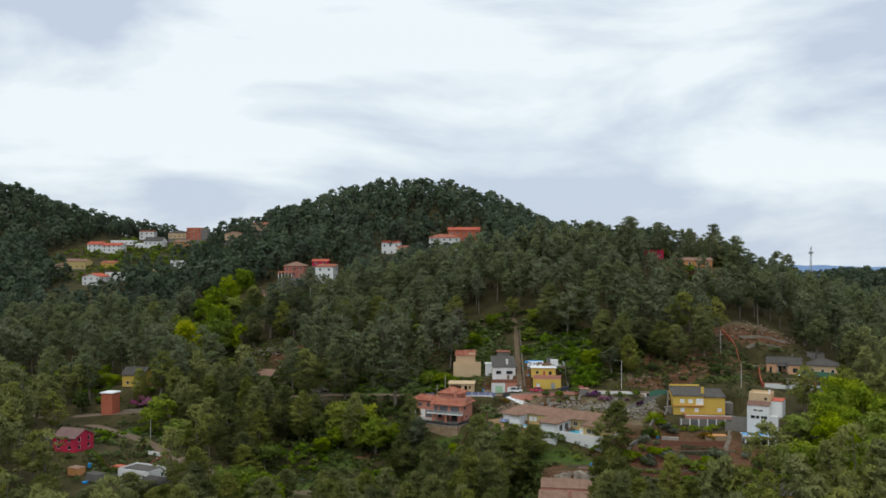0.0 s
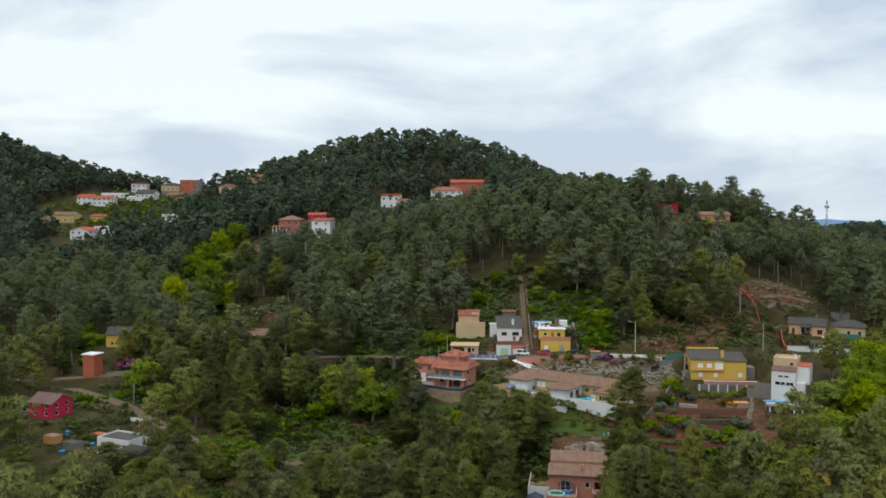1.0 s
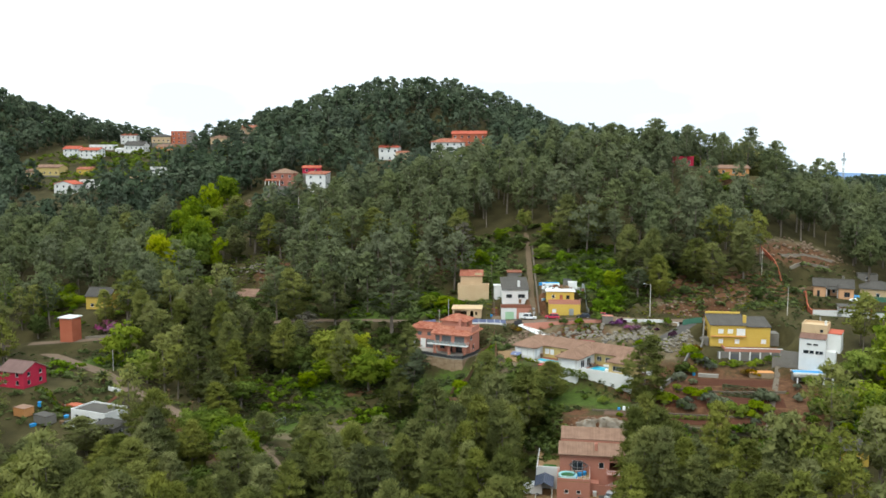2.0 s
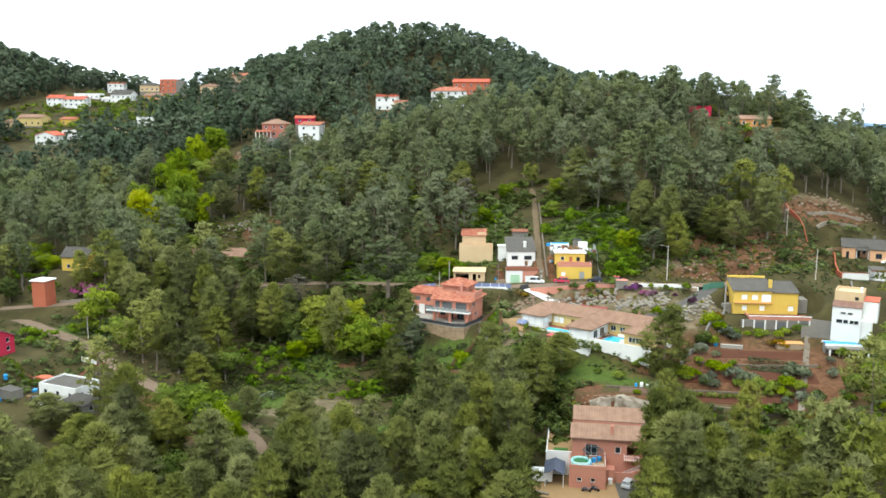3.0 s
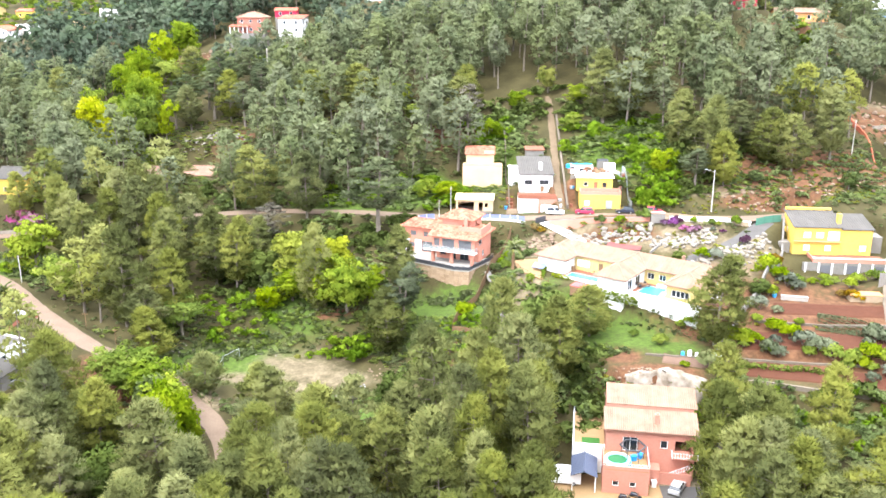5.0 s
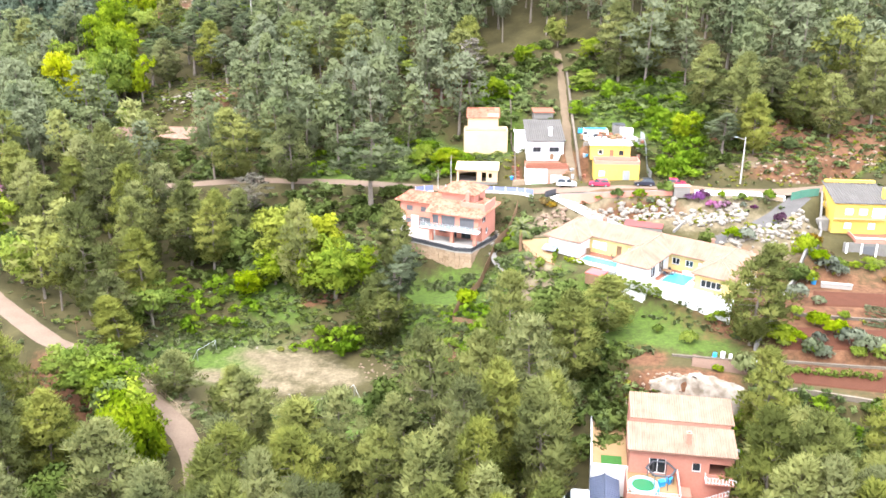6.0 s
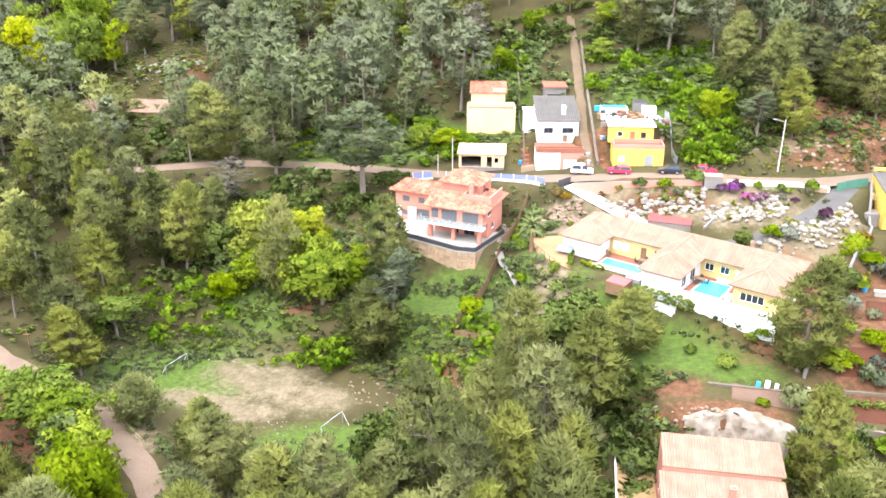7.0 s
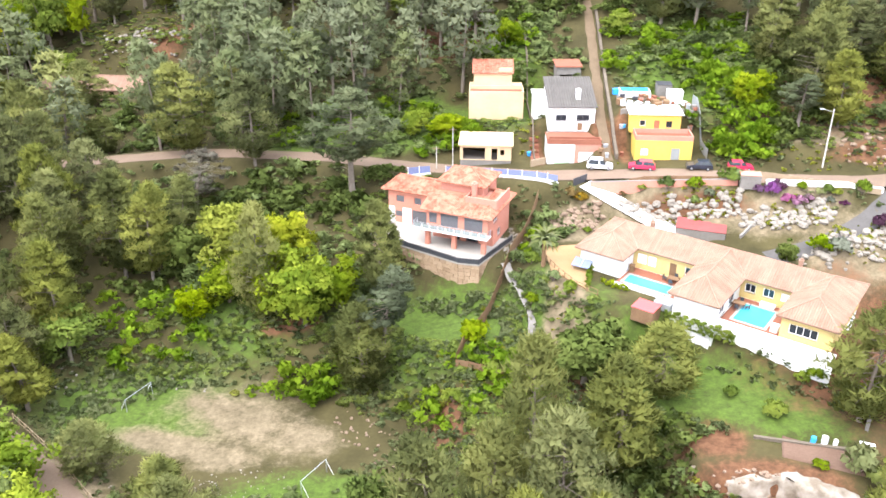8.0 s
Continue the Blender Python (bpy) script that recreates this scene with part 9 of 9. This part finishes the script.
crate(39.6, 307.6, yz, 2.6, 2.0, 2.0, WHITE, "small white hut on the terrace", -4, "shed", WHITE)
crate(30.2, 312.6, yz, 1.0, 0.8, 0.9, BLUE_PAINT, "blue plastic box on the terrace", 10, "crate")
crate(36, 305.6, yz - 0.3, 3.0, 1.0, 0.3, NET_GREEN, "low green tarpaulin cover", -4, "tarpaulin")
for k in range(34):
    q = random.Random(200 + k)
    crate(q.uniform(29.8, 41.4), q.uniform(304.6, 310.2), yz, q.uniform(0.5, 1.3), q.uniform(0.5, 1.0), q.uniform(0.3, 1.0), q.choice([CONCRETE, WOOD, WHITE_PAINT, GREY_METAL, DARK_METAL, TERRA_PAVING]), q.choice(["old crate among clutter on the terrace", "scrap box on the cluttered terrace", "weathered bin on the cluttered terrace"]), q.uniform(0, 90), "crate")
run_wall("retaining_wall", [(29.6, 303.6), (41.8, 302.6)], 0.4, 0.4, CONCRETE, "grey retaining wall behind the yellow house", None, 3)
run_wall("stair_wall", [(28.2, 296.5), (28.4, 306), (29.4, 326), (30, 340)], 0.9, 0.5, GARDEN_STONE, "weathered stone wall beside the stepped path")
run_wall("garden_wall", [(14.9, 300), (15.2, 310), (15.4, 330), (15.6, 345)], 0.7, 0.25, GARDEN_STONE, "thin boundary wall up the slope")
run_wall("garden_wall", [(14.0, 297.6), (16.6, 299.2)], 1.2, 0.25, PALE_WOOD, "short fence beside the garage")
terr = thing("terrace", pose(26.6, 299, 21.0), "narrow terracotta steps beside the white house", "terrace")
for k in range(7):
    part("step", Geo().box(-0.9, -0.1, k * 1.3, k * 1.3 + 1.28, -1.5, 0.6 * k), TERRA_PAVING, terr)
for k in range(16):
    q = random.Random(400 + k)
    x, y = q.choice([(14.6, 299.5), (26.4, 299), (29.6, 298), (41.6, 299)])
    x, y = x + q.uniform(-0.7, 0.7), y + q.uniform(-2.5, 6)
    crate(x, y, level(x, y), q.uniform(0.4, 0.9), q.uniform(0.4, 0.8), q.uniform(0.3, 0.8), q.choice([TERRA_PAVING, WOOD, CONCRETE, GREY_METAL, BLUE_PAINT]), q.choice(["clay planter beside the house", "old box beside the house wall", "weathered bin beside the steps"]), q.uniform(0, 90), q.choice(["planter", "crate"]))
for k in range(9):
    part("step", Geo().box(0, 1.6, 0, 0.9, -0.6, 0.12), TERRA_PAVING, thing("garden_step", pose(14.4, 298.6 + k * 0.95, level(15, 299 + k * 0.95), 0, 0, 0), "worn terracotta garden step beside the white house", "step", "garden steps"))
# west
crate(-97.5, 260.5, level(-97.5, 260.5), 4.0, 2.4, 1.8, BRICK, "brick oven hut in the western garden", -30, "shed")
crate(-101, 251, level(-101, 251), 5.0, 3.0, 2.2, CONCRETE, "grey roofed store in the western garden", -30, "shed", GREY_ROOF)
crate(-108, 254.5, level(-108, 254.5), 4.0, 3.0, 2.2, ORANGE, "terracotta coloured shed in the western garden", -25, "shed", PALE_TILE)
for k in range(8):
    q = random.Random(300 + k)
    x, y = q.uniform(-106, -84), q.uniform(242, 258)
    crate(x, y, level(x, y), q.uniform(0.6, 1.6), q.uniform(0.6, 1.2), q.uniform(0.4, 1.2), q.choice([WHITE_PAINT, CONCRETE, BLUE_PAINT, WOOD]), q.choice(["pale crate in the western yard", "old box in the western yard"]), q.uniform(0, 90), "crate")
run_wall("garden_wall", [(-114, 307.5), (-106, 308.5), (-98, 308)], 0.8, 0.3, STONE, "low stone wall beside the road")

lay_stones()
